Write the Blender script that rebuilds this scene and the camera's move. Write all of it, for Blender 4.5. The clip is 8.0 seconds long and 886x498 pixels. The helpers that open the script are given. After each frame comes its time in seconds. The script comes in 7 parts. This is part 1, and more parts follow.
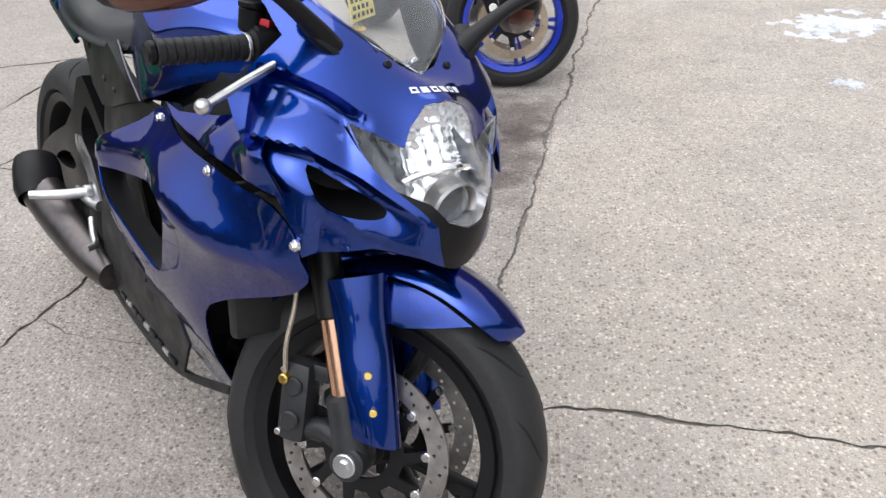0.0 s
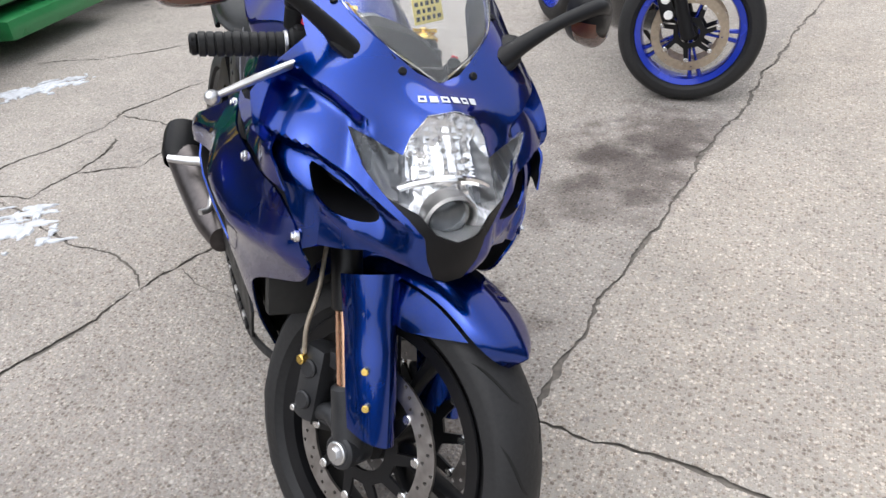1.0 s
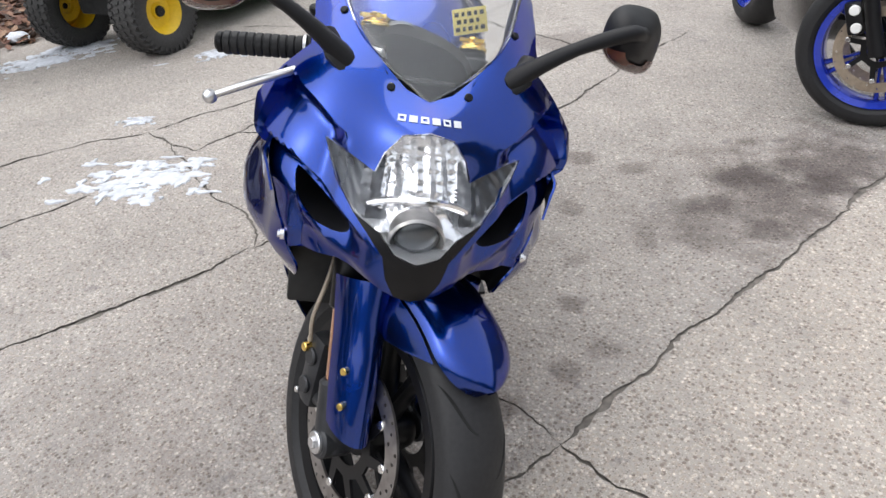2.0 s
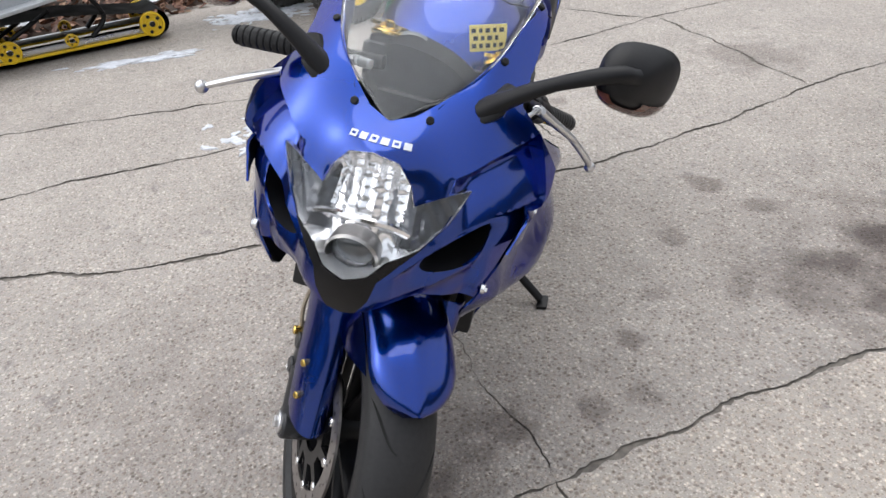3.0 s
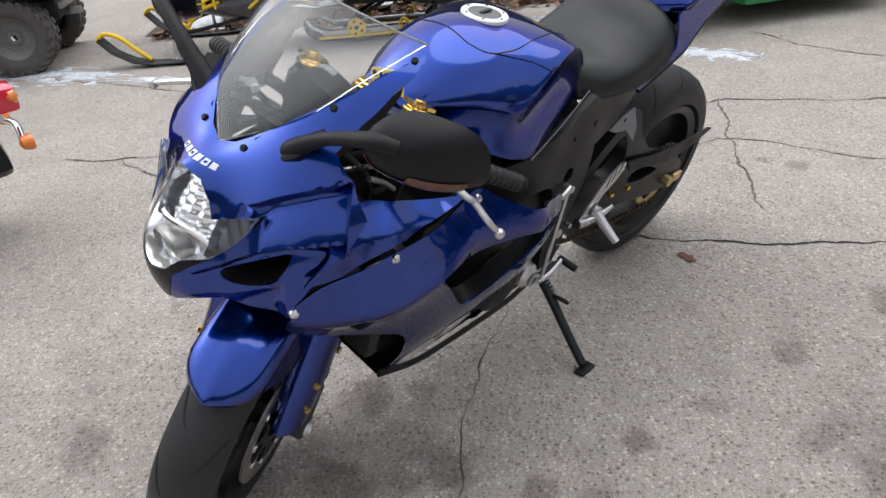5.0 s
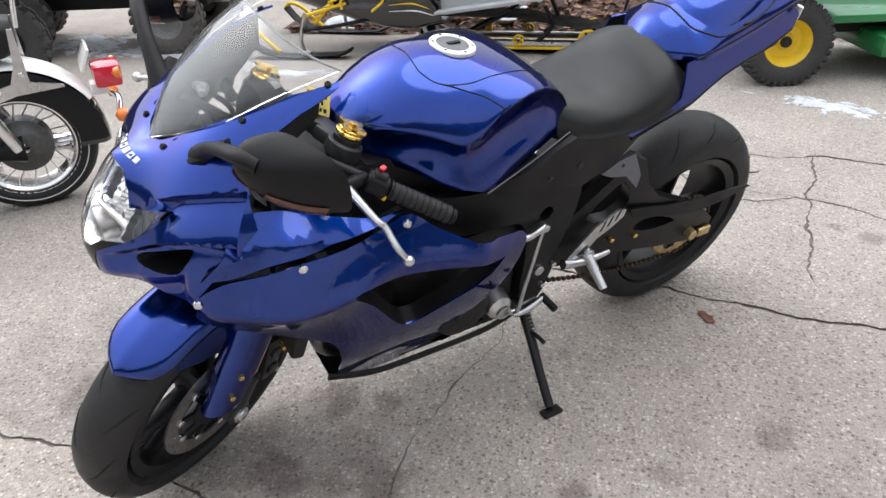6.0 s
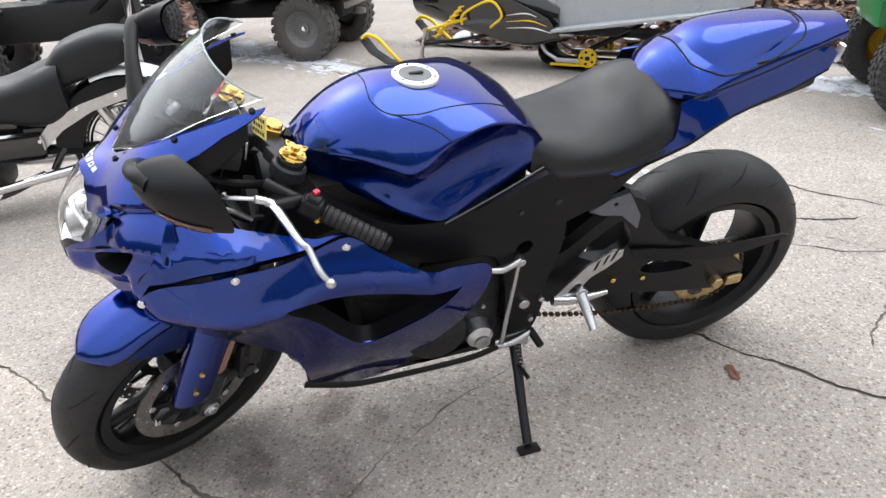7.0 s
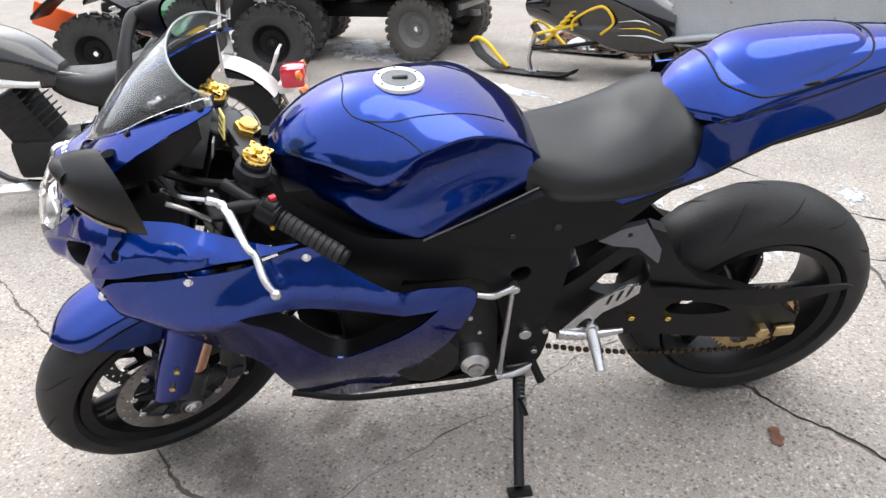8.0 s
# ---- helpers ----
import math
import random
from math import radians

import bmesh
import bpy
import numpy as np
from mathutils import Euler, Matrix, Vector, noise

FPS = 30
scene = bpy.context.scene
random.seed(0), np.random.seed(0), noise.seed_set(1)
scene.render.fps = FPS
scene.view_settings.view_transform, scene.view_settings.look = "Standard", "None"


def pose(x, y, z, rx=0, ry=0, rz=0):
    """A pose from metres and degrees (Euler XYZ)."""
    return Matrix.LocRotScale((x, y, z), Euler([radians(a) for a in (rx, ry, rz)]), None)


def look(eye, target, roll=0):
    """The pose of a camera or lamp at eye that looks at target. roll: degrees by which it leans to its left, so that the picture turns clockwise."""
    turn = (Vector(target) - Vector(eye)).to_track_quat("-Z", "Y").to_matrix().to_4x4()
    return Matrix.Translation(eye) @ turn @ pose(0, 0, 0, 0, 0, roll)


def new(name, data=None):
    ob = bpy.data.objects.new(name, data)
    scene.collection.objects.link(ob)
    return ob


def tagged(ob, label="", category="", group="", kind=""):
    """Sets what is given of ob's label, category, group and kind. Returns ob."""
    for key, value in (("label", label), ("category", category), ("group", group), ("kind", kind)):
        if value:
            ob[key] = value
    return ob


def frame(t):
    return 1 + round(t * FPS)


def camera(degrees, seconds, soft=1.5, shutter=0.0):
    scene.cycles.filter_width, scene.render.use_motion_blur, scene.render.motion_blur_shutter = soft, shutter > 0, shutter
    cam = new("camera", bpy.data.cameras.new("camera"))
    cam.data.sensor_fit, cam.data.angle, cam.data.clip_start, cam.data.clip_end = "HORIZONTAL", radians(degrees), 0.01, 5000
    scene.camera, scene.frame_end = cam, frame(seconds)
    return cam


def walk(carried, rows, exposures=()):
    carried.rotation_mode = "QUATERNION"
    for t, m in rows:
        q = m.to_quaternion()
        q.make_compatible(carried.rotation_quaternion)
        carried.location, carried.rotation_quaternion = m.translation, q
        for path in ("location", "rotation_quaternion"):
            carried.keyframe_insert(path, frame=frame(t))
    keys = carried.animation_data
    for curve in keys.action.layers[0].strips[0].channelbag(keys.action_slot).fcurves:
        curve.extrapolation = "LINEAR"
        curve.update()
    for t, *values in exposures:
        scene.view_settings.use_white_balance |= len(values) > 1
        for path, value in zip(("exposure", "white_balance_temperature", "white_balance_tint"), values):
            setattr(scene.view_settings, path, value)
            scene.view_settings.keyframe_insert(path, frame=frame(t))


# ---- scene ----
cam = camera(62.87, 8.0)
PATH = [
    (0, (0.2368, 0.1276, 1.2557), (0.0021, 1.7852, 0.1615), -3.43),
    (0.5, (0.4086, 0.1572, 1.2562), (-0.1156, 1.7630, 0.1855), -5.10),
    (1, (0.5109, 0.2210, 1.2524), (-0.2494, 1.7300, 0.1824), -5.14),
    (1.5, (0.6347, 0.3167, 1.2732), (-0.3489, 1.6769, 0.1859), -5.75),
    (2.8, (0.9112, 0.6545, 1.2668), (-0.5382, 1.5303, 0.2027), -5.50),
    (3, (0.9453, 0.7264, 1.2868), (-0.5513, 1.5022, 0.2106), -5.36),
    (3.5, (1.0380, 0.9270, 1.2759), (-0.5752, 1.4505, 0.2160), -6.12),
    (4, (1.1054, 1.1246, 1.2717), (-0.5774, 1.3978, 0.2260), -6.00),
    (4.5, (1.1235, 1.3310, 1.2899), (-0.5842, 1.3671, 0.2494), -5.85),
    (5.8, (1.0908, 1.8530, 1.2715), (-0.6180, 1.3990, 0.3368), -3.98),
    (6, (1.0649, 1.9279, 1.2931), (-0.6165, 1.3999, 0.3476), -2.93),
    (6.5, (0.9876, 2.1157, 1.3176), (-0.6261, 1.4015, 0.3762), -2.66),
    (7, (0.9002, 2.3099, 1.3102), (-0.6317, 1.3913, 0.4104), -3.81),
    (7.5, (0.7737, 2.4119, 1.2764), (-0.6743, 1.3398, 0.4081), -3.88),
    (8, (0.6307, 2.4917, 1.2702), (-0.7031, 1.2822, 0.3995), -3.72),
]
walk(cam, [(t, look(eye, target, roll)) for t, eye, target, roll in PATH], [(0.0, 0.90), (3.0, 0.84), (4.5, 0.72), (6.0, 1.06), (8.0, 1.30)])

# ---- light ----
world = bpy.data.worlds.new("sky")
scene.world = world
world.use_nodes = True
wt = world.node_tree
sky = wt.nodes.new("ShaderNodeTexSky")
sky.sky_type, sky.sun_disc = "NISHITA", False
sky.sun_elevation, sky.sun_rotation = radians(48), radians(200)
grey = wt.nodes.new("ShaderNodeHueSaturation")
grey.inputs["Saturation"].default_value = 0.22
wt.links.new(sky.outputs[0], grey.inputs["Color"])
# an even cloud cover, brighter overhead than low down
up = wt.nodes.new("ShaderNodeSeparateXYZ")
wt.links.new(wt.nodes.new("ShaderNodeTexCoord").outputs["Generated"], up.inputs[0])
cloud = wt.nodes.new("ShaderNodeMapRange")
for i, v in enumerate((0.0, 1.0, 0.26, 2.1)):
    cloud.inputs[i + 1].default_value = v
wt.links.new(up.outputs[2], cloud.inputs[0])
veil = wt.nodes.new("ShaderNodeMix")
veil.data_type, veil.blend_type = "RGBA", "MULTIPLY"
veil.inputs[0].default_value = 1
wt.links.new(grey.outputs[0], veil.inputs[6])
wt.links.new(cloud.outputs[0], veil.inputs[7])
wt.links.new(veil.outputs[2], wt.nodes["Background"].inputs[0])
wt.nodes["Background"].inputs[1].default_value = 0.15
sun = new("sun", bpy.data.lights.new("sun", "SUN"))
sun.data.energy, sun.data.angle, sun.data.color = 1.0, radians(60), (1.0, 0.97, 0.93)
sun.matrix_world = look((-2, 4, 8), (0, 1, 0))


# ---- materials ----
def material(name, color, rough=0.5, metal=0.0, coat=0.0, vary=0.1, scale=8.0, bump=0.0, bump_scale=60.0, spec=0.5, trans=0.0, ior=1.45, edge=None):
    """A surface with colour varied at two scales and fine relief."""
    m = bpy.data.materials.new(name)
    m.use_nodes = True
    nt = m.node_tree
    p = nt.nodes["Principled BSDF"]
    co = nt.nodes.new("ShaderNodeTexCoord")
    n1 = nt.nodes.new("ShaderNodeTexNoise")
    n1.inputs["Scale"].default_value, n1.inputs["Detail"].default_value = scale, 6
    n2 = nt.nodes.new("ShaderNodeTexNoise")
    n2.inputs["Scale"].default_value, n2.inputs["Detail"].default_value = bump_scale, 4
    add = nt.nodes.new("ShaderNodeMath")
    add.operation = "ADD"
    nt.links.new(co.outputs["Object"], n1.inputs["Vector"])
    nt.links.new(co.outputs["Object"], n2.inputs["Vector"])
    nt.links.new(n1.outputs["Fac"], add.inputs[0])
    nt.links.new(n2.outputs["Fac"], add.inputs[1])
    ramp = nt.nodes.new("ShaderNodeMapRange")
    ramp.inputs[1].default_value, ramp.inputs[2].default_value = 0.6, 1.4
    ramp.inputs[3].default_value, ramp.inputs[4].default_value = 1 - vary, 1 + vary
    nt.links.new(add.outputs[0], ramp.inputs[0])
    mul = nt.nodes.new("ShaderNodeMix")
    mul.data_type, mul.blend_type = "RGBA", "MULTIPLY"
    mul.inputs[0].default_value = 1
    mul.inputs[6].default_value = (*color, 1)
    nt.links.new(ramp.outputs[0], mul.inputs[7])
    nt.links.new(mul.outputs[2], p.inputs["Base Color"])
    rr = nt.nodes.new("ShaderNodeMapRange")
    rr.inputs[1].default_value, rr.inputs[2].default_value = 0.3, 0.7
    rr.inputs[3].default_value, rr.inputs[4].default_value = max(0.0, rough - 0.25 * rough), min(1.0, rough + 0.25 * rough)
    nt.links.new(n1.outputs["Fac"], rr.inputs[0])
    nt.links.new(rr.outputs[0], p.inputs["Roughness"])
    p.inputs["Metallic"].default_value = metal
    p.inputs["Coat Weight"].default_value, p.inputs["Coat Roughness"].default_value = coat, 0.03
    p.inputs["Specular IOR Level"].default_value = spec
    p.inputs["Transmission Weight"].default_value, p.inputs["IOR"].default_value = trans, ior
    if edge:
        p.inputs["Specular Tint"].default_value = (*edge, 1)
    if bump:
        bp = nt.nodes.new("ShaderNodeBump")
        bp.inputs["Strength"].default_value, bp.inputs["Distance"].default_value = bump, 0.002
        nt.links.new(n2.outputs["Fac"], bp.inputs["Height"])
        nt.links.new(bp.outputs[0], p.inputs["Normal"])
    return m


BLUE = material("blue_paint", (0.0015, 0.034, 0.258), rough=0.25, metal=0.96, coat=1.0, vary=0.06, scale=5, bump_scale=900, edge=(0.015, 0.07, 0.30))
BLACK = material("black_plastic", (0.007, 0.007, 0.008), rough=0.45, vary=0.25, bump_scale=300, spec=0.25)
FRAME = material("frame_black", (0.006, 0.006, 0.007), spec=0.35, rough=0.38, vary=0.2, scale=6)
RUBBER = material("tyre_rubber", (0.017, 0.017, 0.018), spec=0.4, rough=0.58, vary=0.3, scale=9, bump=0.3, bump_scale=120)
VINYL = material("seat_vinyl", (0.012, 0.013, 0.014), rough=0.45, spec=0.45, vary=0.15, bump=0.25, bump_scale=500)
CHROME = material("chrome", (0.85, 0.85, 0.86), rough=0.12, metal=1.0, vary=0.08)
ALU = material("aluminium", (0.62, 0.62, 0.63), rough=0.32, metal=1.0, vary=0.15, bump=0.1)
STEEL = material("worn_steel", (0.36, 0.35, 0.34), rough=0.38, metal=1.0, vary=0.25)
GOLD = material("gold_anodised", (0.80, 0.56, 0.16), rough=0.25, metal=1.0, vary=0.12)
BRONZE = material("bronze_fork_tube", (0.70, 0.42, 0.28), rough=0.2, metal=1.0, vary=0.1)
DARK = material("engine_black", (0.010, 0.010, 0.010), rough=0.6, vary=0.4, scale=20)
GLASS = material("clear_screen", (0.93, 0.95, 0.96), rough=0.01, trans=0.97, ior=1.28, vary=0.0)
LENS = material("lamp_lens", (0.98, 0.98, 0.98), rough=0.015, trans=1.0, ior=1.12, vary=0.0)


def concrete():
    """Worn exposed-aggregate concrete with two pours, stains and oil spots."""
    m = bpy.data.materials.new("concrete")
    m.use_nodes = True
    nt = m.node_tree
    nd, ln = nt.nodes.new, nt.links.new
    p = nt.nodes["Principled BSDF"]
    co = nd("ShaderNodeTexCoord").outputs["Object"]

    def noise_tex(scale, detail=5, rough=0.6):
        t = nd("ShaderNodeTexNoise")
        t.inputs["Scale"].default_value, t.inputs["Detail"].default_value, t.inputs["Roughness"].default_value = scale, detail, rough
        ln(co, t.inputs["Vector"])
        return t.outputs["Fac"]

    def ranged(src, a, b, c, d):
        t = nd("ShaderNodeMapRange")
        for i, v in enumerate((a, b, c, d)):
            t.inputs[i + 1].default_value = v
        ln(src, t.inputs[0])
        return t.outputs[0]

    def mixed(fac, a, b, blend="MIX"):
        t = nd("ShaderNodeMix")
        t.data_type, t.blend_type = "RGBA", blend
        for sock, v in ((t.inputs[0], fac), (t.inputs[6], a), (t.inputs[7], b)):
            if isinstance(v, (int, float)):
                sock.default_value = v
            elif isinstance(v, tuple):
                sock.default_value = (*v, 1)
            else:
                ln(v, sock)
        return t.outputs[2]

    def maths(op, a, b):
        t = nd("ShaderNodeMath")
        t.operation = op
        for i, v in enumerate((a, b)):
            if isinstance(v, (int, float)):
                t.inputs[i].default_value = v
            else:
                ln(v, t.inputs[i])
        return t.outputs[0]

    xyz = nd("ShaderNodeSeparateXYZ")
    ln(co, xyz.inputs[0])
    wob = ranged(noise_tex(3.0), 0.3, 0.7, -0.03, 0.03)
    pour = ranged(maths("ADD", maths("SUBTRACT", xyz.outputs[0], maths("MULTIPLY", xyz.outputs[1], 0.137)), wob), -0.10, -0.06, 0.0, 1.0)
    base = mixed(pour, (0.33, 0.305, 0.28), (0.42, 0.38, 0.335))
    base = mixed(ranged(noise_tex(0.9), 0.35, 0.7, 0.0, 0.7), base, (0.41, 0.385, 0.355))
    base = mixed(ranged(noise_tex(2.7, 8, 0.7), 0.45, 0.75, 0.0, 0.6), base, (0.24, 0.225, 0.21))
    col = base
    heights = []
    for scale, amount in ((88.0, 0.75), (200.0, 0.7)):
        v = nd("ShaderNodeTexVoronoi")
        v.inputs["Scale"].default_value = scale
        ln(co, v.inputs["Vector"])
        rnd = nd("ShaderNodeSeparateColor")
        ln(v.outputs["Color"], rnd.inputs[0])
        ramp = nd("ShaderNodeValToRGB")
        els = ramp.color_ramp.elements
        els[0].position, els[0].color = 0.0, (0.16, 0.135, 0.115, 1)
        els[1].position, els[1].color = 1.0, (0.86, 0.83, 0.78, 1)
        for pos, c in ((0.16, (0.22, 0.18, 0.15, 1)), (0.32, (0.44, 0.40, 0.36, 1)), (0.68, (0.52, 0.48, 0.43, 1)), (0.82, (0.76, 0.72, 0.66, 1))):
            e = els.new(pos)
            e.color = c
        ln(rnd.outputs[0], ramp.inputs[0])
        stone = mixed(1.0, col, mixed(1.0, ramp.outputs[0], (2.05, 2.1, 2.2), "MULTIPLY"), "MULTIPLY")
        near = ranged(v.outputs["Distance"], 0.30, 0.55, amount, 0.0)
        col = mixed(near, col, stone)
        heights.append(v.outputs["Distance"])
    col = mixed(ranged(noise_tex(420, 2), 0.35, 0.65, 0.25, 0.0), col, (0.14, 0.12, 0.11))
    old_side = maths("SUBTRACT", 1.0, maths("MULTIPLY", pour, 0.85))
    warp = nd("ShaderNodeTexNoise")
    warp.inputs["Scale"].default_value, warp.inputs["Detail"].default_value = 7, 6
    ln(co, warp.inputs["Vector"])
    for x, y, r, dark in ((0.14, 3.05, 0.34, 0.95), (0.09, 2.72, 0.32, 0.9), (0.0, 2.44, 0.26, 0.5), (-0.14, 2.85, 0.28, 0.3), (0.0, 2.7, 0.75, 0.22), (-0.13, 2.30, 0.14, 0.35), (-0.02, 1.55, 0.45, 0.15), (-0.10, 1.15, 0.34, 0.35),
                          (-0.65, 2.63, 0.075, 0.75), (-0.44, 2.30, 0.06, 0.65), (-0.43, 2.67, 0.06, 0.6), (-0.15, 1.835, 0.045, 0.75), (-0.01, 1.58, 0.055, 0.7), (-0.04, 1.10, 0.09, 0.75), (-0.20, 0.44, 0.10, 0.65), (-0.09, 1.36, 0.10, 0.7),
                          (-0.35, 1.16, 0.09, 0.6), (-1.62, 2.73, 0.06, 0.6), (-1.70, 2.62, 0.05, 0.6), (-1.48, 3.84, 0.32, 0.55), (-0.9, 1.95, 0.3, 0.25), (-0.36, 1.30, 0.05, 0.6), (0.02, 1.72, 0.05, 0.5), (-0.26, 2.02, 0.05, 0.5), (-0.35, 0.55, 0.6, 0.3), (-0.9, 0.9, 0.5, 0.2)):
        d = nd("ShaderNodeVectorMath")
        d.operation = "DISTANCE"
        d.inputs[1].default_value = (x, y, 0)
        ln(co, d.inputs[0])
        away = maths("ADD", d.outputs["Value"], ranged(warp.outputs["Fac"], 0.3, 0.7, -0.45 * r, 0.45 * r))
        col = mixed(maths("MULTIPLY", ranged(away, r * (0.5 if r < 0.12 else 0.35), r, dark, 0.0), old_side), col, mixed(1.0, col, (0.47, 0.44, 0.44), "MULTIPLY"))
    col = mixed(ranged(noise_tex(10, 4, 0.55), 0.64, 0.72, 0.0, 0.5), col, (0.12, 0.11, 0.115))
    ln(col, p.inputs["Base Color"])
    p.inputs["Roughness"].default_value = 0.85
    h = maths("ADD", maths("MULTIPLY", heights[0], -1.0), maths("MULTIPLY", noise_tex(200, 4), 0.6))
    bp = nd("ShaderNodeBump")
    bp.inputs["Strength"].default_value, bp.inputs["Distance"].default_value = 1.0, 0.005
    ln(h, bp.inputs["Height"])
    ln(bp.outputs[0], p.inputs["Normal"])
    return m


CONCRETE = concrete()
GREEN = material("green_paint", (0.02, 0.20, 0.06), rough=0.35, coat=0.5)
YELLOW = material("yellow_paint", (0.75, 0.50, 0.02), rough=0.4)
GREYP = material("grey_plastic", (0.28, 0.30, 0.31), rough=0.45)


# ---- mesh helpers ----
REAR_SET = {"on": False}


def rear_set(x):
    """How far the parts behind the engine sit back and down, by their place along the bike."""
    return Vector((float(np.interp(x, (-1.5, -1.24, -1.04, -0.87, -0.68, -0.47, -0.31), (-0.10, -0.09, -0.052, -0.034, -0.028, -0.014, 0.0))), 0, float(np.interp(x, (-1.24, -1.04), (-0.0225, 0.0)))))


def part(name, bm, mat, parent=None, label="", smooth=True, matrix=None):
    """Links a bmesh as one mesh object, under a thing or a part."""
    me = bpy.data.meshes.new(name)
    if REAR_SET["on"]:
        if matrix is None:
            for v in bm.verts:
                v.co += rear_set(v.co.x)
        else:
            matrix = Matrix.Translation(rear_set(matrix.translation.x)) @ matrix
    bmesh.ops.recalc_face_normals(bm, faces=bm.faces)
    bm.to_mesh(me)
    bm.free()
    mats = list(mat) if isinstance(mat, (list, tuple)) else [mat, BLACK if mat is BLUE else mat]
    for one in mats:
        me.materials.append(one)
    if smooth:
        me.polygons.foreach_set("use_smooth", [True] * len(me.polygons))
        me.set_sharp_from_angle(angle=radians(38))
    ob = new(name, me)
    if parent:
        ob.parent = parent
    if matrix is not None:
        ob.matrix_basis = matrix
    if label:
        tagged(ob, label)
    return ob


def thing(name, m, label, category, group="", kind=""):
    ob = new(name)
    ob.empty_display_size = 0.1
    ob.matrix_basis = m
    return tagged(ob, label, category, group, kind)


def lathe(profile, segs=48, closed=False, start=0.0, turn=360.0):
    """Profile of (radius, y) turned about the y axis."""
    bm = bmesh.new()
    full = abs(turn - 360) < 1e-6
    n = segs if full else segs + 1
    rings = []
    for i in range(n):
        a = radians(start + turn * i / segs)
        rings.append([bm.verts.new((r * math.cos(a), y, r * math.sin(a))) for r, y in profile])
    m = len(profile)
    for i in range(segs):
        a, b = rings[i], rings[(i + 1) % n]
        for j in range(m if closed else m - 1):
            k = (j + 1) % m
            bm.faces.new((a[j], a[k], b[k], b[j]))
    if not full:
        if closed:
            bm.faces.new(rings[0])
            bm.faces.new(rings[-1][::-1])
    bmesh.ops.remove_doubles(bm, verts=bm.verts, dist=1e-6)
    return bm


def spline(pts, n):
    """Catmull-Rom through the points, n samples a span."""
    p = [np.array(q, float) for q in pts]
    p = [2 * p[0] - p[1]] + p + [2 * p[-1] - p[-2]]
    out = []
    for i in range(1, len(p) - 2):
        for k in range(n):
            t = k / n
            out.append(0.5 * (2 * p[i] + (p[i + 1] - p[i - 1]) * t + (2 * p[i - 1] - 5 * p[i] + 4 * p[i + 1] - p[i + 2]) * t * t + (3 * p[i] - p[i - 1] - 3 * p[i + 1] + p[i + 2]) * t ** 3))
    out.append(p[-2])
    return out


def tube(pts, radius, segs=10, n=6, smooth=True, bm=None, flat=1.0):
    """A round bar along a smooth line; radius may be a number or one a point."""
    bm = bm or bmesh.new()
    line = spline(pts, n) if smooth and len(pts) > 2 else [np.array(q, float) for q in pts]
    rad = radius if isinstance(radius, (list, tuple)) else [radius] * len(pts)
    rs = np.interp(np.linspace(0, len(pts) - 1, len(line)), range(len(pts)), rad)
    rings = []
    ref = None
    for i, q in enumerate(line):
        d = Vector(line[min(i + 1, len(line) - 1)] - line[max(i - 1, 0)]).normalized()
        if ref is None:
            ref = Vector((0, 0, 1)) if abs(d.z) < 0.9 else Vector((1, 0, 0))
        a = d.cross(ref).normalized()
        b = a.cross(d).normalized()
        ref = b
        rings.append([bm.verts.new(Vector(q) + float(rs[i]) * (math.cos(t) * a + flat * math.sin(t) * b)) for t in np.linspace(0, 2 * math.pi, segs, endpoint=False)])
    for a, b in zip(rings, rings[1:]):
        for j in range(segs):
            k = (j + 1) % segs
            bm.faces.new((a[j], a[k], b[k], b[j]))
    bm.faces.new(rings[0][::-1])
    bm.faces.new(rings[-1])
    return bm


def box(sx, sy, sz, at=(0, 0, 0), bevel=0.0, bm=None, rot=None, segments=2):
    b = bmesh.new()
    bmesh.ops.create_cube(b, size=1, matrix=Matrix.Diagonal((sx, sy, sz, 1)))
    if bevel:
        bmesh.ops.bevel(b, geom=b.edges[:], offset=bevel, segments=segments, profile=0.6, affect="EDGES")
    m = Matrix.Translation(at) @ (rot or Matrix.Identity(4))
    bmesh.ops.transform(b, matrix=m, verts=b.verts)
    return merge(bm, b) if bm else b


def merge(bm, other):
    me = bpy.data.meshes.new("tmp")
    other.to_mesh(me)
    other.free()
    bm.from_mesh(me)
    bpy.data.meshes.remove(me)
    return bm


def cyl(p, q, r, segs=16, bevel=0.0, bm=None, r2=None):
    """A round bar from p to q with softened rims."""
    r2 = r if r2 is None else r2
    p, q = Vector(p), Vector(q)
    d = (q - p).normalized()
    L = (q - p).length
    b = bevel
    pts, rad = ([p, p + d * b, q - d * b, q], [r - b, r, r2, r2 - b]) if b else ([p, q], [r, r2])
    return tube([tuple(v) for v in pts], rad, segs=segs, smooth=False, bm=bm)


def outline(pts, n=4):
    """A closed smooth outline through 2D points."""
    m = len(pts)
    out = []
    for i in range(m):
        p0, p1, p2, p3 = (np.array(pts[(i + k) % m], float) for k in (-1, 0, 1, 2))
        for k in range(n):
            t = k / n
            out.append(0.5 * (2 * p1 + (p2 - p0) * t + (2 * p0 - 5 * p1 + 4 * p2 - p3) * t * t + (3 * p1 - p0 - 3 * p2 + p3) * t ** 3))
    return out


def straight(pts, step):
    """A closed outline with straight sides, sampled every step."""
    out = []
    for a, b in zip(pts, pts[1:] + pts[:1]):
        a, b = np.array(a, float), np.array(b, float)
        k = max(1, int(np.linalg.norm(b - a) / step))
        out += [a + (b - a) * i / k for i in range(k)]
    return out


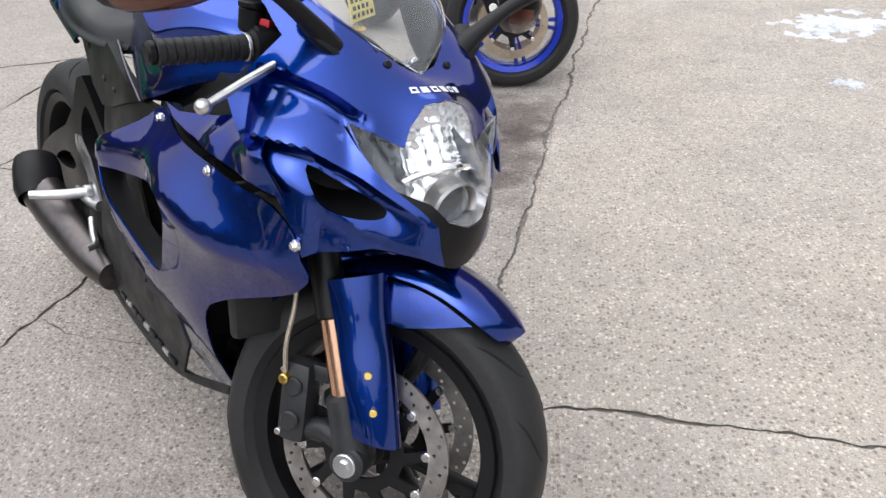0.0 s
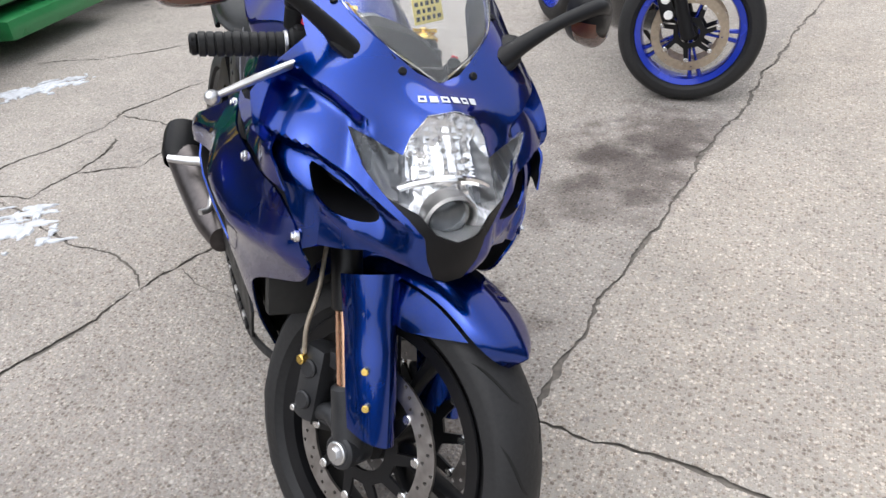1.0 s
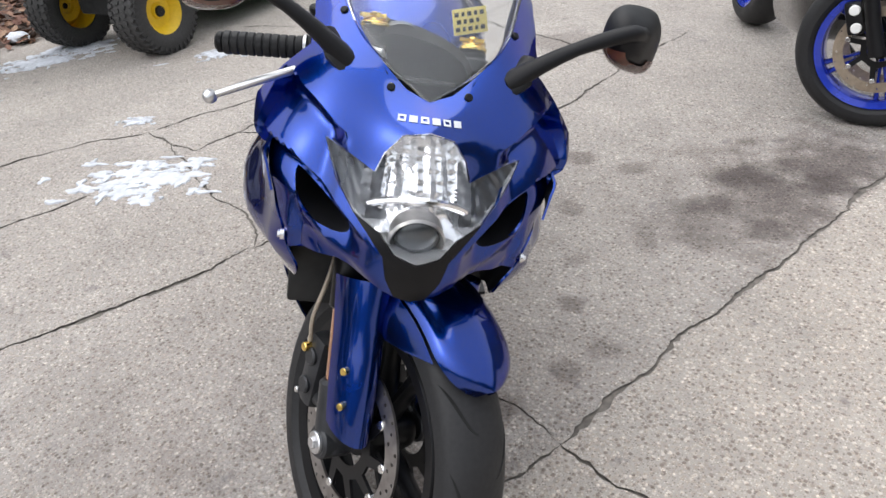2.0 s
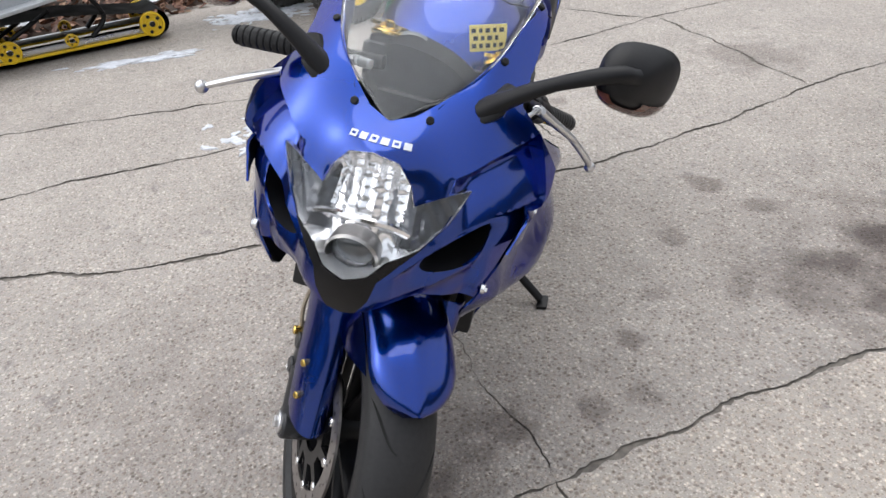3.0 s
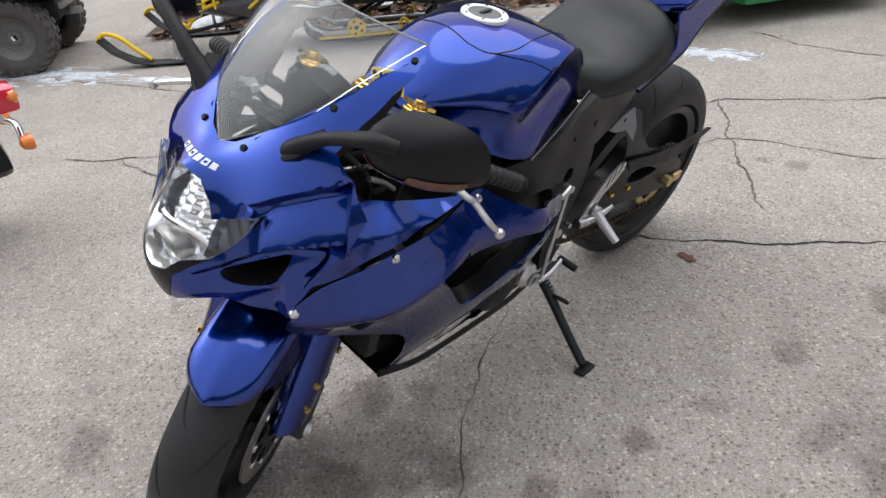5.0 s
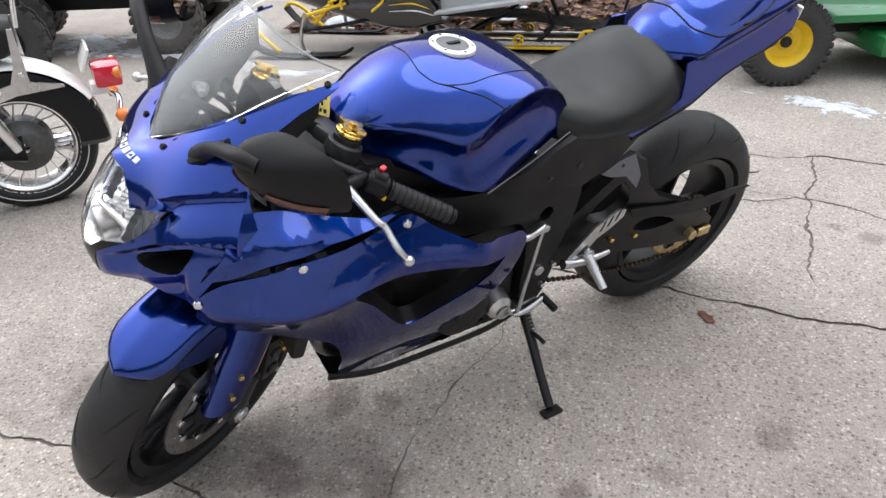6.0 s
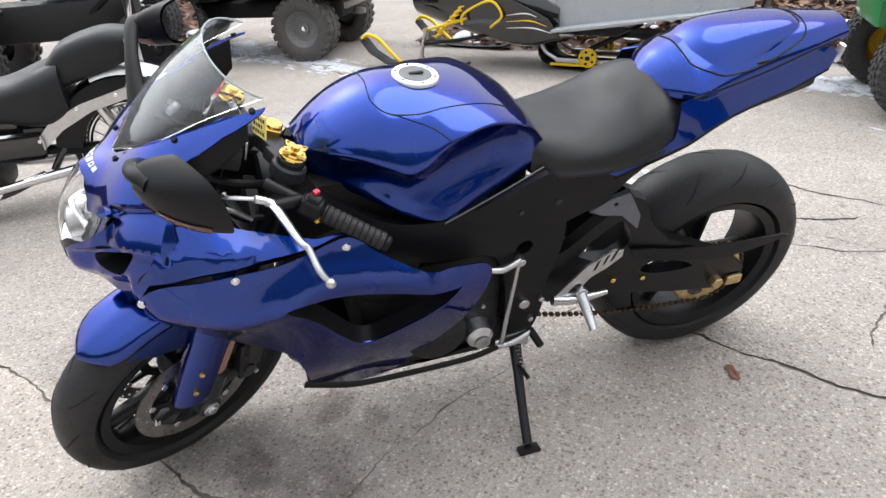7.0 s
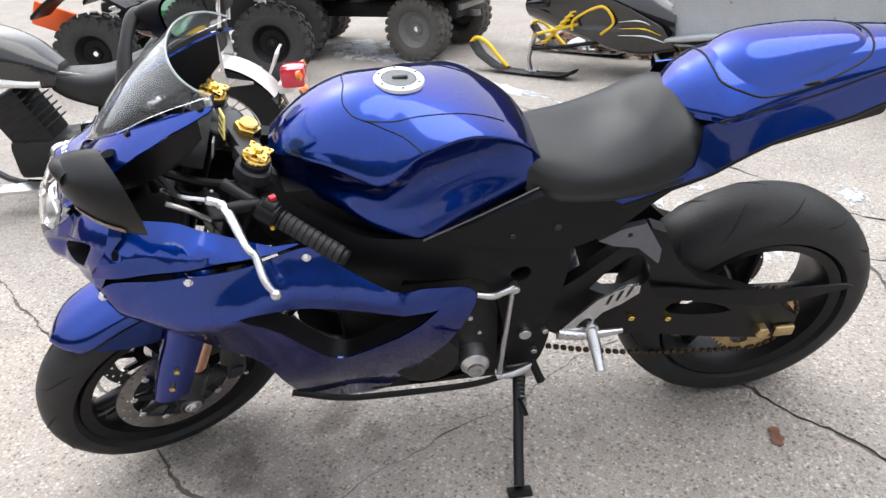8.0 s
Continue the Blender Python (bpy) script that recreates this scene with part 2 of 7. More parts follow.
def inside(poly, q):
    x, y = q
    hit = False
    for (x1, y1), (x2, y2) in zip(poly, poly[1:] + poly[:1]):
        if (y1 > y) != (y2 > y) and x < (x2 - x1) * (y - y1) / (y2 - y1) + x1:
            hit = not hit
    return hit


def in_panel(loops, boxes, q):
    """Within the first loop and in none of the others."""
    for k, (lp, (x0, y0, x1, y1)) in enumerate(zip(loops, boxes)):
        there = x0 <= q[0] <= x1 and y0 <= q[1] <= y1 and inside(lp, q)
        if there != (k == 0):
            return False
    return True


def sheet(border, holes, place, step, thick=0.0, inward=None, lines=()):
    """A curved panel: a 2D border with holes, meshed evenly and put in space by place(u, v)."""
    from mathutils.geometry import delaunay_2d_cdt
    loops = [[tuple(q) for q in border]] + [[tuple(q) for q in h] for h in holes]
    boxes = [(min(q[0] for q in lp), min(q[1] for q in lp), max(q[0] for q in lp), max(q[1] for q in lp)) for lp in loops]
    vs, es = [], []
    for lp in loops:
        k = len(vs)
        vs += [Vector(q) for q in lp]
        es += [(k + i, k + (i + 1) % len(lp)) for i in range(len(lp))]
    for ln in lines:
        k = len(vs)
        vs += [Vector(q) for q in ln]
        es += [(k + i, k + i + 1) for i in range(len(ln) - 1)]
    edge = np.array([tuple(v) for v in vs])
    lo, hi = edge.min(0), edge.max(0)
    su, sv = (step, step) if np.isscalar(step) else step
    for i, u in enumerate(np.arange(lo[0] + su / 2, hi[0], su)):
        for v in np.arange(lo[1] + sv / 2 * (1 + i % 2), hi[1], sv):
            if in_panel(loops, boxes, (u, v)):
                if (((edge - (u, v)) / (su, sv)) ** 2).sum(1).min() > 0.2:
                    vs.append(Vector((u, v)))
    ov, oe, of, *_ = delaunay_2d_cdt(vs, es, [], 0, 1e-7)
    bm = bmesh.new()
    bv = [bm.verts.new(place(q[0], q[1])) for q in ov]
    for tri in of:
        c = sum((ov[i] for i in tri), Vector((0, 0))) / len(tri)
        if in_panel(loops, boxes, c):
            bm.faces.new([bv[i] for i in tri])
    bmesh.ops.delete(bm, geom=[v for v in bm.verts if not v.link_faces], context="VERTS")
    bmesh.ops.recalc_face_normals(bm, faces=bm.faces)
    if thick:
        bm.normal_update()
        if inward is not None:
            tot = sum(f.normal.dot(Vector(inward) - f.calc_center_median()) for f in bm.faces)
            if tot > 0:
                bmesh.ops.reverse_faces(bm, faces=bm.faces)
                bm.normal_update()
        normals = {v: v.normal.copy() for v in bm.verts}
        front = list(bm.faces)
        rim = [e for e in bm.edges if e.is_boundary]
        back = {v: bm.verts.new(v.co - normals[v] * thick) for v in list(bm.verts)}
        for f in front:
            bm.faces.new([back[v] for v in reversed(f.verts)]).material_index = 1
        for e in rim:
            a, b = e.verts
            bm.faces.new((a, b, back[b], back[a]))
    return bm


def rbf(points):
    """A smooth height over a plane through given (u, v, h)."""
    p = np.array(points, float)
    uv = p[:, :2]

    def ker(d2):
        return np.where(d2 > 0, d2 * np.log(np.maximum(d2, 1e-18)) / 2, 0)
    d2 = ((uv[:, None] - uv[None]) ** 2).sum(2)
    n = len(p)
    P = np.c_[np.ones(n), uv]
    A = np.block([[ker(d2) + 1e-6 * np.eye(n), P], [P.T, np.zeros((3, 3))]])
    wts = np.linalg.solve(A, np.r_[p[:, 2], 0, 0, 0])

    def f(u, v):
        d = (uv[:, 0] - u) ** 2 + (uv[:, 1] - v) ** 2
        return float(ker(d) @ wts[:n] + wts[n] + wts[n + 1] * u + wts[n + 2] * v)
    return f


def loft(sections, n=4, m=4, cap=True):
    """A skin over closed sections, each a list of points; smooth both ways."""
    rows = [np.array(outline(s, m)) if len(s[0]) == 2 else np.array(outline3(s, m)) for s in sections]
    k = len(rows[0])
    cols = [spline([r[j] for r in rows], n) for j in range(k)]
    bm = bmesh.new()
    rings = [[bm.verts.new(cols[j][i]) for j in range(k)] for i in range(len(cols[0]))]
    for a, b in zip(rings, rings[1:]):
        for j in range(k):
            q = (j + 1) % k
            bm.faces.new((a[j], a[q], b[q], b[j]))
    if cap:
        bm.faces.new(rings[0][::-1])
        bm.faces.new(rings[-1])
    return bm


def outline3(pts, n=4):
    m = len(pts)
    out = []
    for i in range(m):
        p0, p1, p2, p3 = (np.array(pts[(i + k) % m], float) for k in (-1, 0, 1, 2))
        for k in range(n):
            t = k / n
            out.append(0.5 * (2 * p1 + (p2 - p0) * t + (2 * p0 - 5 * p1 + 4 * p2 - p3) * t * t + (3 * p1 - p0 - 3 * p2 + p3) * t ** 3))
    return out


def ring_section(x, half):
    """A closed section at x from its left half, given from top to bottom as (y, z)."""
    return [(x, y, z) for y, z in half] + [(x, -y, z) for y, z in reversed(half) if abs(y) > 1e-6]


def mirrored(bm):
    """Adds the mirror image across the bike's middle plane."""
    b2 = bm.copy()
    bmesh.ops.transform(b2, matrix=Matrix.Diagonal((1, -1, 1, 1)), verts=b2.verts)
    bmesh.ops.reverse_faces(b2, faces=b2.faces)
    return b2




# ---- ground ----
def sliver(pts, width, seed):
    """The outline of a ragged crack along a line."""
    rnd = random.Random(seed)
    line = []
    for a, b in zip(pts, pts[1:]):
        a, b = np.array(a, float), np.array(b, float)
        n = max(2, int(np.linalg.norm(b - a) / 0.016))
        line += [a + (b - a) * i / n for i in range(n)]
    line.append(np.array(pts[-1], float))
    left, right = [], []
    stray = 0.0
    for i, q in enumerate(line):
        d = line[min(i + 1, len(line) - 1)] - line[max(i - 1, 0)]
        d = np.array((-d[1], d[0])) / (np.linalg.norm(d) + 1e-9)
        end = min(1, (i + 0.3) / 3, (len(line) - 0.7 - i) / 3)
        stray = 0.82 * stray + rnd.uniform(-0.0055, 0.0055)
        swell = 0.65 + 0.35 * math.sin(i * 0.23 + seed) * math.sin(i * 0.071 + 3 * seed)
        off = d * (0.006 * math.sin(i * 0.31 + seed) + 0.006 * math.sin(i * 0.11 + 2 * seed) + stray)
        left.append(tuple(q + off + d * width * end * swell * rnd.uniform(0.2, 1.0)))
        right.append(tuple(q + off - d * width * end * swell * rnd.uniform(0.2, 1.0)))
    return left + right[::-1]


CRACKS = [
    ([(0.72, 5.4), (0.55, 4.4), (0.42, 3.50), (0.34, 3.10), (0.29, 2.72), (0.24, 2.36), (0.205, 2.08), (0.175, 1.89), (0.152, 1.755), (0.14, 1.66), (0.12, 1.46), (0.108, 1.376)], 0.013),
    ([(0.108, 1.376), (0.08, 1.22), (0.075, 1.05), (0.05, 0.92), (0.0, 0.52), (-0.04, 0.05), (-0.07, -0.25), (-0.12, -0.61), (-0.2, -1.2)], 0.010),
    ([(0.108, 1.376), (0.24, 1.37), (0.46, 1.35), (0.64, 1.33), (0.82, 1.31), (1.01, 1.29), (1.9, 1.20)], 0.011),
    ([(0.10, 1.38), (0.0, 1.40), (-0.11, 1.42), (-0.20, 1.425), (-0.33, 1.44), (-0.52, 1.475), (-0.72, 1.525), (-0.9, 1.54), (-1.02, 1.56), (-1.15, 1.63)], 0.0042),
    ([(-2.05, -0.19), (-1.77, 0.10), (-1.72, 0.21), (-1.53, 0.46), (-1.43, 0.61), (-1.36, 0.79), (-1.31, 0.96), (-1.26, 1.12), (-1.21, 1.32), (-1.205, 1.48)], 0.018),
    ([(-1.205, 1.48), (-1.20, 1.57), (-1.16, 1.64), (-1.15, 1.70), (-1.14, 1.84), (-1.11, 2.02), (-1.07, 2.16), (-1.05, 2.26), (-1.02, 2.42), (-1.01, 2.60), (-1.0, 2.88), (-0.97, 3.20), (-1.0, 3.47), (-1.02, 3.7), (-0.98, 4.3)], 0.014),
    ([(-1.205, 1.48), (-1.26, 1.56), (-1.44, 1.62), (-1.59, 1.63), (-1.75, 1.64), (-2.0, 1.72), (-2.30, 1.81), (-2.54, 1.83)], 0.010),
    ([(-2.25, -0.69), (-2.20, -0.45), (-2.22, -0.14), (-2.19, 0.06), (-2.26, 0.28), (-2.26, 0.67), (-2.20, 0.95), (-2.15, 1.18), (-2.14, 1.35)], 0.017),
    ([(-2.23, -0.39), (-2.05, -0.19)], 0.010),
    ([(-2.19, 0.05), (-2.07, 0.12), (-1.74, 0.21)], 0.012),
    ([(-4.0, -1.9), (-3.61, -1.03), (-3.25, -0.29), (-3.12, 0.05), (-3.10, 0.32), (-2.96, 0.82), (-2.87, 1.08), (-2.75, 1.42), (-2.69, 1.61), (-2.60, 1.70), (-2.54, 1.83)], 0.014),
    ([(-2.54, 1.83), (-2.52, 1.97), (-2.50, 2.12), (-2.44, 2.27), (-2.40, 2.5), (-2.45, 2.70), (-2.40, 2.88), (-2.36, 3.09), (-2.30, 3.30), (-2.30, 3.72), (-2.33, 3.95), (-2.25, 4.55), (-2.15, 4.85)], 0.013),
    ([(-2.30, 1.82), (-2.13, 1.84), (-2.14, 1.95), (-2.12, 2.10), (-2.17, 2.31), (-2.24, 2.42)], 0.013),
    ([(-2.13, 2.05), (-1.89, 2.20), (-1.88, 2.36), (-1.97, 2.50), (-1.89, 2.72), (-1.79, 2.82), (-1.69, 2.93), (-1.64, 3.07), (-1.54, 3.21)], 0.011),
    ([(-2.52, 2.66), (-2.13, 2.62), (-1.95, 2.56), (-1.79, 2.54), (-1.48, 2.51), (-1.25, 2.48)], 0.010),
    ([(-2.00, 2.28), (-1.98, 2.41), (-1.95, 2.55)], 0.006),
    ([(-3.70, 3.20), (-3.32, 3.37), (-3.11, 3.55), (-2.88, 3.75), (-2.49, 3.89), (-2.33, 3.96)], 0.014),
    ([(-2.31, 4.02), (-1.96, 3.94), (-1.56, 3.85), (-1.40, 3.79), (-1.02, 3.72)], 0.013),
]


def ground_sheet():
    holes = [sliver(pts, w * (1.15 if w > 0.012 else 1.05), k) for k, (pts, w) in enumerate(CRACKS)]
    near = [(-9, -7), (7, -7), (7, 9), (-9, 9)]
    bm = sheet(straight(near, 1.0), holes, lambda x, y: Vector((x, y, 0)), 0.7)
    far = [bm.verts.new((x, y, 0)) for x, y in ((-400, -400), (400, -400), (400, 400), (-400, 400))]
    rim = [e for e in bm.edges if e.is_boundary and all(abs(v.co.x + 1) > 7.99 or abs(v.co.y - 1) > 7.99 for v in e.verts)]
    corner = {}
    for v in {v for e in rim for v in e.verts}:
        corner[v] = 0 if v.co.y < -6.9 and v.co.x < 6.9 else 1 if v.co.x > 6.9 and v.co.y < 8.9 else 2 if v.co.y > 8.9 and v.co.x > -8.9 else 3
    for e in rim:
        a, b = e.verts
        side_of = 0 if a.co.y < -6.9 and b.co.y < -6.9 else 1 if a.co.x > 6.9 and b.co.x > 6.9 else 2 if a.co.y > 8.9 and b.co.y > 8.9 else 3
        bm.faces.new((a, b, far[side_of]))
    for k, (x, y) in enumerate(near):
        v = min(bm.verts, key=lambda q: (q.co.x - x) ** 2 + (q.co.y - y) ** 2)
        bm.faces.new((v, far[k], far[k - 1]))
    for f in bm.faces:
        f.normal_update()
        if f.normal.z < 0:
            f.normal_flip()
    return bm


ground = tagged(part("ground", ground_sheet(), CONCRETE, smooth=False), "weathered pale concrete lot with cracks and worn exposed aggregate", "ground", kind="structure")
EARTH = material("crack_earth", (0.14, 0.125, 0.11), rough=0.95, vary=0.4, scale=30)
b = bmesh.new()
bmesh.ops.create_grid(b, x_segments=1, y_segments=1, size=8.5, matrix=Matrix.Translation((-1, 1, -0.006)))
part("crack_bed", b, EARTH, ground, smooth=False)


def horizon_blocker():
    """A plain dark belt closing the lot, added unseen to block low sky light."""
    bm = bmesh.new()
    rnd = random.Random(5)
    n = 96
    low, high = [], []
    for i in range(n):
        a = 2 * math.pi * i / n
        r = 26 + 2 * math.sin(3 * a)
        low.append(bm.verts.new((r * math.cos(a), r * math.sin(a), -0.1)))
        high.append(bm.verts.new((r * math.cos(a), r * math.sin(a), 6.5 + 2.2 * math.sin(2 * a + 1) + rnd.uniform(-0.7, 0.7))))
    for i in range(n):
        j = (i + 1) % n
        bm.faces.new((low[i], low[j], high[j], high[i]))
    return bm


tagged(part("backdrop", horizon_blocker(), material("blocker_dark", (0.06, 0.058, 0.05), rough=0.9, vary=0.5, scale=0.5, bump_scale=3)), "plain dark ring out of view, added to cut low sky light", "backdrop", kind="structure")

SNOW = material("snow", (0.52, 0.54, 0.58), rough=0.6, vary=0.3, scale=12, bump=0.5, bump_scale=40)


def snow_patch(x, y, lx, ly, turn, seed):
    rnd = random.Random(seed)
    bm = bmesh.new()
    for k in range(95):
        cx, cy = rnd.gauss(0, 0.25) * lx, rnd.gauss(0, 0.25) * ly
        rx, ry = lx * rnd.uniform(0.012, 0.10), ly * rnd.uniform(0.02, 0.12)
        n = 22
        ph = [rnd.uniform(0, 6.28) for _ in range(4)]
        rings = []
        for q in (1.0, 0.85, 0.5):
            row = []
            for i in range(n):
                a = 2 * math.pi * i / n
                w = 1 + 0.25 * math.sin(3 * a + ph[0]) + 0.18 * math.sin(5 * a + ph[1]) + 0.14 * math.sin(9 * a + ph[2])
                row.append(bm.verts.new((cx + rx * w * q * math.cos(a), cy + ry * w * q * math.sin(a), 0.0005 if q == 1 else 0.003 + 0.003 * (1 - q) + 0.00004 * k)))
            rings.append(row)
        for p, q in zip(rings, rings[1:]):
            for i in range(n):
                bm.faces.new((p[i], p[(i + 1) % n], q[(i + 1) % n], q[i]))
        bm.faces.new(rings[-1])
    return tagged(part("snow_patch", bm, SNOW, matrix=pose(x, y, 0, 0, 0, turn)), "thin melting snow patch on the concrete", "snow", group="melting snow", kind="stuff")


for args in ((-2.08, 1.53, 0.62, 0.36, 35, 1), (-3.25, 2.84, 0.5, 0.2, 60, 2), (1.9, 4.35, 0.60, 0.45, 20, 3), (1.65, 3.43, 0.14, 0.10, 0, 4), (-4.32, 2.05, 0.5, 0.30, 60, 5), (-3.85, 1.25, 0.7, 0.14, 75, 6),
             (-3.98, -1.75, 1.2, 0.35, 75, 7), (-4.4, 2.35, 0.5, 0.35, 50, 8), (-2.72, 1.87, 0.18, 0.10, 30, 9), (-3.6, -0.6, 0.8, 0.12, 75, 10), (-4.3, -2.9, 0.9, 0.5, 50, 11)):
    snow_patch(*args)

# ---- the blue sport motorcycle ----
BIKE = pose(-0.1453, 0.9921, 0.0208, -15.27, 0.0, -43.1)
bike = thing("sport_motorcycle", BIKE, "dark metallic blue sport motorcycle leaning on its side stand", "motorcycle")
RAKE, STEER = radians(23.75), radians(28.4)
AXLE_F, AXLE_R = Vector((0.095, 0, 0.2835)), Vector((-1.335, 0, 0.3055))
AXIS = Vector((-math.sin(RAKE), 0, math.cos(RAKE)))
AHEAD = Vector((math.cos(RAKE), 0, math.sin(RAKE)))
PIVOT = AXLE_F - 0.03 * AHEAD
TURNED = Matrix.Translation(PIVOT) @ Matrix.Rotation(STEER, 4, AXIS) @ Matrix.Translation(-PIVOT)
FLIP = Matrix.Diagonal((1, -1, 1, 1))
BACK = TURNED.inverted()


def pair(name, bm, mat, parent, label="", matrix=None, smooth=True):
    """The same part on the left and, mirrored, on the right."""
    b2 = mirrored(bm)
    a = part(name, bm, mat, parent, label, smooth, matrix)
    b = part(name, b2, mat, parent, label, smooth, matrix)
    return a, b


# --- front cowl, in angles round a point inside the nose
C0 = Vector((-0.25, 0, 0.70))


def sph(x, y, z):
    d = Vector((x, y, z)) - C0
    return (math.atan2(d.y, d.x), math.atan2(d.z, math.hypot(d.x, d.y)))


def both(pts):
    out = []
    for x, y, z in pts:
        for sgn in ((1, -1) if abs(y) > 1e-4 else (1,)):
            out.append((*sph(x, sgn * y, z), (Vector((x, y, z)) - C0).length))
    return out


NOSE = rbf(both([(0.217, 0, 0.668), (0.230, 0, 0.735), (0.205, 0, 0.82), (0.149, 0, 0.895), (0.088, 0, 0.914), (0.076, 0.055, 0.925), (0.115, 0.137, 0.858),
                 (0.149, 0.068, 0.830), (0.10, 0.194, 0.80), (0.115, 0.173, 0.733), (0.205, 0.07, 0.711), (0.093, 0.178, 0.67), (0.043, 0.123, 0.943), (-0.037, 0.128, 0.99),
                 (-0.174, 0.153, 1.04), (0.012, 0.243, 0.835), (0.05, 0.212, 0.72), (-0.008, 0.207, 0.905), (-0.06, 0.168, 0.976)]))
RIDGES = [([sph(*p) for p in ((0.122, 0.105, 0.864), (0.100, 0.128, 0.878), (0.071, 0.149, 0.89), (0.027, 0.173, 0.897), (-0.02, 0.196, 0.90))], 0.036, 0.030, 0.36),
          ([sph(*p) for p in ((0.203, 0.061, 0.740), (0.186, 0.074, 0.752), (0.16, 0.108, 0.776), (0.142, 0.134, 0.795), (0.10, 0.177, 0.817), (0.0, 0.221, 0.815))], 0.030, 0.028, 0.28),
          ([sph(*p) for p in ((0.214, 0.042, 0.70), (0.20, 0.075, 0.702), (0.165, 0.12, 0.715), (0.125, 0.165, 0.737), (0.106, 0.182, 0.765))], 0.022, 0.10, 0.6)]


def nose(a, e):
    r = NOSE(a, e)
    q = abs(a)
    for line, depth, near, far in RIDGES:
        us = [p[0] for p in line]
        if us[0] < q < us[-1]:
            d = float(np.interp(q, us, [p[1] for p in line])) - e
            if d > 0:
                ends = min(1, (q - us[0]) / 0.08, (us[-1] - q) / 0.05 if line is not RIDGES[0][0] else 1)
                r -= depth * ends * (1 - math.exp(-d / near * 2)) * max(0, 1 - d / far)
    return r


def on_nose(off=0.0):
    def g(a, e):
        r = nose(a, e) + off
        return C0 + Vector((r * math.cos(e) * math.cos(a), r * math.cos(e) * math.sin(a), r * math.sin(e)))
    return g


def whole(half_pts):
    h = [sph(*p) for p in half_pts]
    return h + [(-a, e) for a, e in reversed(h) if abs(a) > 1e-6]


LAMP = [(0.149, 0, 0.895), (0.134, 0.035, 0.881), (0.135, 0.056, 0.853), (0.149, 0.067, 0.830), (0.129, 0.104, 0.845), (0.115, 0.137, 0.858), (0.132, 0.127, 0.83),
        (0.15, 0.113, 0.803), (0.168, 0.09, 0.778)]
CHIN = [(0.168, 0.09, 0.778), (0.19, 0.065, 0.757), (0.211, 0.045, 0.737), (0.218, 0.038, 0.705), (0.217, 0.022, 0.674)]
EDGE = CHIN[::-1] + LAMP[-2::-1]
LOW = [(0.217, 0.022, 0.674), (0.21, 0.055, 0.687), (0.18, 0.11, 0.689), (0.124, 0.16, 0.672), (0.093, 0.177, 0.662), (0.084, 0.188, 0.70), (0.055, 0.212, 0.76), (0.022, 0.236, 0.81),
       (-0.012, 0.243, 0.86), (-0.009, 0.209, 0.911), (-0.016, 0.165, 0.937), (-0.06, 0.168, 0.972), (-0.12, 0.168, 1.004), (-0.19, 0.16, 1.035), (-0.196, 0.157, 1.052),
       (-0.12, 0.142, 1.032), (-0.037, 0.118, 0.999), (0.03, 0.075, 0.951), (0.073, 0.032, 0.923), (0.086, 0, 0.915)]
ring = LOW + [(x, -y, z) for x, y, z in reversed(LOW[:-1])] + [(x, -y, z) for x, y, z in EDGE[1:]] + [p for p in reversed(EDGE[1:-1])]
INTAKE = [(0.103, 0.184, 0.80), (0.145, 0.143, 0.778), (0.172, 0.10, 0.755), (0.178, 0.10, 0.738), (0.157, 0.13, 0.733), (0.122, 0.165, 0.742), (0.108, 0.178, 0.765)]
hole_l = outline([sph(*p) for p in INTAKE], 3)
hole_r = [(-a, e) for a, e in hole_l]
crease = []
for line, *_ in RIDGES:
    pts = [tuple(q) for q in spline(line[:-1] if line is RIDGES[1][0] else line[1:-1], 5)]
    crease += [pts, [(-a, e) for a, e in pts]]
front_cowl = part("front_cowl", sheet(straight([sph(*p) for p in ring], 0.035), [hole_l, hole_r], on_nose(), 0.015, 0.004, C0, [c for c in crease[:4]]), BLUE, bike)
for hl, sgn in ((INTAKE, 1), (INTAKE, -1)):
    b = bmesh.new()
    loop = [on_nose()(*q) for q in outline([sph(x, sgn * y, z) for x, y, z in hl], 3)]
    outer = [b.verts.new(p) for p in loop]
    c = sum(loop, Vector()) / len(loop)
    inner = [b.verts.new(c + 0.72 * (p - c) + Vector((-0.09, -0.03 * sgn, 0.0))) for p in loop]
    for i in range(len(loop)):
        j = (i + 1) % len(loop)
        b.faces.new((outer[i], outer[j], inner[j], inner[i]))
    b.faces.new(inner)
    part("air_duct", b, BLACK, front_cowl, "black ram air intake duct")
# cowl screws beside the screen
for x, y, z in ((0.077, 0.055, 0.926), (-0.038, 0.128, 0.991), (-0.174, 0.154, 1.041)):
    for sgn in (1, -1):
        a, e = sph(x, sgn * y, z)
        p = on_nose(0.001)(a, e)
        nrm = (p - C0).normalized()
        part("screw", cyl(p - nrm * 0.004, p + nrm * 0.003, 0.006, 12, 0.0015), BLACK, front_cowl)


# --- headlight
def on_nose_lens(off=0.0):
    def g(a, e):
        r = NOSE(a, e) + off
        return C0 + Vector((r * math.cos(e) * math.cos(a), r * math.cos(e) * math.sin(a), r * math.sin(e)))
    return g


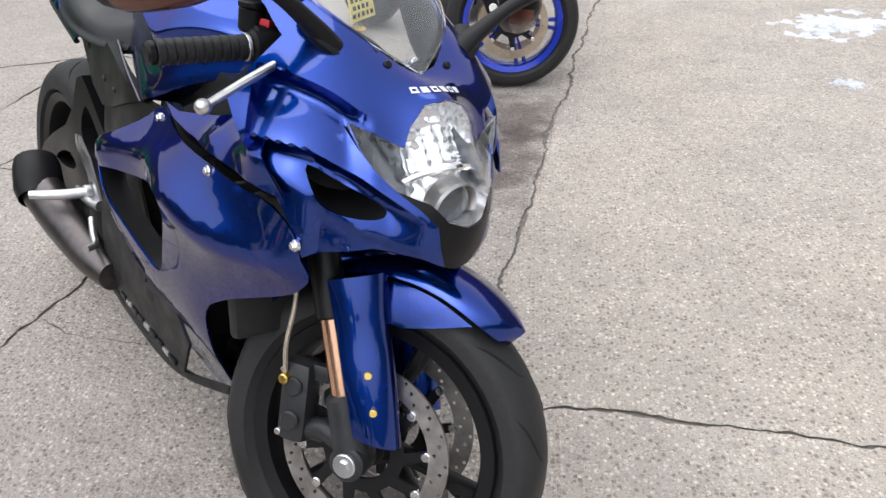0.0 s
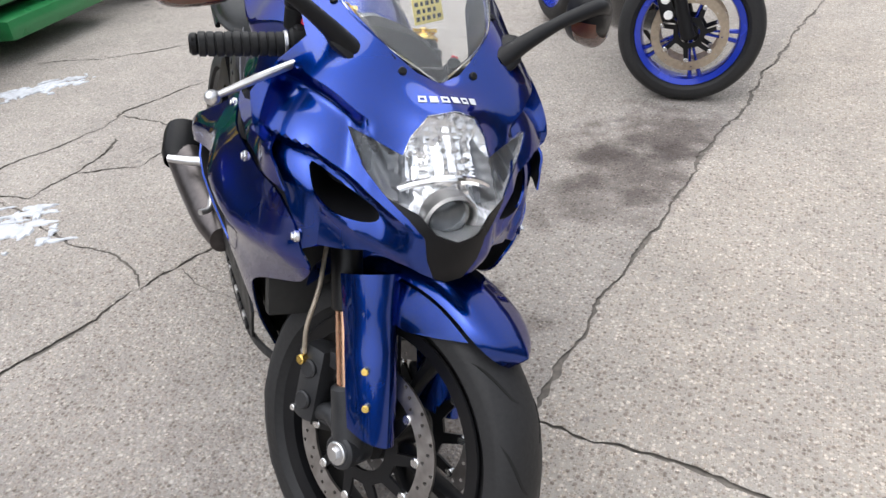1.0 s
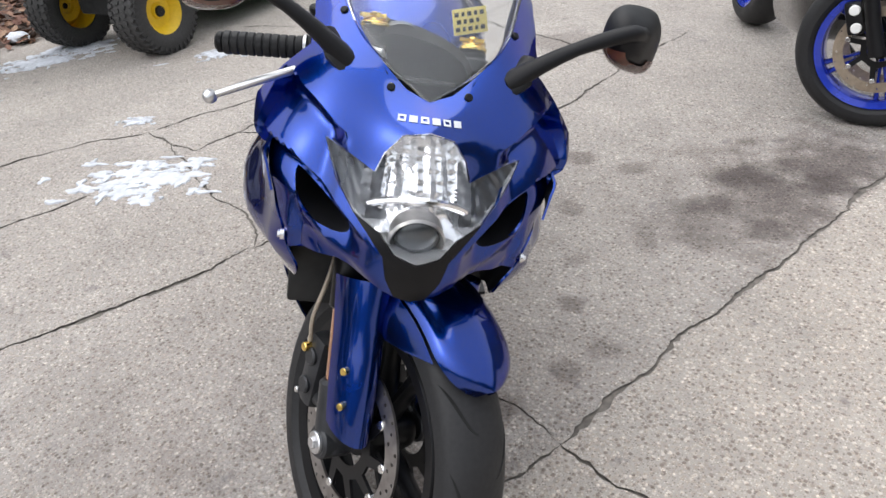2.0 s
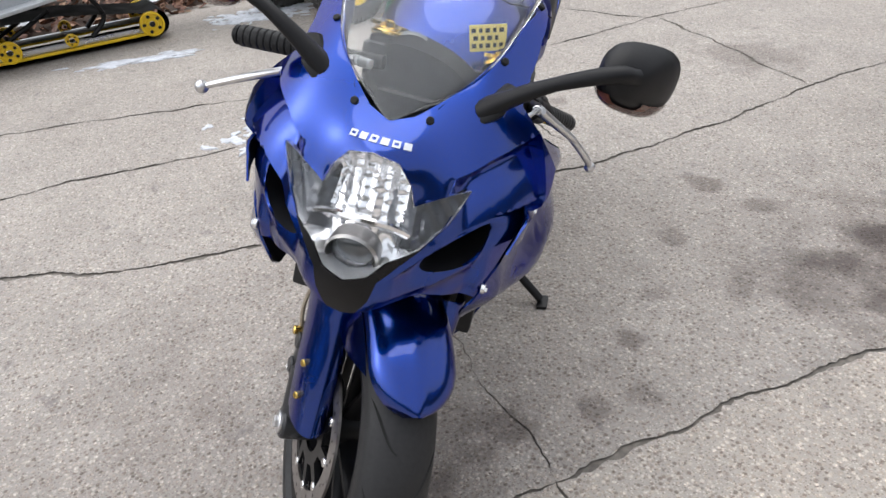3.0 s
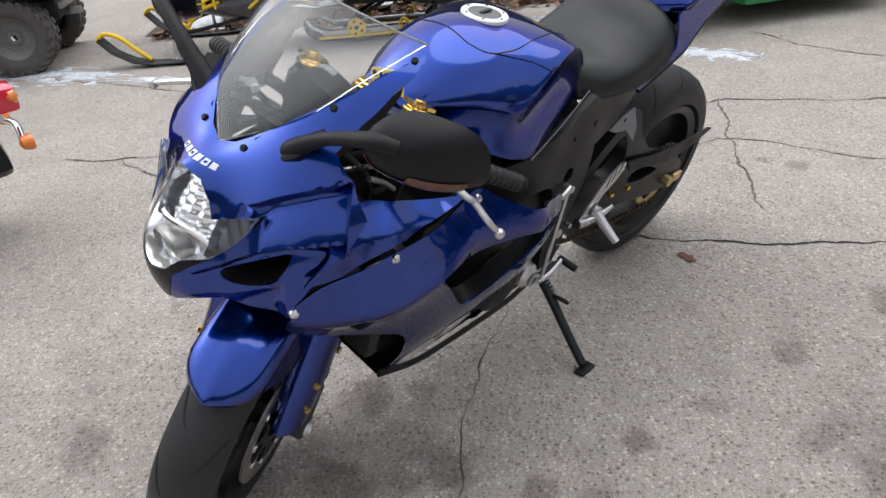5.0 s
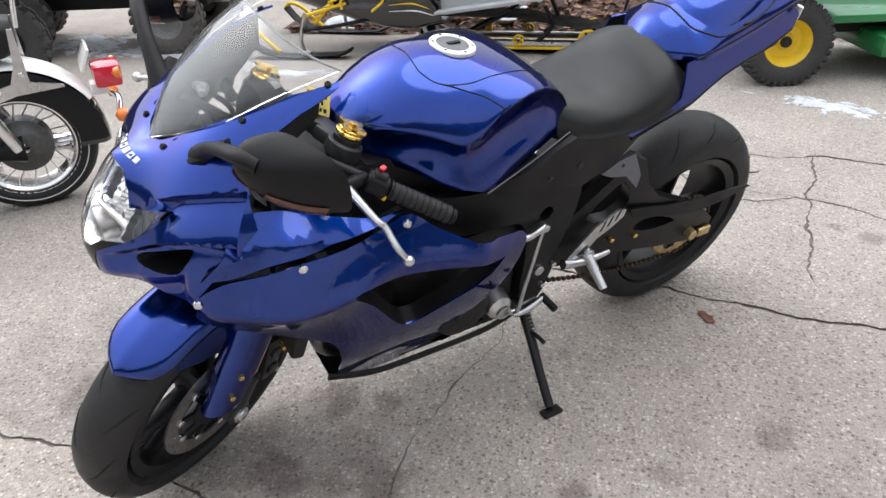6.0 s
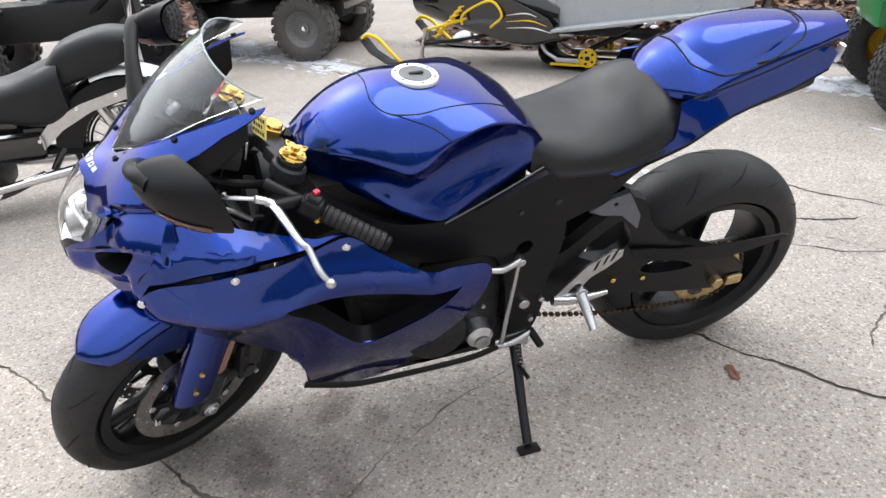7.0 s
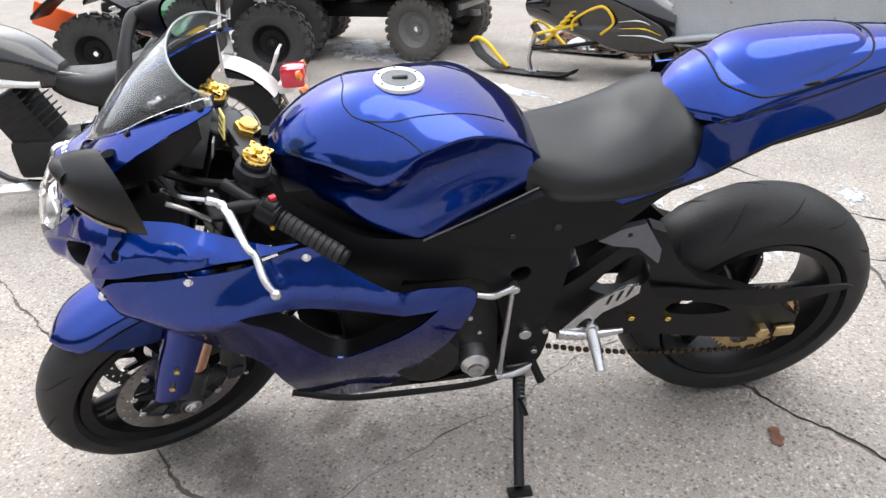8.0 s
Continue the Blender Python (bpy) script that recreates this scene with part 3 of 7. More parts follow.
lamp_loop = straight(whole(LAMP + [(0.196, 0.053, 0.766), (0.214, 0.032, 0.744), (0.224, 0, 0.735)]), 0.02)
lens = part("headlight", sheet(lamp_loop, [], on_nose_lens(0.001), 0.03, 0.003, C0), LENS, bike, "clear headlight lens over chrome reflectors")
lens.visible_shadow = False
chin_loop = straight(whole([(0.224, 0, 0.735), (0.214, 0.032, 0.744), (0.196, 0.053, 0.766)] + CHIN + [(0.217, 0, 0.668)]), 0.02)
part("chin_panel", sheet(chin_loop, [], on_nose_lens(0.001), 0.025, 0.004, C0), material("smoked_black", (0.006, 0.006, 0.007), rough=0.3, spec=0.25, vary=0.2), lens, "glossy black chin panel")


def reflector(a, e):
    depth = 0.012 + 0.034 * max(0.0, min(1.0, (0.175 - abs(a)) / 0.05))
    flute = 0.003 * math.sin(a * 130 + 14 * e) + 0.0015 * math.sin(e * 170) if abs(a) < 0.2 and e > 0.2 else 0.003 * math.sin(a * 90 + e * 60)
    return on_nose_lens(-depth + flute)(a, e)


REFL = material("lamp_silver", (0.90, 0.91, 0.93), rough=0.16, metal=0.85, vary=0.05)
b = sheet(lamp_loop, [], reflector, 0.012, 0.0)
for f in b.faces:
    q = f.calc_center_median()
    f.material_index = 2 if q.z < 0.748 else 1 if abs(q.y) > 0.052 else 0
part("reflector", b, [REFL, material("smoked_silver", (0.10, 0.105, 0.115), rough=0.3, metal=0.8, vary=0.1), BLACK], lens, "fluted chrome reflector")
b = bmesh.new()
rim_in, rim_out = [reflector(*q) for q in lamp_loop], [on_nose_lens(-0.002)(*q) for q in lamp_loop]
vi, vo = [b.verts.new(p) for p in rim_in], [b.verts.new(p) for p in rim_out]
for i in range(len(vi)):
    j = (i + 1) % len(vi)
    b.faces.new((vi[i], vi[j], vo[j], vo[i]))
part("lamp_bezel", b, REFL, lens, "silver lamp bezel")
part("lamp_housing", sheet(lamp_loop, [], on_nose_lens(-0.060), 0.03, 0.003, C0), BLACK, lens, "black lamp housing")
PROJ = Vector((0.188, 0.0, 0.754))
tilt = Matrix.Translation(PROJ) @ Matrix.Rotation(radians(-90), 4, "Z") @ Matrix.Rotation(radians(-8), 4, "X")
part("projector_ring", lathe([(0.030, -0.02), (0.037, -0.02), (0.040, 0.008), (0.037, 0.012), (0.034, 0.008), (0.032, -0.01)], 40, True), STEEL, lens, matrix=tilt)
part("projector_glass", lathe([(0.001, 0.012)] + [(0.034 * math.sin(t), 0.012 - 0.016 * (1 - math.cos(t)) * 1.2) for t in np.linspace(0.15, 1.57, 8)], 40), material("projector_glass", (0.035, 0.04, 0.045), rough=0.03, coat=1.0, vary=0.05), lens, "dark round projector lens", matrix=tilt)
arc = [on_nose_lens(-0.022)(a, sph(0.2, 0, 0.80)[1] + 0.03 - 1.6 * a * a) for a in np.linspace(-0.17, 0.17, 9)]
part("lamp_brow", tube([tuple(p) for p in arc], 0.006, 8, 3), CHROME, lens)


# --- maker's letters on the cowl: a plain bar, as brand marks are not lettered
LETTER = material("silver_decal", (0.62, 0.64, 0.68), rough=0.4)
ez = sph(0.114, 0, 0.905)[1] - 0.016
b = bmesh.new()
for k in range(6):
    a0 = -0.118 + 0.0415 * k
    s2 = sheet(straight([(a0, ez - 0.013), (a0 + 0.03, ez - 0.013), (a0 + 0.03, ez + 0.010), (a0, ez + 0.010)], 0.015), [straight([(a0 + 0.007, ez - 0.006), (a0 + 0.023, ez - 0.006), (a0 + 0.023, ez + 0.003), (a0 + 0.007, ez + 0.003)], 0.01)] if k % 2 == 0 else [], on_nose(0.0012), 0.02)
    merge(b, s2)
part("nose_decal", b, LETTER, front_cowl, "small silver maker's mark drawn as plain bars")

# --- windscreen
ctr = spline([(0.087, 0, 0.914), (0.035, 0, 0.978), (-0.035, 0, 1.045), (-0.115, 0, 1.105)], 8)
sid = spline([(0.087, 0.004, 0.914), (0.012, 0.098, 0.968), (-0.095, 0.138, 1.026), (-0.196, 0.156, 1.062)], 8)
b = bmesh.new()
rows = []
for i, (c, s) in enumerate(zip(ctr, sid)):
    row = []
    for u in np.linspace(-1, 1, 25):
        k = math.cos(u * math.pi / 2) ** 0.9 if abs(u) < 1 else 0
        q = (s[0] + (c[0] - s[0]) * k, s[1] * math.sin(u * math.pi / 2), s[2] + (c[2] - s[2]) * k)
        row.append(b.verts.new(q))
    rows.append(row)
for p, q in zip(rows, rows[1:]):
    for j in range(24):
        b.faces.new((p[j], p[j + 1], q[j + 1], q[j]))
bmesh.ops.recalc_face_normals(b, faces=b.faces)
bmesh.ops.solidify(b, geom=b.faces[:], thickness=0.003)
screen = part("windscreen", b, GLASS, bike, "clear curved windscreen")
screen.visible_shadow = False
edge_pts = []
for u in np.linspace(-1, 1, 25):
    c, s = ctr[-1], sid[-1]
    k = math.cos(u * math.pi / 2) ** 0.9 if abs(u) < 1 else 0
    edge_pts.append((s[0] + (c[0] - s[0]) * k, s[1] * math.sin(u * math.pi / 2), s[2] + (c[2] - s[2]) * k))
part("screen_edge", tube(edge_pts, 0.002, 8, 1), material("clear_edge", (0.55, 0.60, 0.60), rough=0.25, trans=0.6), screen, "pale rolled edge")

# --- side fairings
SIDE = rbf([(0.089, 0.68, 0.179), (-0.089, 0.733, 0.224), (-0.305, 0.752, 0.204), (-0.173, 0.671, 0.246), (-0.308, 0.48, 0.215), (-0.525, 0.607, 0.246), (-0.594, 0.633, 0.212),
            (-0.19, 0.2, 0.085), (-0.2, 0.35, 0.165), (-0.42, 0.42, 0.20), (-0.36, 0.24, 0.11), (0.06, 0.585, 0.15), (-0.136, 0.515, 0.205), (-0.03, 0.55, 0.18), (-0.05, 0.64, 0.226)])
CREASE = [(0.10, 0.655), (0.02, 0.635), (-0.08, 0.645), (-0.17, 0.672), (-0.27, 0.70), (-0.40, 0.68), (-0.52, 0.645)]


def side(x, z, off=0.0):
    y = SIDE(x, z)
    xs = [p[0] for p in CREASE[::-1]]
    if xs[0] < x < xs[-1]:
        zc = float(np.interp(x, xs, [p[1] for p in CREASE[::-1]]))
        y += 0.030 * math.exp(0.3 - math.hypot((z - zc) / 0.045, 0.3)) * min(1, (x - xs[0]) / 0.05, (xs[-1] - x) / 0.03)
    return Vector((x, y + off, z))


FAIR = [(0.092, 0.656), (0.086, 0.70), (0.05, 0.727), (-0.03, 0.735), (-0.107, 0.744), (-0.20, 0.754), (-0.295, 0.770), (-0.33, 0.760), (-0.366, 0.732), (-0.456, 0.682), (-0.54, 0.654), (-0.610, 0.622),
        (-0.622, 0.575), (-0.57, 0.48), (-0.505, 0.385), (-0.455, 0.29), (-0.42, 0.20), (-0.37, 0.168), (-0.29, 0.165), (-0.222, 0.185), (-0.205, 0.26), (-0.192, 0.36), (-0.165, 0.452), (-0.102, 0.503), (-0.02, 0.545), (0.052, 0.582), (0.09, 0.620)]
HOLE = [(-0.170, 0.668), (-0.23, 0.585), (-0.30, 0.478), (-0.335, 0.458), (-0.365, 0.468), (-0.43, 0.515), (-0.535, 0.594), (-0.53, 0.603), (-0.44, 0.626), (-0.345, 0.642), (-0.26, 0.657)]
hole = outline(HOLE, 3)
fl, fr = pair("side_fairing", sheet(outline(FAIR, 3), [hole], lambda x, z: side(x, z), 0.02, 0.004, (-0.3, 0, 0.55)), BLUE, bike)
rim = bmesh.new()
lp = [side(*q) for q in hole]
vo = [rim.verts.new(p) for p in lp]
cc = sum(lp, Vector()) / len(lp)
vi = [rim.verts.new(cc + (p - cc) * 0.9 + Vector((-0.005, -0.045, 0))) for p in lp]
for i in range(len(vo)):
    j = (i + 1) % len(vo)
    rim.faces.new((vo[i], vo[j], vi[j], vi[i]))
pair("scoop_liner", rim, BLACK, bike, "dark air outlet liner")
WEDGE = [(0.083, 0.749), (0.047, 0.800), (0.012, 0.846), (-0.03, 0.838), (-0.10, 0.815), (-0.165, 0.793), (-0.25, 0.778), (-0.305, 0.780), (-0.25, 0.770), (-0.18, 0.765), (-0.09, 0.760), (-0.006, 0.757)]
WEDGE_Y = rbf([(0.083, 0.746, 0.208), (0.012, 0.846, 0.182), (0.030, 0.800, 0.221), (-0.09, 0.818, 0.166), (-0.10, 0.783, 0.214), (-0.165, 0.793, 0.180), (-0.18, 0.768, 0.213), (-0.30, 0.776, 0.204), (-0.006, 0.750, 0.226), (-0.10, 0.753, 0.229), (-0.20, 0.760, 0.221)])
WEDGE_FOLD = [(0.044, 0.795), (-0.03, 0.792), (-0.10, 0.781), (-0.18, 0.769)]


def wedge(x, z):
    fold = float(np.interp(-x, [-p[0] for p in WEDGE_FOLD], [p[1] for p in WEDGE_FOLD]))
    return Vector((x, WEDGE_Y(x, z) + 0.008 * math.exp(-abs(z - fold) / 0.02), z))


pair("upper_side_panel", sheet(straight(WEDGE, 0.012), [], wedge, 0.013, 0.004, (-0.2, 0, 0.75), [[tuple(q) for q in spline(WEDGE_FOLD, 4)]]), BLUE, bike)
# recessed strip under the upper panel; its black colour stands in for the groove's shade
gap = bmesh.new()
ends = []
for x, z in spline([(0.086, 0.745), (0.0, 0.748), (-0.05, 0.751), (-0.107, 0.757), (-0.20, 0.762), (-0.30, 0.776)], 6):
    wide = float(np.interp(x, (-0.30, -0.1, 0.05), (0.003, 0.008, 0.011)))
    ends.append([gap.verts.new((x, SIDE(x, 0.745) + dy, z + dz * wide)) for dy, dz in ((-0.004, -1.0), (-0.022, -0.6), (-0.022, 0.6), (-0.008, 1.0))])
for p, q in zip(ends, ends[1:]):
    for j in range(3):
        gap.faces.new((p[j], p[j + 1], q[j + 1], q[j]))
bmesh.ops.solidify(gap, geom=gap.faces[:], thickness=0.002)
pair("panel_gap", gap, BLACK, bike, "recessed channel below the upper side panel, black for its shade")
b = bmesh.new()
for i, x in enumerate(np.linspace(-0.2, -0.62, 8)):
    w = 0.085 if i else 0.08
    w = min(w, 0.11) + 0.03 * (i > 4)
    b.verts.new((x, -w, 0.2 + 0.045 * max(0, (i - 3) / 4)))
    b.verts.new((x, w, 0.2 + 0.045 * max(0, (i - 3) / 4)))
b.verts.ensure_lookup_table()
for i in range(7):
    b.faces.new([b.verts[k] for k in (2 * i, 2 * i + 1, 2 * i + 3, 2 * i + 2)])
bmesh.ops.solidify(b, geom=b.faces[:], thickness=0.012)
part("belly_floor", b, BLACK, bike)
part("oil_pan", box(0.40, 0.20, 0.13, (-0.56, 0, 0.255), 0.03), DARK, bike, "black engine sump")
part("belly_rail", tube([(-0.19, 0.098, 0.225), (-0.30, 0.104, 0.192), (-0.41, 0.104, 0.182), (-0.615, 0.108, 0.188), (-0.70, 0.11, 0.21), (-0.75, 0.11, 0.235)], 0.006, 8, 5, flat=1.8), DARK, bike, "black lower belly edge")
part("belly_rail", tube([(-0.20, -0.12, 0.24), (-0.35, -0.135, 0.19), (-0.475, -0.14, 0.172), (-0.653, -0.14, 0.179), (-0.80, -0.135, 0.19)], 0.006, 8, 5, flat=1.8), DARK, bike, "black lower belly edge")
LOWR = [(-0.30, 0.30), (-0.42, 0.42), (-0.58, 0.585), (-0.70, 0.56), (-0.76, 0.40), (-0.78, 0.24), (-0.66, 0.182), (-0.475, 0.175), (-0.36, 0.195)]
cover = part("lower_engine_cover", sheet(straight(LOWR, 0.03), [], lambda x, z: Vector((x, -0.14 - 0.03 * math.sin((z - 0.17) * 6), z)), 0.04, 0.006, (-0.5, 0, 0.35)), DARK, bike, "black lower engine cover")
for k in range(9):
    part("cover_slot", box(0.030, 0.008, 0.012, (-0.40 - 0.035 * k, -0.150, 0.205 + 0.002 * k), 0.003), (FRAME, ALU)[k % 3 == 1], cover)
SCREW = material("bright_screw", (0.8, 0.8, 0.8), rough=0.25, metal=1.0)
for x, z in ((0.089, 0.681), (-0.089, 0.733), (-0.305, 0.752)):
    p = side(x, z)
    pair("fairing_bolt", merge(cyl(p + Vector((0, -0.004, 0)), p + Vector((0, 0.003, 0)), 0.009, 14, 0.001), cyl(p + Vector((0, 0.002, 0)), p + Vector((0, 0.007, 0)), 0.006, 6, 0.001)), SCREW, bike, "bright fairing bolt")

# --- engine, radiator and frame behind the panels
REAR_SET["on"] = True
part("engine_block", box(0.34, 0.25, 0.30, (-0.50, 0, 0.42), 0.04), DARK, bike)
part("cylinder_head", box(0.22, 0.27, 0.2, (-0.36, 0, 0.60), 0.03, rot=Matrix.Rotation(radians(-25), 4, "Y")), DARK, bike)
part("airbox", box(0.34, 0.22, 0.14, (-0.34, 0, 0.76), 0.03), BLACK, bike)
part("radiator", box(0.03, 0.36, 0.26, (-0.12, 0, 0.56), 0.008, rot=Matrix.Rotation(radians(-15), 4, "Y")), DARK, bike)
b = bmesh.new()
for i in range(4):
    y = -0.09 + 0.06 * i
    tube([(-0.28, y, 0.55), (-0.19, y, 0.46), (-0.18, y * 0.8, 0.32), (-0.28, y * 0.5, 0.24), (-0.45, y * 0.3, 0.23)], 0.018, 10, 4, bm=b)
part("exhaust_headers", b, STEEL, bike, "dull steel exhaust headers")
pair("engine_cover", merge(lathe([(0.001, 0.165), (0.06, 0.165), (0.075, 0.158), (0.08, 0.13)], 32), lathe([(0.001, 0.17), (0.02, 0.17), (0.024, 0.162)], 16)), DARK, bike, matrix=Matrix.Translation((-0.50, 0, 0.36)))
part("starter_cover", merge(lathe([(0.001, 0.175), (0.02, 0.173), (0.034, 0.160), (0.04, 0.12)], 24), lathe([(0.012, 0.18), (0.02, 0.18), (0.02, 0.17)], 16)), ALU, bike, "cast grey sprocket cover", matrix=Matrix.Translation((-0.606, 0, 0.325)))
FRAME_Y = rbf([(-0.25, 0.82, 0.10), (-0.4, 0.72, 0.155), (-0.55, 0.68, 0.16), (-0.72, 0.62, 0.14), (-0.78, 0.5, 0.135), (-0.72, 0.3, 0.13), (-0.5, 0.75, 0.15)])
SPAR = [(-0.22, 0.86), (-0.30, 0.80), (-0.38, 0.745), (-0.45, 0.725), (-0.56, 0.715), (-0.66, 0.715), (-0.75, 0.705), (-0.80, 0.64), (-0.80, 0.55), (-0.775, 0.45), (-0.775, 0.36), (-0.75, 0.27), (-0.70, 0.26), (-0.675, 0.34), (-0.665, 0.45), (-0.64, 0.56), (-0.60, 0.60), (-0.48, 0.62), (-0.35, 0.66), (-0.22, 0.74)]
pair("frame_spar", sheet(outline(SPAR, 3), [outline([(-0.70 + 0.022 * math.cos(t), 0.585 + 0.02 * math.sin(t)) for t in np.linspace(0, 6.283, 9)[:-1]], 2)], lambda x, z: Vector((x, FRAME_Y(x, z), z)), 0.03, 0.03, (-0.5, 0, 0.6)), BLACK, bike)
b = box(0.14, 0.2, 0.3, (-0.72, 0, 0.48), 0.03)
part("gearbox", b, DARK, bike)
for x, z, r in ((-0.717, 0.396, 0.014), (-0.762, 0.40, 0.007), (-0.74, 0.335, 0.007), (-0.60, 0.45, 0.006), (-0.56, 0.47, 0.005), (-0.62, 0.40, 0.005), (-0.47, 0.30, 0.006), (-0.56, 0.52, 0.005)):
    yy = 0.146 if x < -0.65 else 0.128
    part("frame_bolt", cyl((x, yy - 0.012, z), (x, yy + 0.004, z), r, 12, 0.0015), ALU, bike)
b = cyl((-0.68, 0.165, 0.562), (-0.659, 0.165, 0.292), 0.0055, 10)
part("shift_rod", b, ALU, bike, "bright shift linkage rod")
part("shift_joint", merge(tube([(-0.61, 0.16, 0.553), (-0.64, 0.165, 0.55), (-0.66, 0.168, 0.56), (-0.684, 0.165, 0.568)], [0.007, 0.009, 0.008, 0.010], 10), cyl((-0.684, 0.15, 0.566), (-0.684, 0.175, 0.566), 0.010, 12, 0.002)), ALU, bike)
part("gear_pedal", tube([(-0.655, 0.16, 0.275), (-0.69, 0.165, 0.285), (-0.735, 0.165, 0.31)], [0.008, 0.011, 0.008], 10), ALU, bike)
part("pedal_rubber", cyl((-0.735, 0.155, 0.31), (-0.745, 0.21, 0.30), 0.010, 12, 0.002), BLACK, bike)

# --- tank: a domed top that breaks sharply at a shoulder into hollow flanks
REAR_SET["on"] = False
TANK_ROWS = [  # x, top, shoulder y and z, foot y and z, hollow
    (-0.250, 0.893, 0.050, 0.884, 0.045, 0.845, 0.000), (-0.280, 0.922, 0.078, 0.890, 0.070, 0.830, 0.002), (-0.320, 0.950, 0.108, 0.896, 0.100, 0.812, 0.004),
    (-0.365, 0.972, 0.134, 0.894, 0.126, 0.795, 0.006), (-0.410, 0.984, 0.156, 0.882, 0.148, 0.772, 0.008), (-0.450, 0.987, 0.168, 0.869, 0.158, 0.752, 0.010),
    (-0.487, 0.984, 0.170, 0.884, 0.162, 0.738, 0.016), (-0.535, 0.977, 0.166, 0.922, 0.160, 0.727, 0.024), (-0.615, 0.957, 0.148, 0.938, 0.140, 0.750, 0.024),
    (-0.680, 0.928, 0.123, 0.916, 0.124, 0.768, 0.014), (-0.735, 0.888, 0.100, 0.880, 0.108, 0.784, 0.004), (-0.772, 0.842, 0.086, 0.834, 0.098, 0.792, 0.0)]
tank = bmesh.new()
rows = []
for x, zt, ys, zs, yb, zb, hol in spline(TANK_ROWS, 6):
    half = [(ys * q, zt - (zt - zs) * (0.75 * q ** 2.2 + 0.25 * q ** 6)) for q in (0, 0.15, 0.3, 0.45, 0.6, 0.72, 0.82, 0.9, 0.96)]
    half += [(ys, zs - 0.001), (ys + 0.0005, zs - 0.004), (ys - 0.002, zs - 0.009)]
    for q in np.linspace(0.08, 1, 11):
        half.append((ys - 0.002 + (yb - ys + 0.002) * q - hol * math.sin(math.pi * min(1, q * 1.15)) if q < 0.87 else ys - 0.002 + (yb - ys + 0.002) * q, zs - 0.009 + (zb - zs + 0.009) * q))
    half.append((0, zb - 0.02))
    rows.append([tank.verts.new(p) for p in ring_section(x, half)])
for p, q in zip(rows, rows[1:]):
    for j in range(len(p)):
        k = (j + 1) % len(p)
        tank.faces.new((p[j], p[k], q[k], q[j]))
tank.faces.new(rows[0][::-1])
tank.faces.new(rows[-1])
from mathutils.bvhtree import BVHTree
TANK = BVHTree.FromBMesh(tank)


def tank_seam(pts):
    """A black gap laid along the tank's skin."""
    line = [TANK.find_nearest(Vector(q))[0] for q in spline(pts, 8)]
    return tube([tuple(q) for q in line], 0.0014, 6, 1)


tank_ob = part("fuel_tank", tank, BLUE, bike, "glossy blue fuel tank")
pair("tank_seam", tank_seam([(-0.40, 0.0, 1.0), (-0.398, 0.04, 0.99), (-0.402, 0.065, 0.975), (-0.425, 0.095, 0.965), (-0.48, 0.108, 0.96), (-0.55, 0.102, 0.96), (-0.62, 0.09, 0.95), (-0.70, 0.07, 0.92)]), BLACK, tank_ob, "black seam round the filler panel")
pair("flank_seam", tank_seam([(-0.425, 0.095, 0.965), (-0.46, 0.112, 0.955), (-0.50, 0.138, 0.945), (-0.535, 0.166, 0.922)]), BLACK, tank_ob, "black panel seam")
cap_m = Matrix.Translation((-0.508, 0, 0.983)) @ Matrix.Rotation(radians(-5), 4, "Y") @ Matrix.Rotation(radians(90), 4, "X")
part("cap_ring", lathe([(0.034, 0.0), (0.034, 0.003), (0.046, 0.003), (0.048, 0.001), (0.048, -0.01)], 48), material("white_ring", (0.78, 0.78, 0.76), rough=0.4), tank_ob, "pale filler cap ring", matrix=cap_m)
part("filler_cap", lathe([(0.001, 0.003), (0.031, 0.003), (0.0335, 0.001), (0.0335, -0.004)], 40), material("grey_cap", (0.13, 0.135, 0.14), rough=0.45, metal=0.3, vary=0.15), tank_ob, "grey filler cap", matrix=cap_m)
b = box(0.030, 0.009, 0.004, (-0.510, 0.0, 0.9875), 0.002)
part("key_flap", b, BLACK, tank_ob)
for k in range(6):
    a = math.pi / 3 * k + 0.4
    p = cap_m @ Vector((0.0405 * math.cos(a), 0.003, 0.0405 * math.sin(a)))
    part("cap_bolt", cyl(p - Vector((0, 0, 0.002)), p + Vector((0, 0, 0.001)), 0.003, 8, 0.0006), BLACK, tank_ob)

# --- seat and tail
seat = loft([ring_section(x, h) for x, h in [
    (-0.738, [(0, 0.852), (0.06, 0.847), (0.092, 0.826), (0.106, 0.790), (0.105, 0.768), (0, 0.755)]),
    (-0.80, [(0, 0.845), (0.08, 0.841), (0.124, 0.816), (0.140, 0.786), (0.136, 0.766), (0, 0.755)]),
    (-0.88, [(0, 0.844), (0.09, 0.842), (0.143, 0.820), (0.156, 0.790), (0.150, 0.768), (0, 0.755)]),
    (-0.95, [(0, 0.874), (0.09, 0.868), (0.146, 0.838), (0.159, 0.800), (0.151, 0.772), (0, 0.76)]),
    (-1.00, [(0, 0.910), (0.07, 0.902), (0.139, 0.864), (0.159, 0.816), (0.151, 0.782), (0, 0.77)]),
    (-1.045, [(0, 0.928), (0.05, 0.920), (0.118, 0.888), (0.153, 0.840), (0.147, 0.797), (0, 0.78)]),
    (-1.078, [(0, 0.912), (0.04, 0.907), (0.092, 0.888), (0.140, 0.852), (0.137, 0.816), (0, 0.79)]),
    (-1.102, [(0, 0.887), (0.03, 0.884), (0.072, 0.875), (0.118, 0.856), (0.116, 0.838), (0, 0.81)])]], 7, 6)
part("seat", seat, VINYL, bike, "smooth dark grey vinyl rider seat")
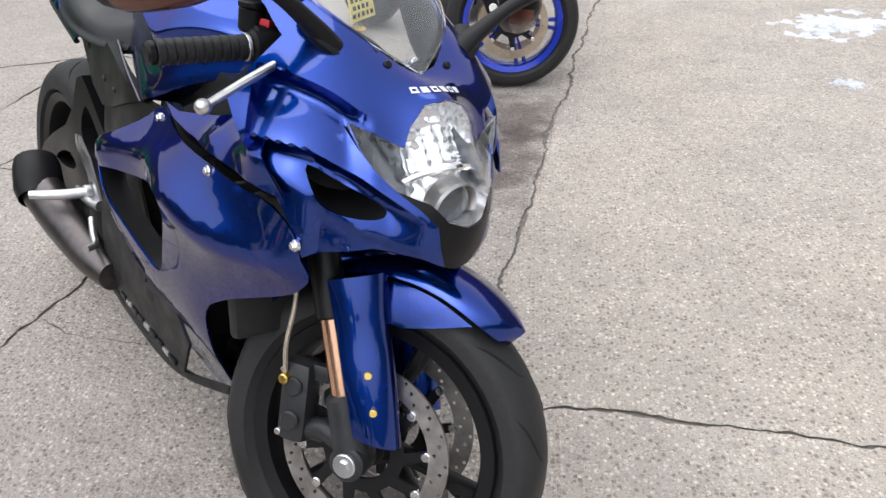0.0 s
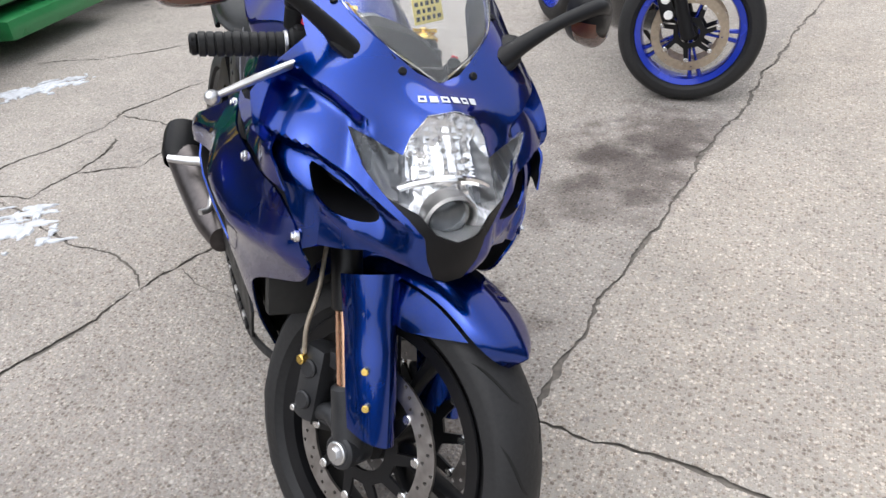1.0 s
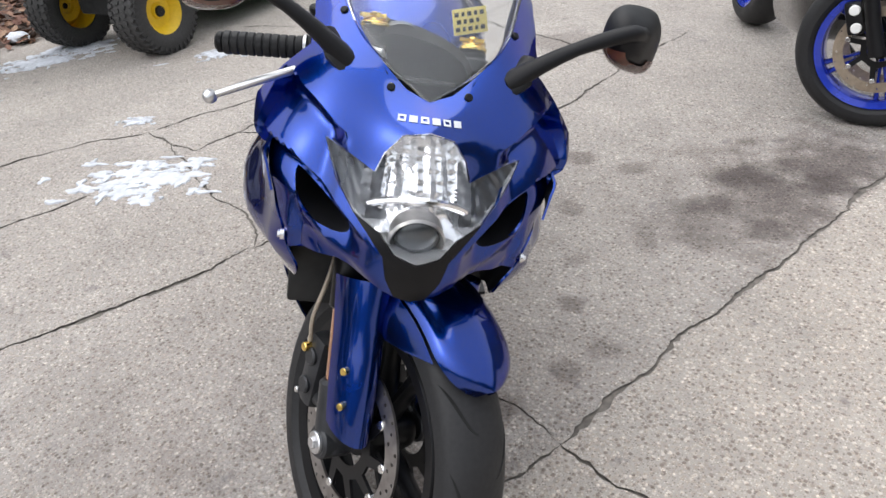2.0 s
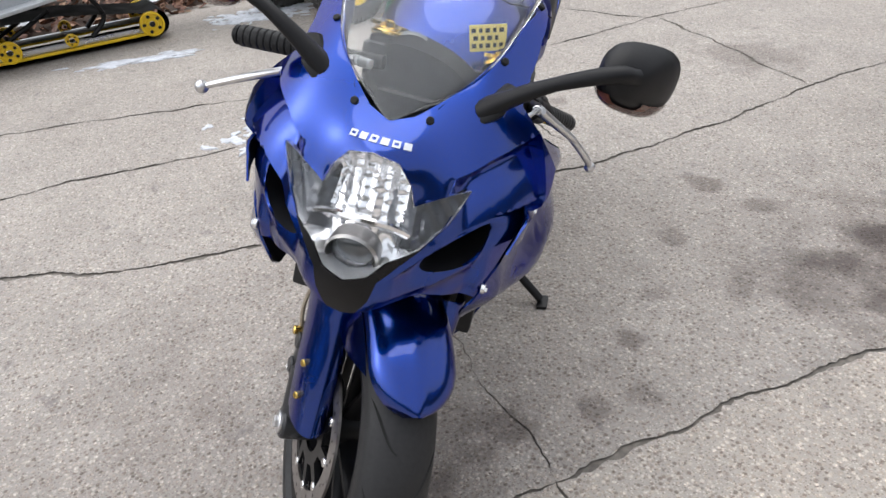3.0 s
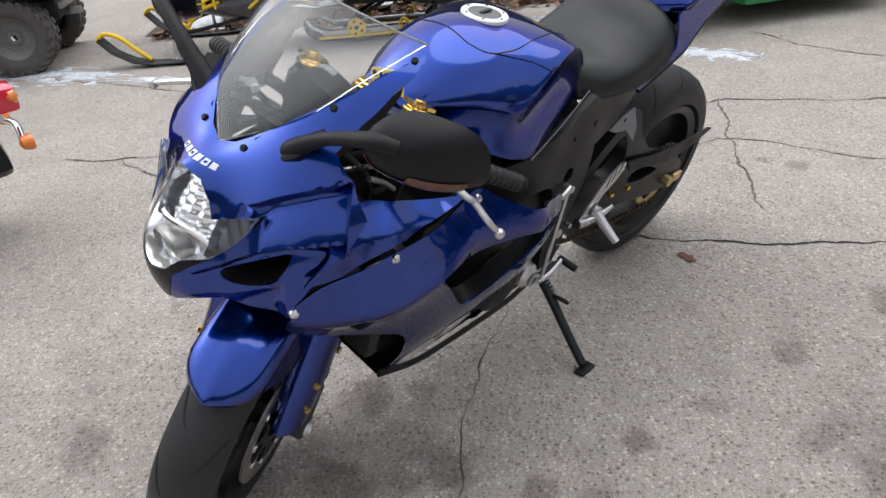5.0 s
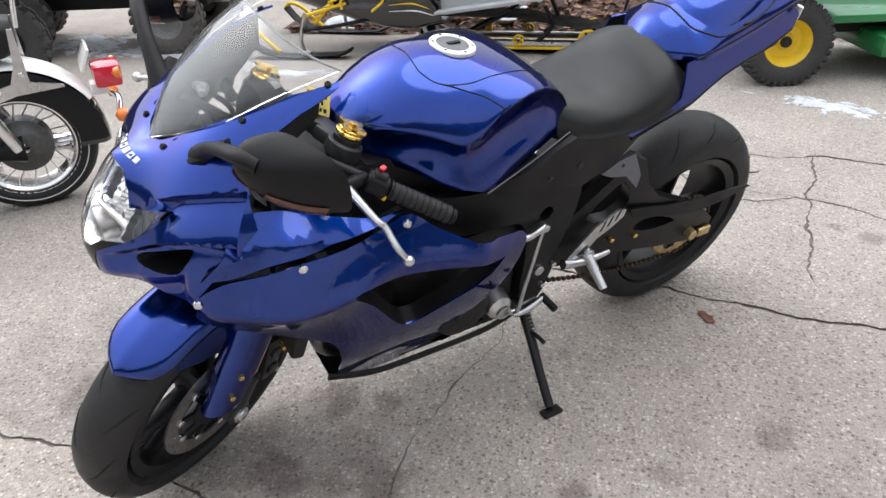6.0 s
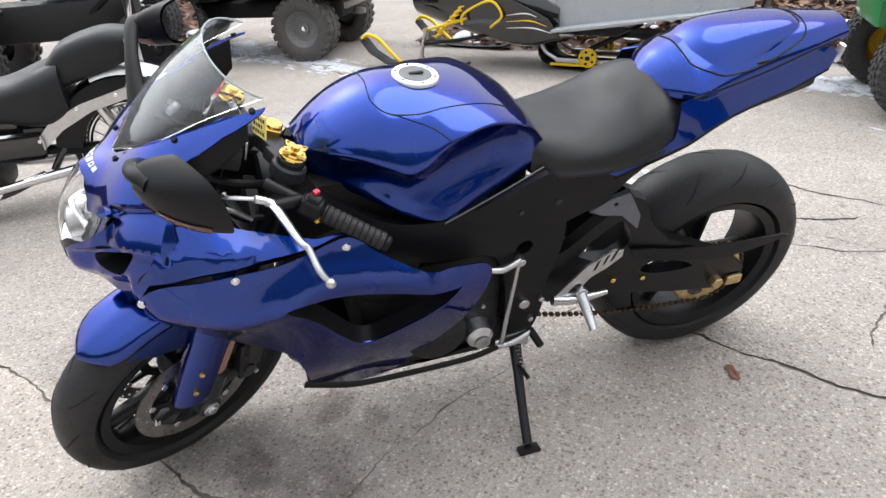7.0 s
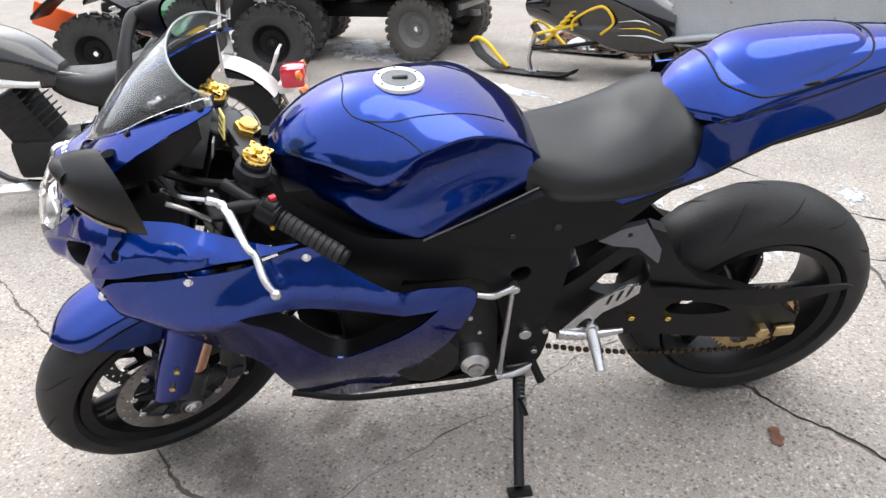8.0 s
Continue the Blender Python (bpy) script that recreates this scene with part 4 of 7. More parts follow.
up = loft([ring_section(x, h) for x, h in [
    (-1.03, [(0, 0.925), (0.025, 0.918), (0.045, 0.905), (0.050, 0.895), (0.045, 0.885), (0, 0.87)]),
    (-1.06, [(0, 0.955), (0.045, 0.945), (0.078, 0.918), (0.086, 0.903), (0.080, 0.890), (0, 0.87)]),
    (-1.09, [(0, 0.972), (0.055, 0.960), (0.098, 0.928), (0.112, 0.908), (0.100, 0.892), (0, 0.875)]),
    (-1.12, [(0, 0.985), (0.06, 0.971), (0.110, 0.936), (0.130, 0.912), (0.118, 0.894), (0, 0.88)]),
    (-1.20, [(0, 1.003), (0.058, 0.990), (0.104, 0.951), (0.120, 0.922), (0.11, 0.905), (0, 0.89)]),
    (-1.32, [(0, 1.008), (0.055, 0.998), (0.087, 0.966), (0.100, 0.937), (0.092, 0.921), (0, 0.905)]),
    (-1.44, [(0, 1.008), (0.045, 1.001), (0.069, 0.980), (0.080, 0.961), (0.072, 0.948), (0, 0.935)]),
    (-1.54, [(0, 1.0), (0.028, 0.996), (0.046, 0.985), (0.055, 0.972), (0.05, 0.963), (0, 0.955)])]], 7, 6)
TAIL = BVHTree.FromBMesh(up)
tail = part("tail_cowl", up, BLUE, bike, "blue tail cowl with solo hump")


def TAILY(x, z):
    """Half width of the tail's flank, flaring out below its upper edge."""
    y = 0.131 + 0.147 * (x + 1.09) + 0.38 * max(0.0, 0.905 - 0.156 * (x + 1.09) - z)
    return min(y, 0.163)


LOWT = [(-0.90, 0.772), (-1.02, 0.812), (-1.05, 0.835), (-1.06, 0.865), (-1.065, 0.906), (-1.10, 0.910), (-1.18, 0.918), (-1.30, 0.932), (-1.43, 0.957), (-1.485, 0.958), (-1.502, 0.940), (-1.482, 0.912), (-1.373, 0.886), (-1.284, 0.873), (-1.205, 0.858), (-1.135, 0.836), (-1.085, 0.818), (-1.03, 0.798), (-0.92, 0.762)]
pair("tail_side_panel", sheet(straight(LOWT, 0.025), [], lambda x, z: Vector((x, TAILY(x, z), z)), 0.03, 0.004, (-1.2, 0, 0.8)), BLUE, bike)
low = [(x, TAILY(x, z) - 0.004, z - 0.005) for x, z in LOWT[11:]]
pair("tail_skirt", tube(low, [0.004] + [0.007] * (len(low) - 1), 8, 2, flat=0.8), BLACK, bike, "black edge under the tail")
b = loft([ring_section(x, h) for x, h in [
    (-1.108, [(0, 0.975), (0.035, 0.97), (0.060, 0.955), (0.06, 0.94), (0, 0.93)]),
    (-1.15, [(0, 1.003), (0.05, 0.994), (0.089, 0.958), (0.092, 0.935), (0, 0.92)]),
    (-1.20, [(0, 1.017), (0.055, 1.006), (0.100, 0.955), (0.100, 0.930), (0, 0.92)]),
    (-1.30, [(0, 1.021), (0.052, 1.012), (0.086, 0.968), (0.086, 0.945), (0, 0.93)]),
    (-1.38, [(0, 1.019), (0.042, 1.011), (0.064, 0.985), (0.062, 0.965), (0, 0.95)]),
    (-1.41, [(0, 1.011), (0.03, 1.005), (0.045, 0.994), (0.042, 0.985), (0, 0.96)])]], 7, 6)
lid = part("seat_hump", b, BLUE, tail, "removable blue passenger seat cover")
part("hump_latch", box(0.034, 0.006, 0.009, (-1.278, 0.097, 0.953), 0.002, rot=Matrix.Rotation(radians(8), 4, "Y")), BLACK, tail)
seam = [tuple(TAIL.find_nearest(Vector(q))[0]) for q in spline([(-1.103, 0.0, 0.985), (-1.104, 0.05, 0.975), (-1.112, 0.078, 0.962), (-1.146, 0.100, 0.950), (-1.188, 0.109, 0.940), (-1.278, 0.097, 0.948), (-1.358, 0.076, 0.966), (-1.402, 0.058, 0.982), (-1.418, 0.03, 1.0), (-1.42, 0.0, 1.01)], 4)]
part("hump_seam", tube(seam + [(x, -y, z) for x, y, z in reversed(seam[:-1])], 0.0023, 6, 1), BLACK, tail, "black gap round the hump")
pair("tail_seam", tube([(-1.095, 0.132, 0.909), (-1.18, 0.122, 0.920), (-1.30, 0.102, 0.934), (-1.43, 0.081, 0.959), (-1.51, 0.064, 0.965)], 0.003, 6, 4), BLACK, tail, "black panel gap")
pair("tail_light", tube([(-1.524, 0.056, 0.905), (-1.536, 0.054, 0.922), (-1.535, 0.057, 0.946)], 0.010, 10, 4, flat=0.6), material("clear_tail_lens", (0.8, 0.8, 0.8), rough=0.15, coat=1.0), tail, "clear tail light edge")
UND = [(-0.53, 0.722), (-0.64, 0.754), (-0.765, 0.788), (-0.80, 0.765), (-0.95, 0.765), (-1.09, 0.783), (-1.16, 0.793), (-1.06, 0.755), (-0.99, 0.71), (-0.93, 0.66), (-0.83, 0.635), (-0.72, 0.66), (-0.60, 0.70)]
pair("side_cover", sheet(straight(UND, 0.03), [], lambda x, z: Vector((x, 0.165 - 0.06 * abs(x + 0.6) / 0.5, z)), 0.03, 0.02, (-0.8, 0, 0.7)), BLACK, bike, "black plastic side cover under the seat")
part("undertail", box(0.56, 0.16, 0.05, (-1.20, 0, 0.815), 0.015, rot=Matrix.Rotation(radians(14), 4, "Y")), BLACK, bike)


# --- wheels
def tyre_section(R, w, rim):
    crown = [(R - w * 0.66 * (1 - math.cos(radians(a))), w * math.sin(radians(a))) for a in np.linspace(-88, 88, 19)]
    return [(rim - 0.006, -w * 0.62), (rim + 0.004, -w * 0.70), (R - w * 0.95, -w * 0.99)] + crown + [(R - w * 0.95, w * 0.99), (rim + 0.004, w * 0.70), (rim - 0.006, w * 0.62)]


def grooves(wheel, R, w, count, lean):
    """Curved tread cuts laid round the crown as dark slots."""
    for sgn in (1, -1):
        pts = []
        for i in range(7):
            q = i / 6
            lat = sgn * (8 + 60 * q)
            a = lean * (q ** 1.4) - 0.02 * math.sin(q * 6)
            r = R - w * 0.66 * (1 - math.cos(radians(lat))) - 0.0018
            pts.append((r * math.cos(a), w * math.sin(radians(lat)), r * math.sin(a)))
        first = part("tread_groove", tube(pts, [0.001, 0.0024, 0.0032, 0.0034, 0.0034, 0.0024, 0.001], 5, 2), GROOVE, wheel)
        for k in range(count):
            one = first if k == 0 else new("tread_groove", first.data)
            one.parent = wheel
            one.matrix_basis = Matrix.Rotation(2 * math.pi * (k + (0.5 if sgn < 0 else 0)) / count, 4, "Y")


def spokes(r0, r1, y0, y1, count, split, wide):
    """Cast spokes in diverging pairs."""
    bm = bmesh.new()
    for k in range(count):
        for sgn in (1, -1):
            a = 2 * math.pi * k / count
            p = Vector((r0 * math.cos(a + sgn * 0.10), 0, r0 * math.sin(a + sgn * 0.10)))
            q = Vector((r1 * math.cos(a + sgn * split), 0, r1 * math.sin(a + sgn * split)))
            d = (q - p).normalized()
            t = d.cross(Vector((0, 1, 0)))
            vs = []
            for c, wd, hh in ((p, wide * 0.9, y0), ((p + q) / 2, wide * 0.7, (y0 + y1) / 2), (q, wide * 1.3, y1)):
                vs.append([bm.verts.new(c + t * u * wd + Vector((0, v * hh, 0))) for u, v in ((1, 0.5), (0.5, 1), (-0.5, 1), (-1, 0.5), (-1, -0.5), (-0.5, -1), (0.5, -1), (1, -0.5))])
            for m, n in zip(vs, vs[1:]):
                for j in range(8):
                    bm.faces.new((m[j], m[(j + 1) % 8], n[(j + 1) % 8], n[j]))
            bm.faces.new(vs[0])
            bm.faces.new(vs[-1][::-1])
    return bm


def rim_section(half, r):
    return [(r - 0.026, -half * 0.55), (r - 0.02, -half * 0.9), (r + 0.004, -half), (r + 0.006, -half * 0.94), (r - 0.01, -half * 0.82), (r - 0.01, half * 0.82), (r + 0.006, half * 0.94), (r + 0.004, half), (r - 0.02, half * 0.9), (r - 0.026, half * 0.55)]


def brake_disc(r0, r1, n_bolts, holes=48):
    """A drilled disc with scalloped carrier arms."""
    rings = []
    for k in range(holes):
        a = 2 * math.pi * k / holes
        r = r0 + (r1 - r0) * (0.3, 0.62, 0.85)[k % 3]
        rings.append([(r * math.cos(a) + 0.0035 * math.cos(t), r * math.sin(a) + 0.0035 * math.sin(t)) for t in np.linspace(0, 6.283, 7)[:-1]])
    outer = [(r1 * math.cos(t), r1 * math.sin(t)) for t in np.linspace(0, 2 * math.pi, 73)[:-1]]
    inner = [(r0 * math.cos(t), r0 * math.sin(t)) for t in np.linspace(0, 2 * math.pi, 61)[:-1]]
    return sheet(outer, [inner] + rings, lambda x, z: Vector((x, 0.0025, z)), 0.018, 0.005, (0, -1, 0))


def carrier(r0, r1, arms):
    star = []
    for k in range(arms):
        for da, r in ((-0.14, r0 + 0.012), (0.05, r1), (0.20, r1), (0.16, r0 + 0.012)):
            a = 2 * math.pi * k / arms + 0.2 + da
            star.append((r * math.cos(a), r * math.sin(a)))
    bore = [((r0 - 0.012) * math.cos(t), (r0 - 0.012) * math.sin(t)) for t in np.linspace(0, 2 * math.pi, 41)[:-1]]
    return sheet(star, [bore], lambda x, z: Vector((x, 0.003, z)), 0.03, 0.006, (0, -1, 0))


def wheel_of(name, R, w, half, rim_r, m, label):
    wh = part(name, lathe(rim_section(half, rim_r), 72, True), FRAME, bike, label, matrix=m)
    ty = part("tyre", lathe(tyre_section(R, w, rim_r + 0.004), 84), RUBBER, wh, "worn black road tyre")
    part("spoke_set", spokes(0.03, rim_r - 0.02, 0.024, 0.016, 3, 0.30, 0.013), FRAME, wh)
    part("hub", lathe([(0.012, -0.055), (0.034, -0.055), (0.040, -0.03), (0.034, 0.0), (0.040, 0.03), (0.034, 0.055), (0.012, 0.055)], 32), FRAME, wh)
    part("valve", cyl((rim_r - 0.03, 0.01, 0.02), (rim_r - 0.075, 0.012, 0.02), 0.004, 8), BLACK, wh)
    return wh, ty


FW = TURNED @ Matrix.Translation(AXLE_F)
GROOVE = material("tread_groove", (0.006, 0.006, 0.006), rough=0.9)
wf, tf = wheel_of("front_wheel", 0.298, 0.060, 0.052, 0.220, FW @ Matrix.Rotation(radians(25), 4, "Y"), "black cast front wheel")
grooves(wf, 0.298, 0.060, 13, 0.30)
wr, tr_ = wheel_of("rear_wheel", 0.321, 0.091, 0.082, 0.220, Matrix.Translation(AXLE_R) @ Matrix.Rotation(radians(-80), 4, "Y"), "black cast rear wheel")
grooves(wr, 0.321, 0.091, 14, -0.34)
STRIPE = material("rim_red_tape", (0.16, 0.02, 0.03), rough=0.5)
DISC = material("brake_disc_steel", (0.34, 0.32, 0.31), rough=0.42, metal=1.0, vary=0.2, scale=30)
for sgn in (1, -1):
    md = FW @ Matrix.Translation((0, 0.066 * sgn, 0))
    d = part("brake_disc", brake_disc(0.118, 0.153, 6, 54), DISC, bike, "drilled steel brake disc", matrix=md)
    part("disc_carrier", carrier(0.062, 0.112, 10), FRAME, d)
    for k in range(10):
        a = 2 * math.pi * k / 10 + 0.32
        p = Vector((0.114 * math.cos(a), 0, 0.114 * math.sin(a)))
        part("disc_button", cyl(p - Vector((0, 0.006, 0)), p + Vector((0, 0.006, 0)), 0.0085, 14, 0.0015), SCREW, d)
rd = part("brake_disc", brake_disc(0.075, 0.110, 6, 24), DISC, bike, "drilled rear brake disc", matrix=Matrix.Translation(AXLE_R + Vector((0, -0.09, 0))))

# --- fork, guards, fender and brakes, turned with the bars
CAST = material("dark_cast_alloy", (0.030, 0.031, 0.034), rough=0.42, metal=0.3, vary=0.25, scale=30, bump=0.15, bump_scale=300)
for sgn in (1, -1):
    o = Vector((0, 0.103 * sgn, 0))

    def on_leg(s, ahead=0.0, y=0.0):
        return tuple(AXLE_F + o + AXIS * s + AHEAD * ahead + Vector((0, y, 0)))
    leg = part("fork_leg", cyl(on_leg(0.235), on_leg(0.70), 0.0265, 24, 0.004), FRAME, bike, "black upper fork tube", matrix=TURNED)
    part("stanchion", cyl(on_leg(0.07), on_leg(0.24), 0.0205, 24), BRONZE, leg, "bronze coated fork tube")
    part("fork_foot", merge(cyl(on_leg(-0.02), on_leg(0.11), 0.030, 20, 0.006), cyl(on_leg(0.0, 0, -0.03 * sgn), on_leg(0.0, 0, 0.028 * sgn), 0.030, 20, 0.004)), CAST, leg)
    part("caliper_arm", tube([on_leg(0.02, -0.015, -0.012 * sgn), on_leg(0.045, -0.06, -0.018 * sgn), on_leg(0.04, -0.105, -0.02 * sgn)], [0.022, 0.018, 0.014], 12, 4), CAST, leg, "dark cast caliper mount")
    part("axle_nut", merge(cyl(on_leg(0, 0, 0.02 * sgn), on_leg(0, 0, 0.034 * sgn), 0.020, 20, 0.002), cyl(on_leg(0, 0, 0.03 * sgn), on_leg(0, 0, 0.040 * sgn), 0.011, 6, 0.001)), ALU, leg, "bright axle nut")
    # blue guard in front of the leg
    g = bmesh.new()
    rows = []
    for i, s in enumerate(np.linspace(0.015, 0.30, 10)):
        row = []
        for t in np.linspace(-1, 1, 13):
            a = t * radians(95)
            rad = 0.044 + 0.006 * math.sin(i / 9 * 3) + (0.012 * max(0, i - 6) / 3)
            fwd = 0.026 + rad * math.cos(a) * 1.3
            low = 0.03 * t * t if i == 0 else 0
            row.append(g.verts.new(Vector(on_leg(s + low, fwd, -0.010 * sgn + rad * 0.80 * math.sin(a)))))
        rows.append(row)
    for p, q in zip(rows, rows[1:]):
        for j in range(12):
            g.faces.new((p[j], p[j + 1], q[j + 1], q[j]))
    bmesh.ops.recalc_face_normals(g, faces=g.faces)
    bmesh.ops.solidify(g, geom=g.faces[:], thickness=0.003)
    gd = part("fork_guard", g, BLUE, leg, "blue fork guard")
    for s in (0.085, 0.145):
        p, q = on_leg(s, 0.056, 0.012 * sgn), on_leg(s, 0.064, 0.030 * sgn)
        part("guard_bolt", cyl(p, q, 0.0065, 8, 0.001), GOLD, leg, "brass bolt")
    # caliper behind the leg
    cal = box(0.056, 0.056, 0.145, (0, 0, 0), 0.019)
    merge(cal, cyl((0.0, 0.012 * sgn, 0.03), (0.0, 0.034 * sgn, 0.03), 0.017, 16, 0.003))
    merge(cal, cyl((0.0, 0.012 * sgn, -0.03), (0.0, 0.034 * sgn, -0.03), 0.017, 16, 0.003))
    merge(cal, box(0.05, 0.02, 0.03, (0.03, 0, 0.055), 0.006))
    merge(cal, box(0.05, 0.02, 0.03, (0.03, 0, -0.05), 0.006))
    cm = TURNED @ Matrix.Translation(Vector(on_leg(0.095, -0.098, -0.024 * sgn))) @ Matrix.Rotation(-RAKE + 0.28, 4, "Y")
    c = part("brake_caliper", cal, CAST, bike, "black radial brake caliper", matrix=cm)
    for dz in (0.055, -0.055):
        part("caliper_bolt", cyl((-0.02, 0.02 * sgn, dz), (-0.02, 0.032 * sgn, dz), 0.006, 8, 0.001), SCREW, c)
    part("brake_hose", tube([on_leg(0.15, -0.10, 0.005 * sgn), on_leg(0.20, -0.085, 0.012 * sgn), on_leg(0.27, -0.06, 0.005 * sgn), on_leg(0.36, -0.05, -0.01 * sgn), on_leg(0.48, -0.03, -0.03 * sgn)], 0.0042, 8), material("braided_hose", (0.42, 0.37, 0.30), rough=0.45, metal=0.6, vary=0.3, scale=200), bike, "braided brake hose", matrix=TURNED)
    part("hose_banjo", cyl(on_leg(0.14, -0.10, -0.01 * sgn), on_leg(0.14, -0.10, 0.018 * sgn), 0.009, 10, 0.002), GOLD, bike, matrix=TURNED)

g = bmesh.new()
rows = []
for i, deg in enumerate([55, 55.6, 56.6, 58.5, 61, 64] + list(np.linspace(68, 150, 17))):
    q = i / 22
    a = radians(deg)
    wide = 0.074 * math.sqrt(max(0.03, 1 - max(0, 1 - (deg - 55) / 15) ** 2))
    row = []
    for t in np.linspace(-1, 1, 17):
        r = 0.330 - 0.030 * abs(t) ** 2.6 - 0.016 * max(0, q - 0.2) * abs(t) ** 6 + 0.010 * math.sin(q * 3.1)
        if abs(t) < 0.25:
            r += 0.003 * (1 - abs(t) / 0.25)
        row.append(g.verts.new((r * math.cos(a), wide * math.sin(t * 1.45) / math.sin(1.45), r * math.sin(a))))
    rows.append(row)
for p, q in zip(rows, rows[1:]):
    for j in range(16):
        g.faces.new((p[j], p[j + 1], q[j + 1], q[j]))
bmesh.ops.recalc_face_normals(g, faces=g.faces)
bmesh.ops.solidify(g, geom=g.faces[:], thickness=0.003)
fender = part("front_fender", g, BLUE, bike, "pointed blue front fender", matrix=FW)
for sgn in (1, -1):
    b = bmesh.new()
    pts = [(0.30 * math.cos(radians(d)), 0.074 * sgn, 0.30 * math.sin(radians(d))) for d in (66, 80, 95, 110, 125)]
    low = [(0.225 * math.cos(radians(d)), 0.088 * sgn, 0.235 * math.sin(radians(d))) for d in (86, 90, 97, 106, 114)]
    mid = [tuple((np.array(p) + np.array(q)) / 2 + np.array((0, 0.006 * sgn, 0))) for p, q in zip(pts, low)]
    gr = [[b.verts.new(p) for p in spline(r, 3)] for r in (pts, mid, low)]
    for p, q in zip(gr, gr[1:]):
        for j in range(len(p) - 1):
            b.faces.new((p[j], p[j + 1], q[j + 1], q[j]))
    bmesh.ops.solidify(b, geom=b.faces[:], thickness=0.003)
    part("fender_side", b, BLUE, fender)

# --- yokes, caps, bars and controls
def clamp(s, h, wide):
    c = AXLE_F + AXIS * s
    bm = bmesh.new()
    rot = Matrix.Rotation(-RAKE, 4, "Y")
    merge(bm, box(0.05, 0.15, h, tuple(c - 0.02 * AHEAD), 0.008, None, rot))
    for sgn in (1, -1):
        p = c + Vector((0, 0.103 * sgn, 0))
        merge(bm, cyl(tuple(p - AXIS * h / 2), tuple(p + AXIS * h / 2), 0.034, 24, 0.004))
        merge(bm, box(0.045, 0.06, h * 0.9, tuple(p + Vector((0, -0.035 * sgn, 0)) - 0.008 * AHEAD), 0.008, None, rot))
    return bm


part("upper_yoke", clamp(0.672, 0.030, 0.2), material("yoke_grey", (0.035, 0.036, 0.04), rough=0.4, metal=0.4, vary=0.2), bike, "black upper fork yoke", matrix=TURNED)
part("lower_yoke", clamp(0.46, 0.035, 0.2), FRAME, bike, matrix=TURNED)
for sgn in (1, -1):
    c = AXLE_F + AXIS * 0.70 + Vector((0, 0.103 * sgn, 0))
    cap = part("fork_cap", merge(cyl(tuple(c), tuple(c + AXIS * 0.008), 0.027, 28, 0.002), cyl(tuple(c + AXIS * 0.007), tuple(c + AXIS * 0.013), 0.022, 28, 0.002)), GOLD, bike, "gold anodised fork cap", matrix=TURNED)
    lobes = [((0.022 + 0.009 * math.cos(4 * a) ** 3) * math.cos(a), (0.022 + 0.009 * math.cos(4 * a) ** 3) * math.sin(a)) for a in np.linspace(0, 2 * math.pi, 49)[:-1]]
    eyes = [[(0.022 * math.cos(k * math.pi / 2) + 0.0035 * math.cos(t), 0.022 * math.sin(k * math.pi / 2) + 0.0035 * math.sin(t)) for t in np.linspace(0, 6.283, 9)[:-1]] for k in range(4)]
    part("cap_wings", sheet(lobes, eyes, lambda u, v: c + AXIS * 0.020 + AHEAD * u + Vector((0, v, 0)), 0.012, 0.006, tuple(c)), GOLD, cap)
    part("cap_screw", cyl(tuple(c + AXIS * 0.019), tuple(c + AXIS * 0.025), 0.009, 6, 0.001), GOLD, cap)
c = AXLE_F + AXIS * 0.68 - 0.03 * AHEAD
part("stem_nut", merge(cyl(tuple(c), tuple(c + AXIS * 0.022), 0.026, 6, 0.002), cyl(tuple(c + AXIS * 0.02), tuple(c + AXIS * 0.030), 0.019, 24, 0.003)), GOLD, bike, "gold steering stem nut", matrix=TURNED)
part("ignition_switch", cyl(tuple(c + 0.06 * AHEAD - AXIS * 0.02), tuple(c + 0.06 * AHEAD + AXIS * 0.018), 0.02, 20, 0.003), BLACK, bike, matrix=TURNED)


def from_left(p):
    """Where a point measured on the turned left bar lies with the bars straight."""
    return BACK @ Vector(p)


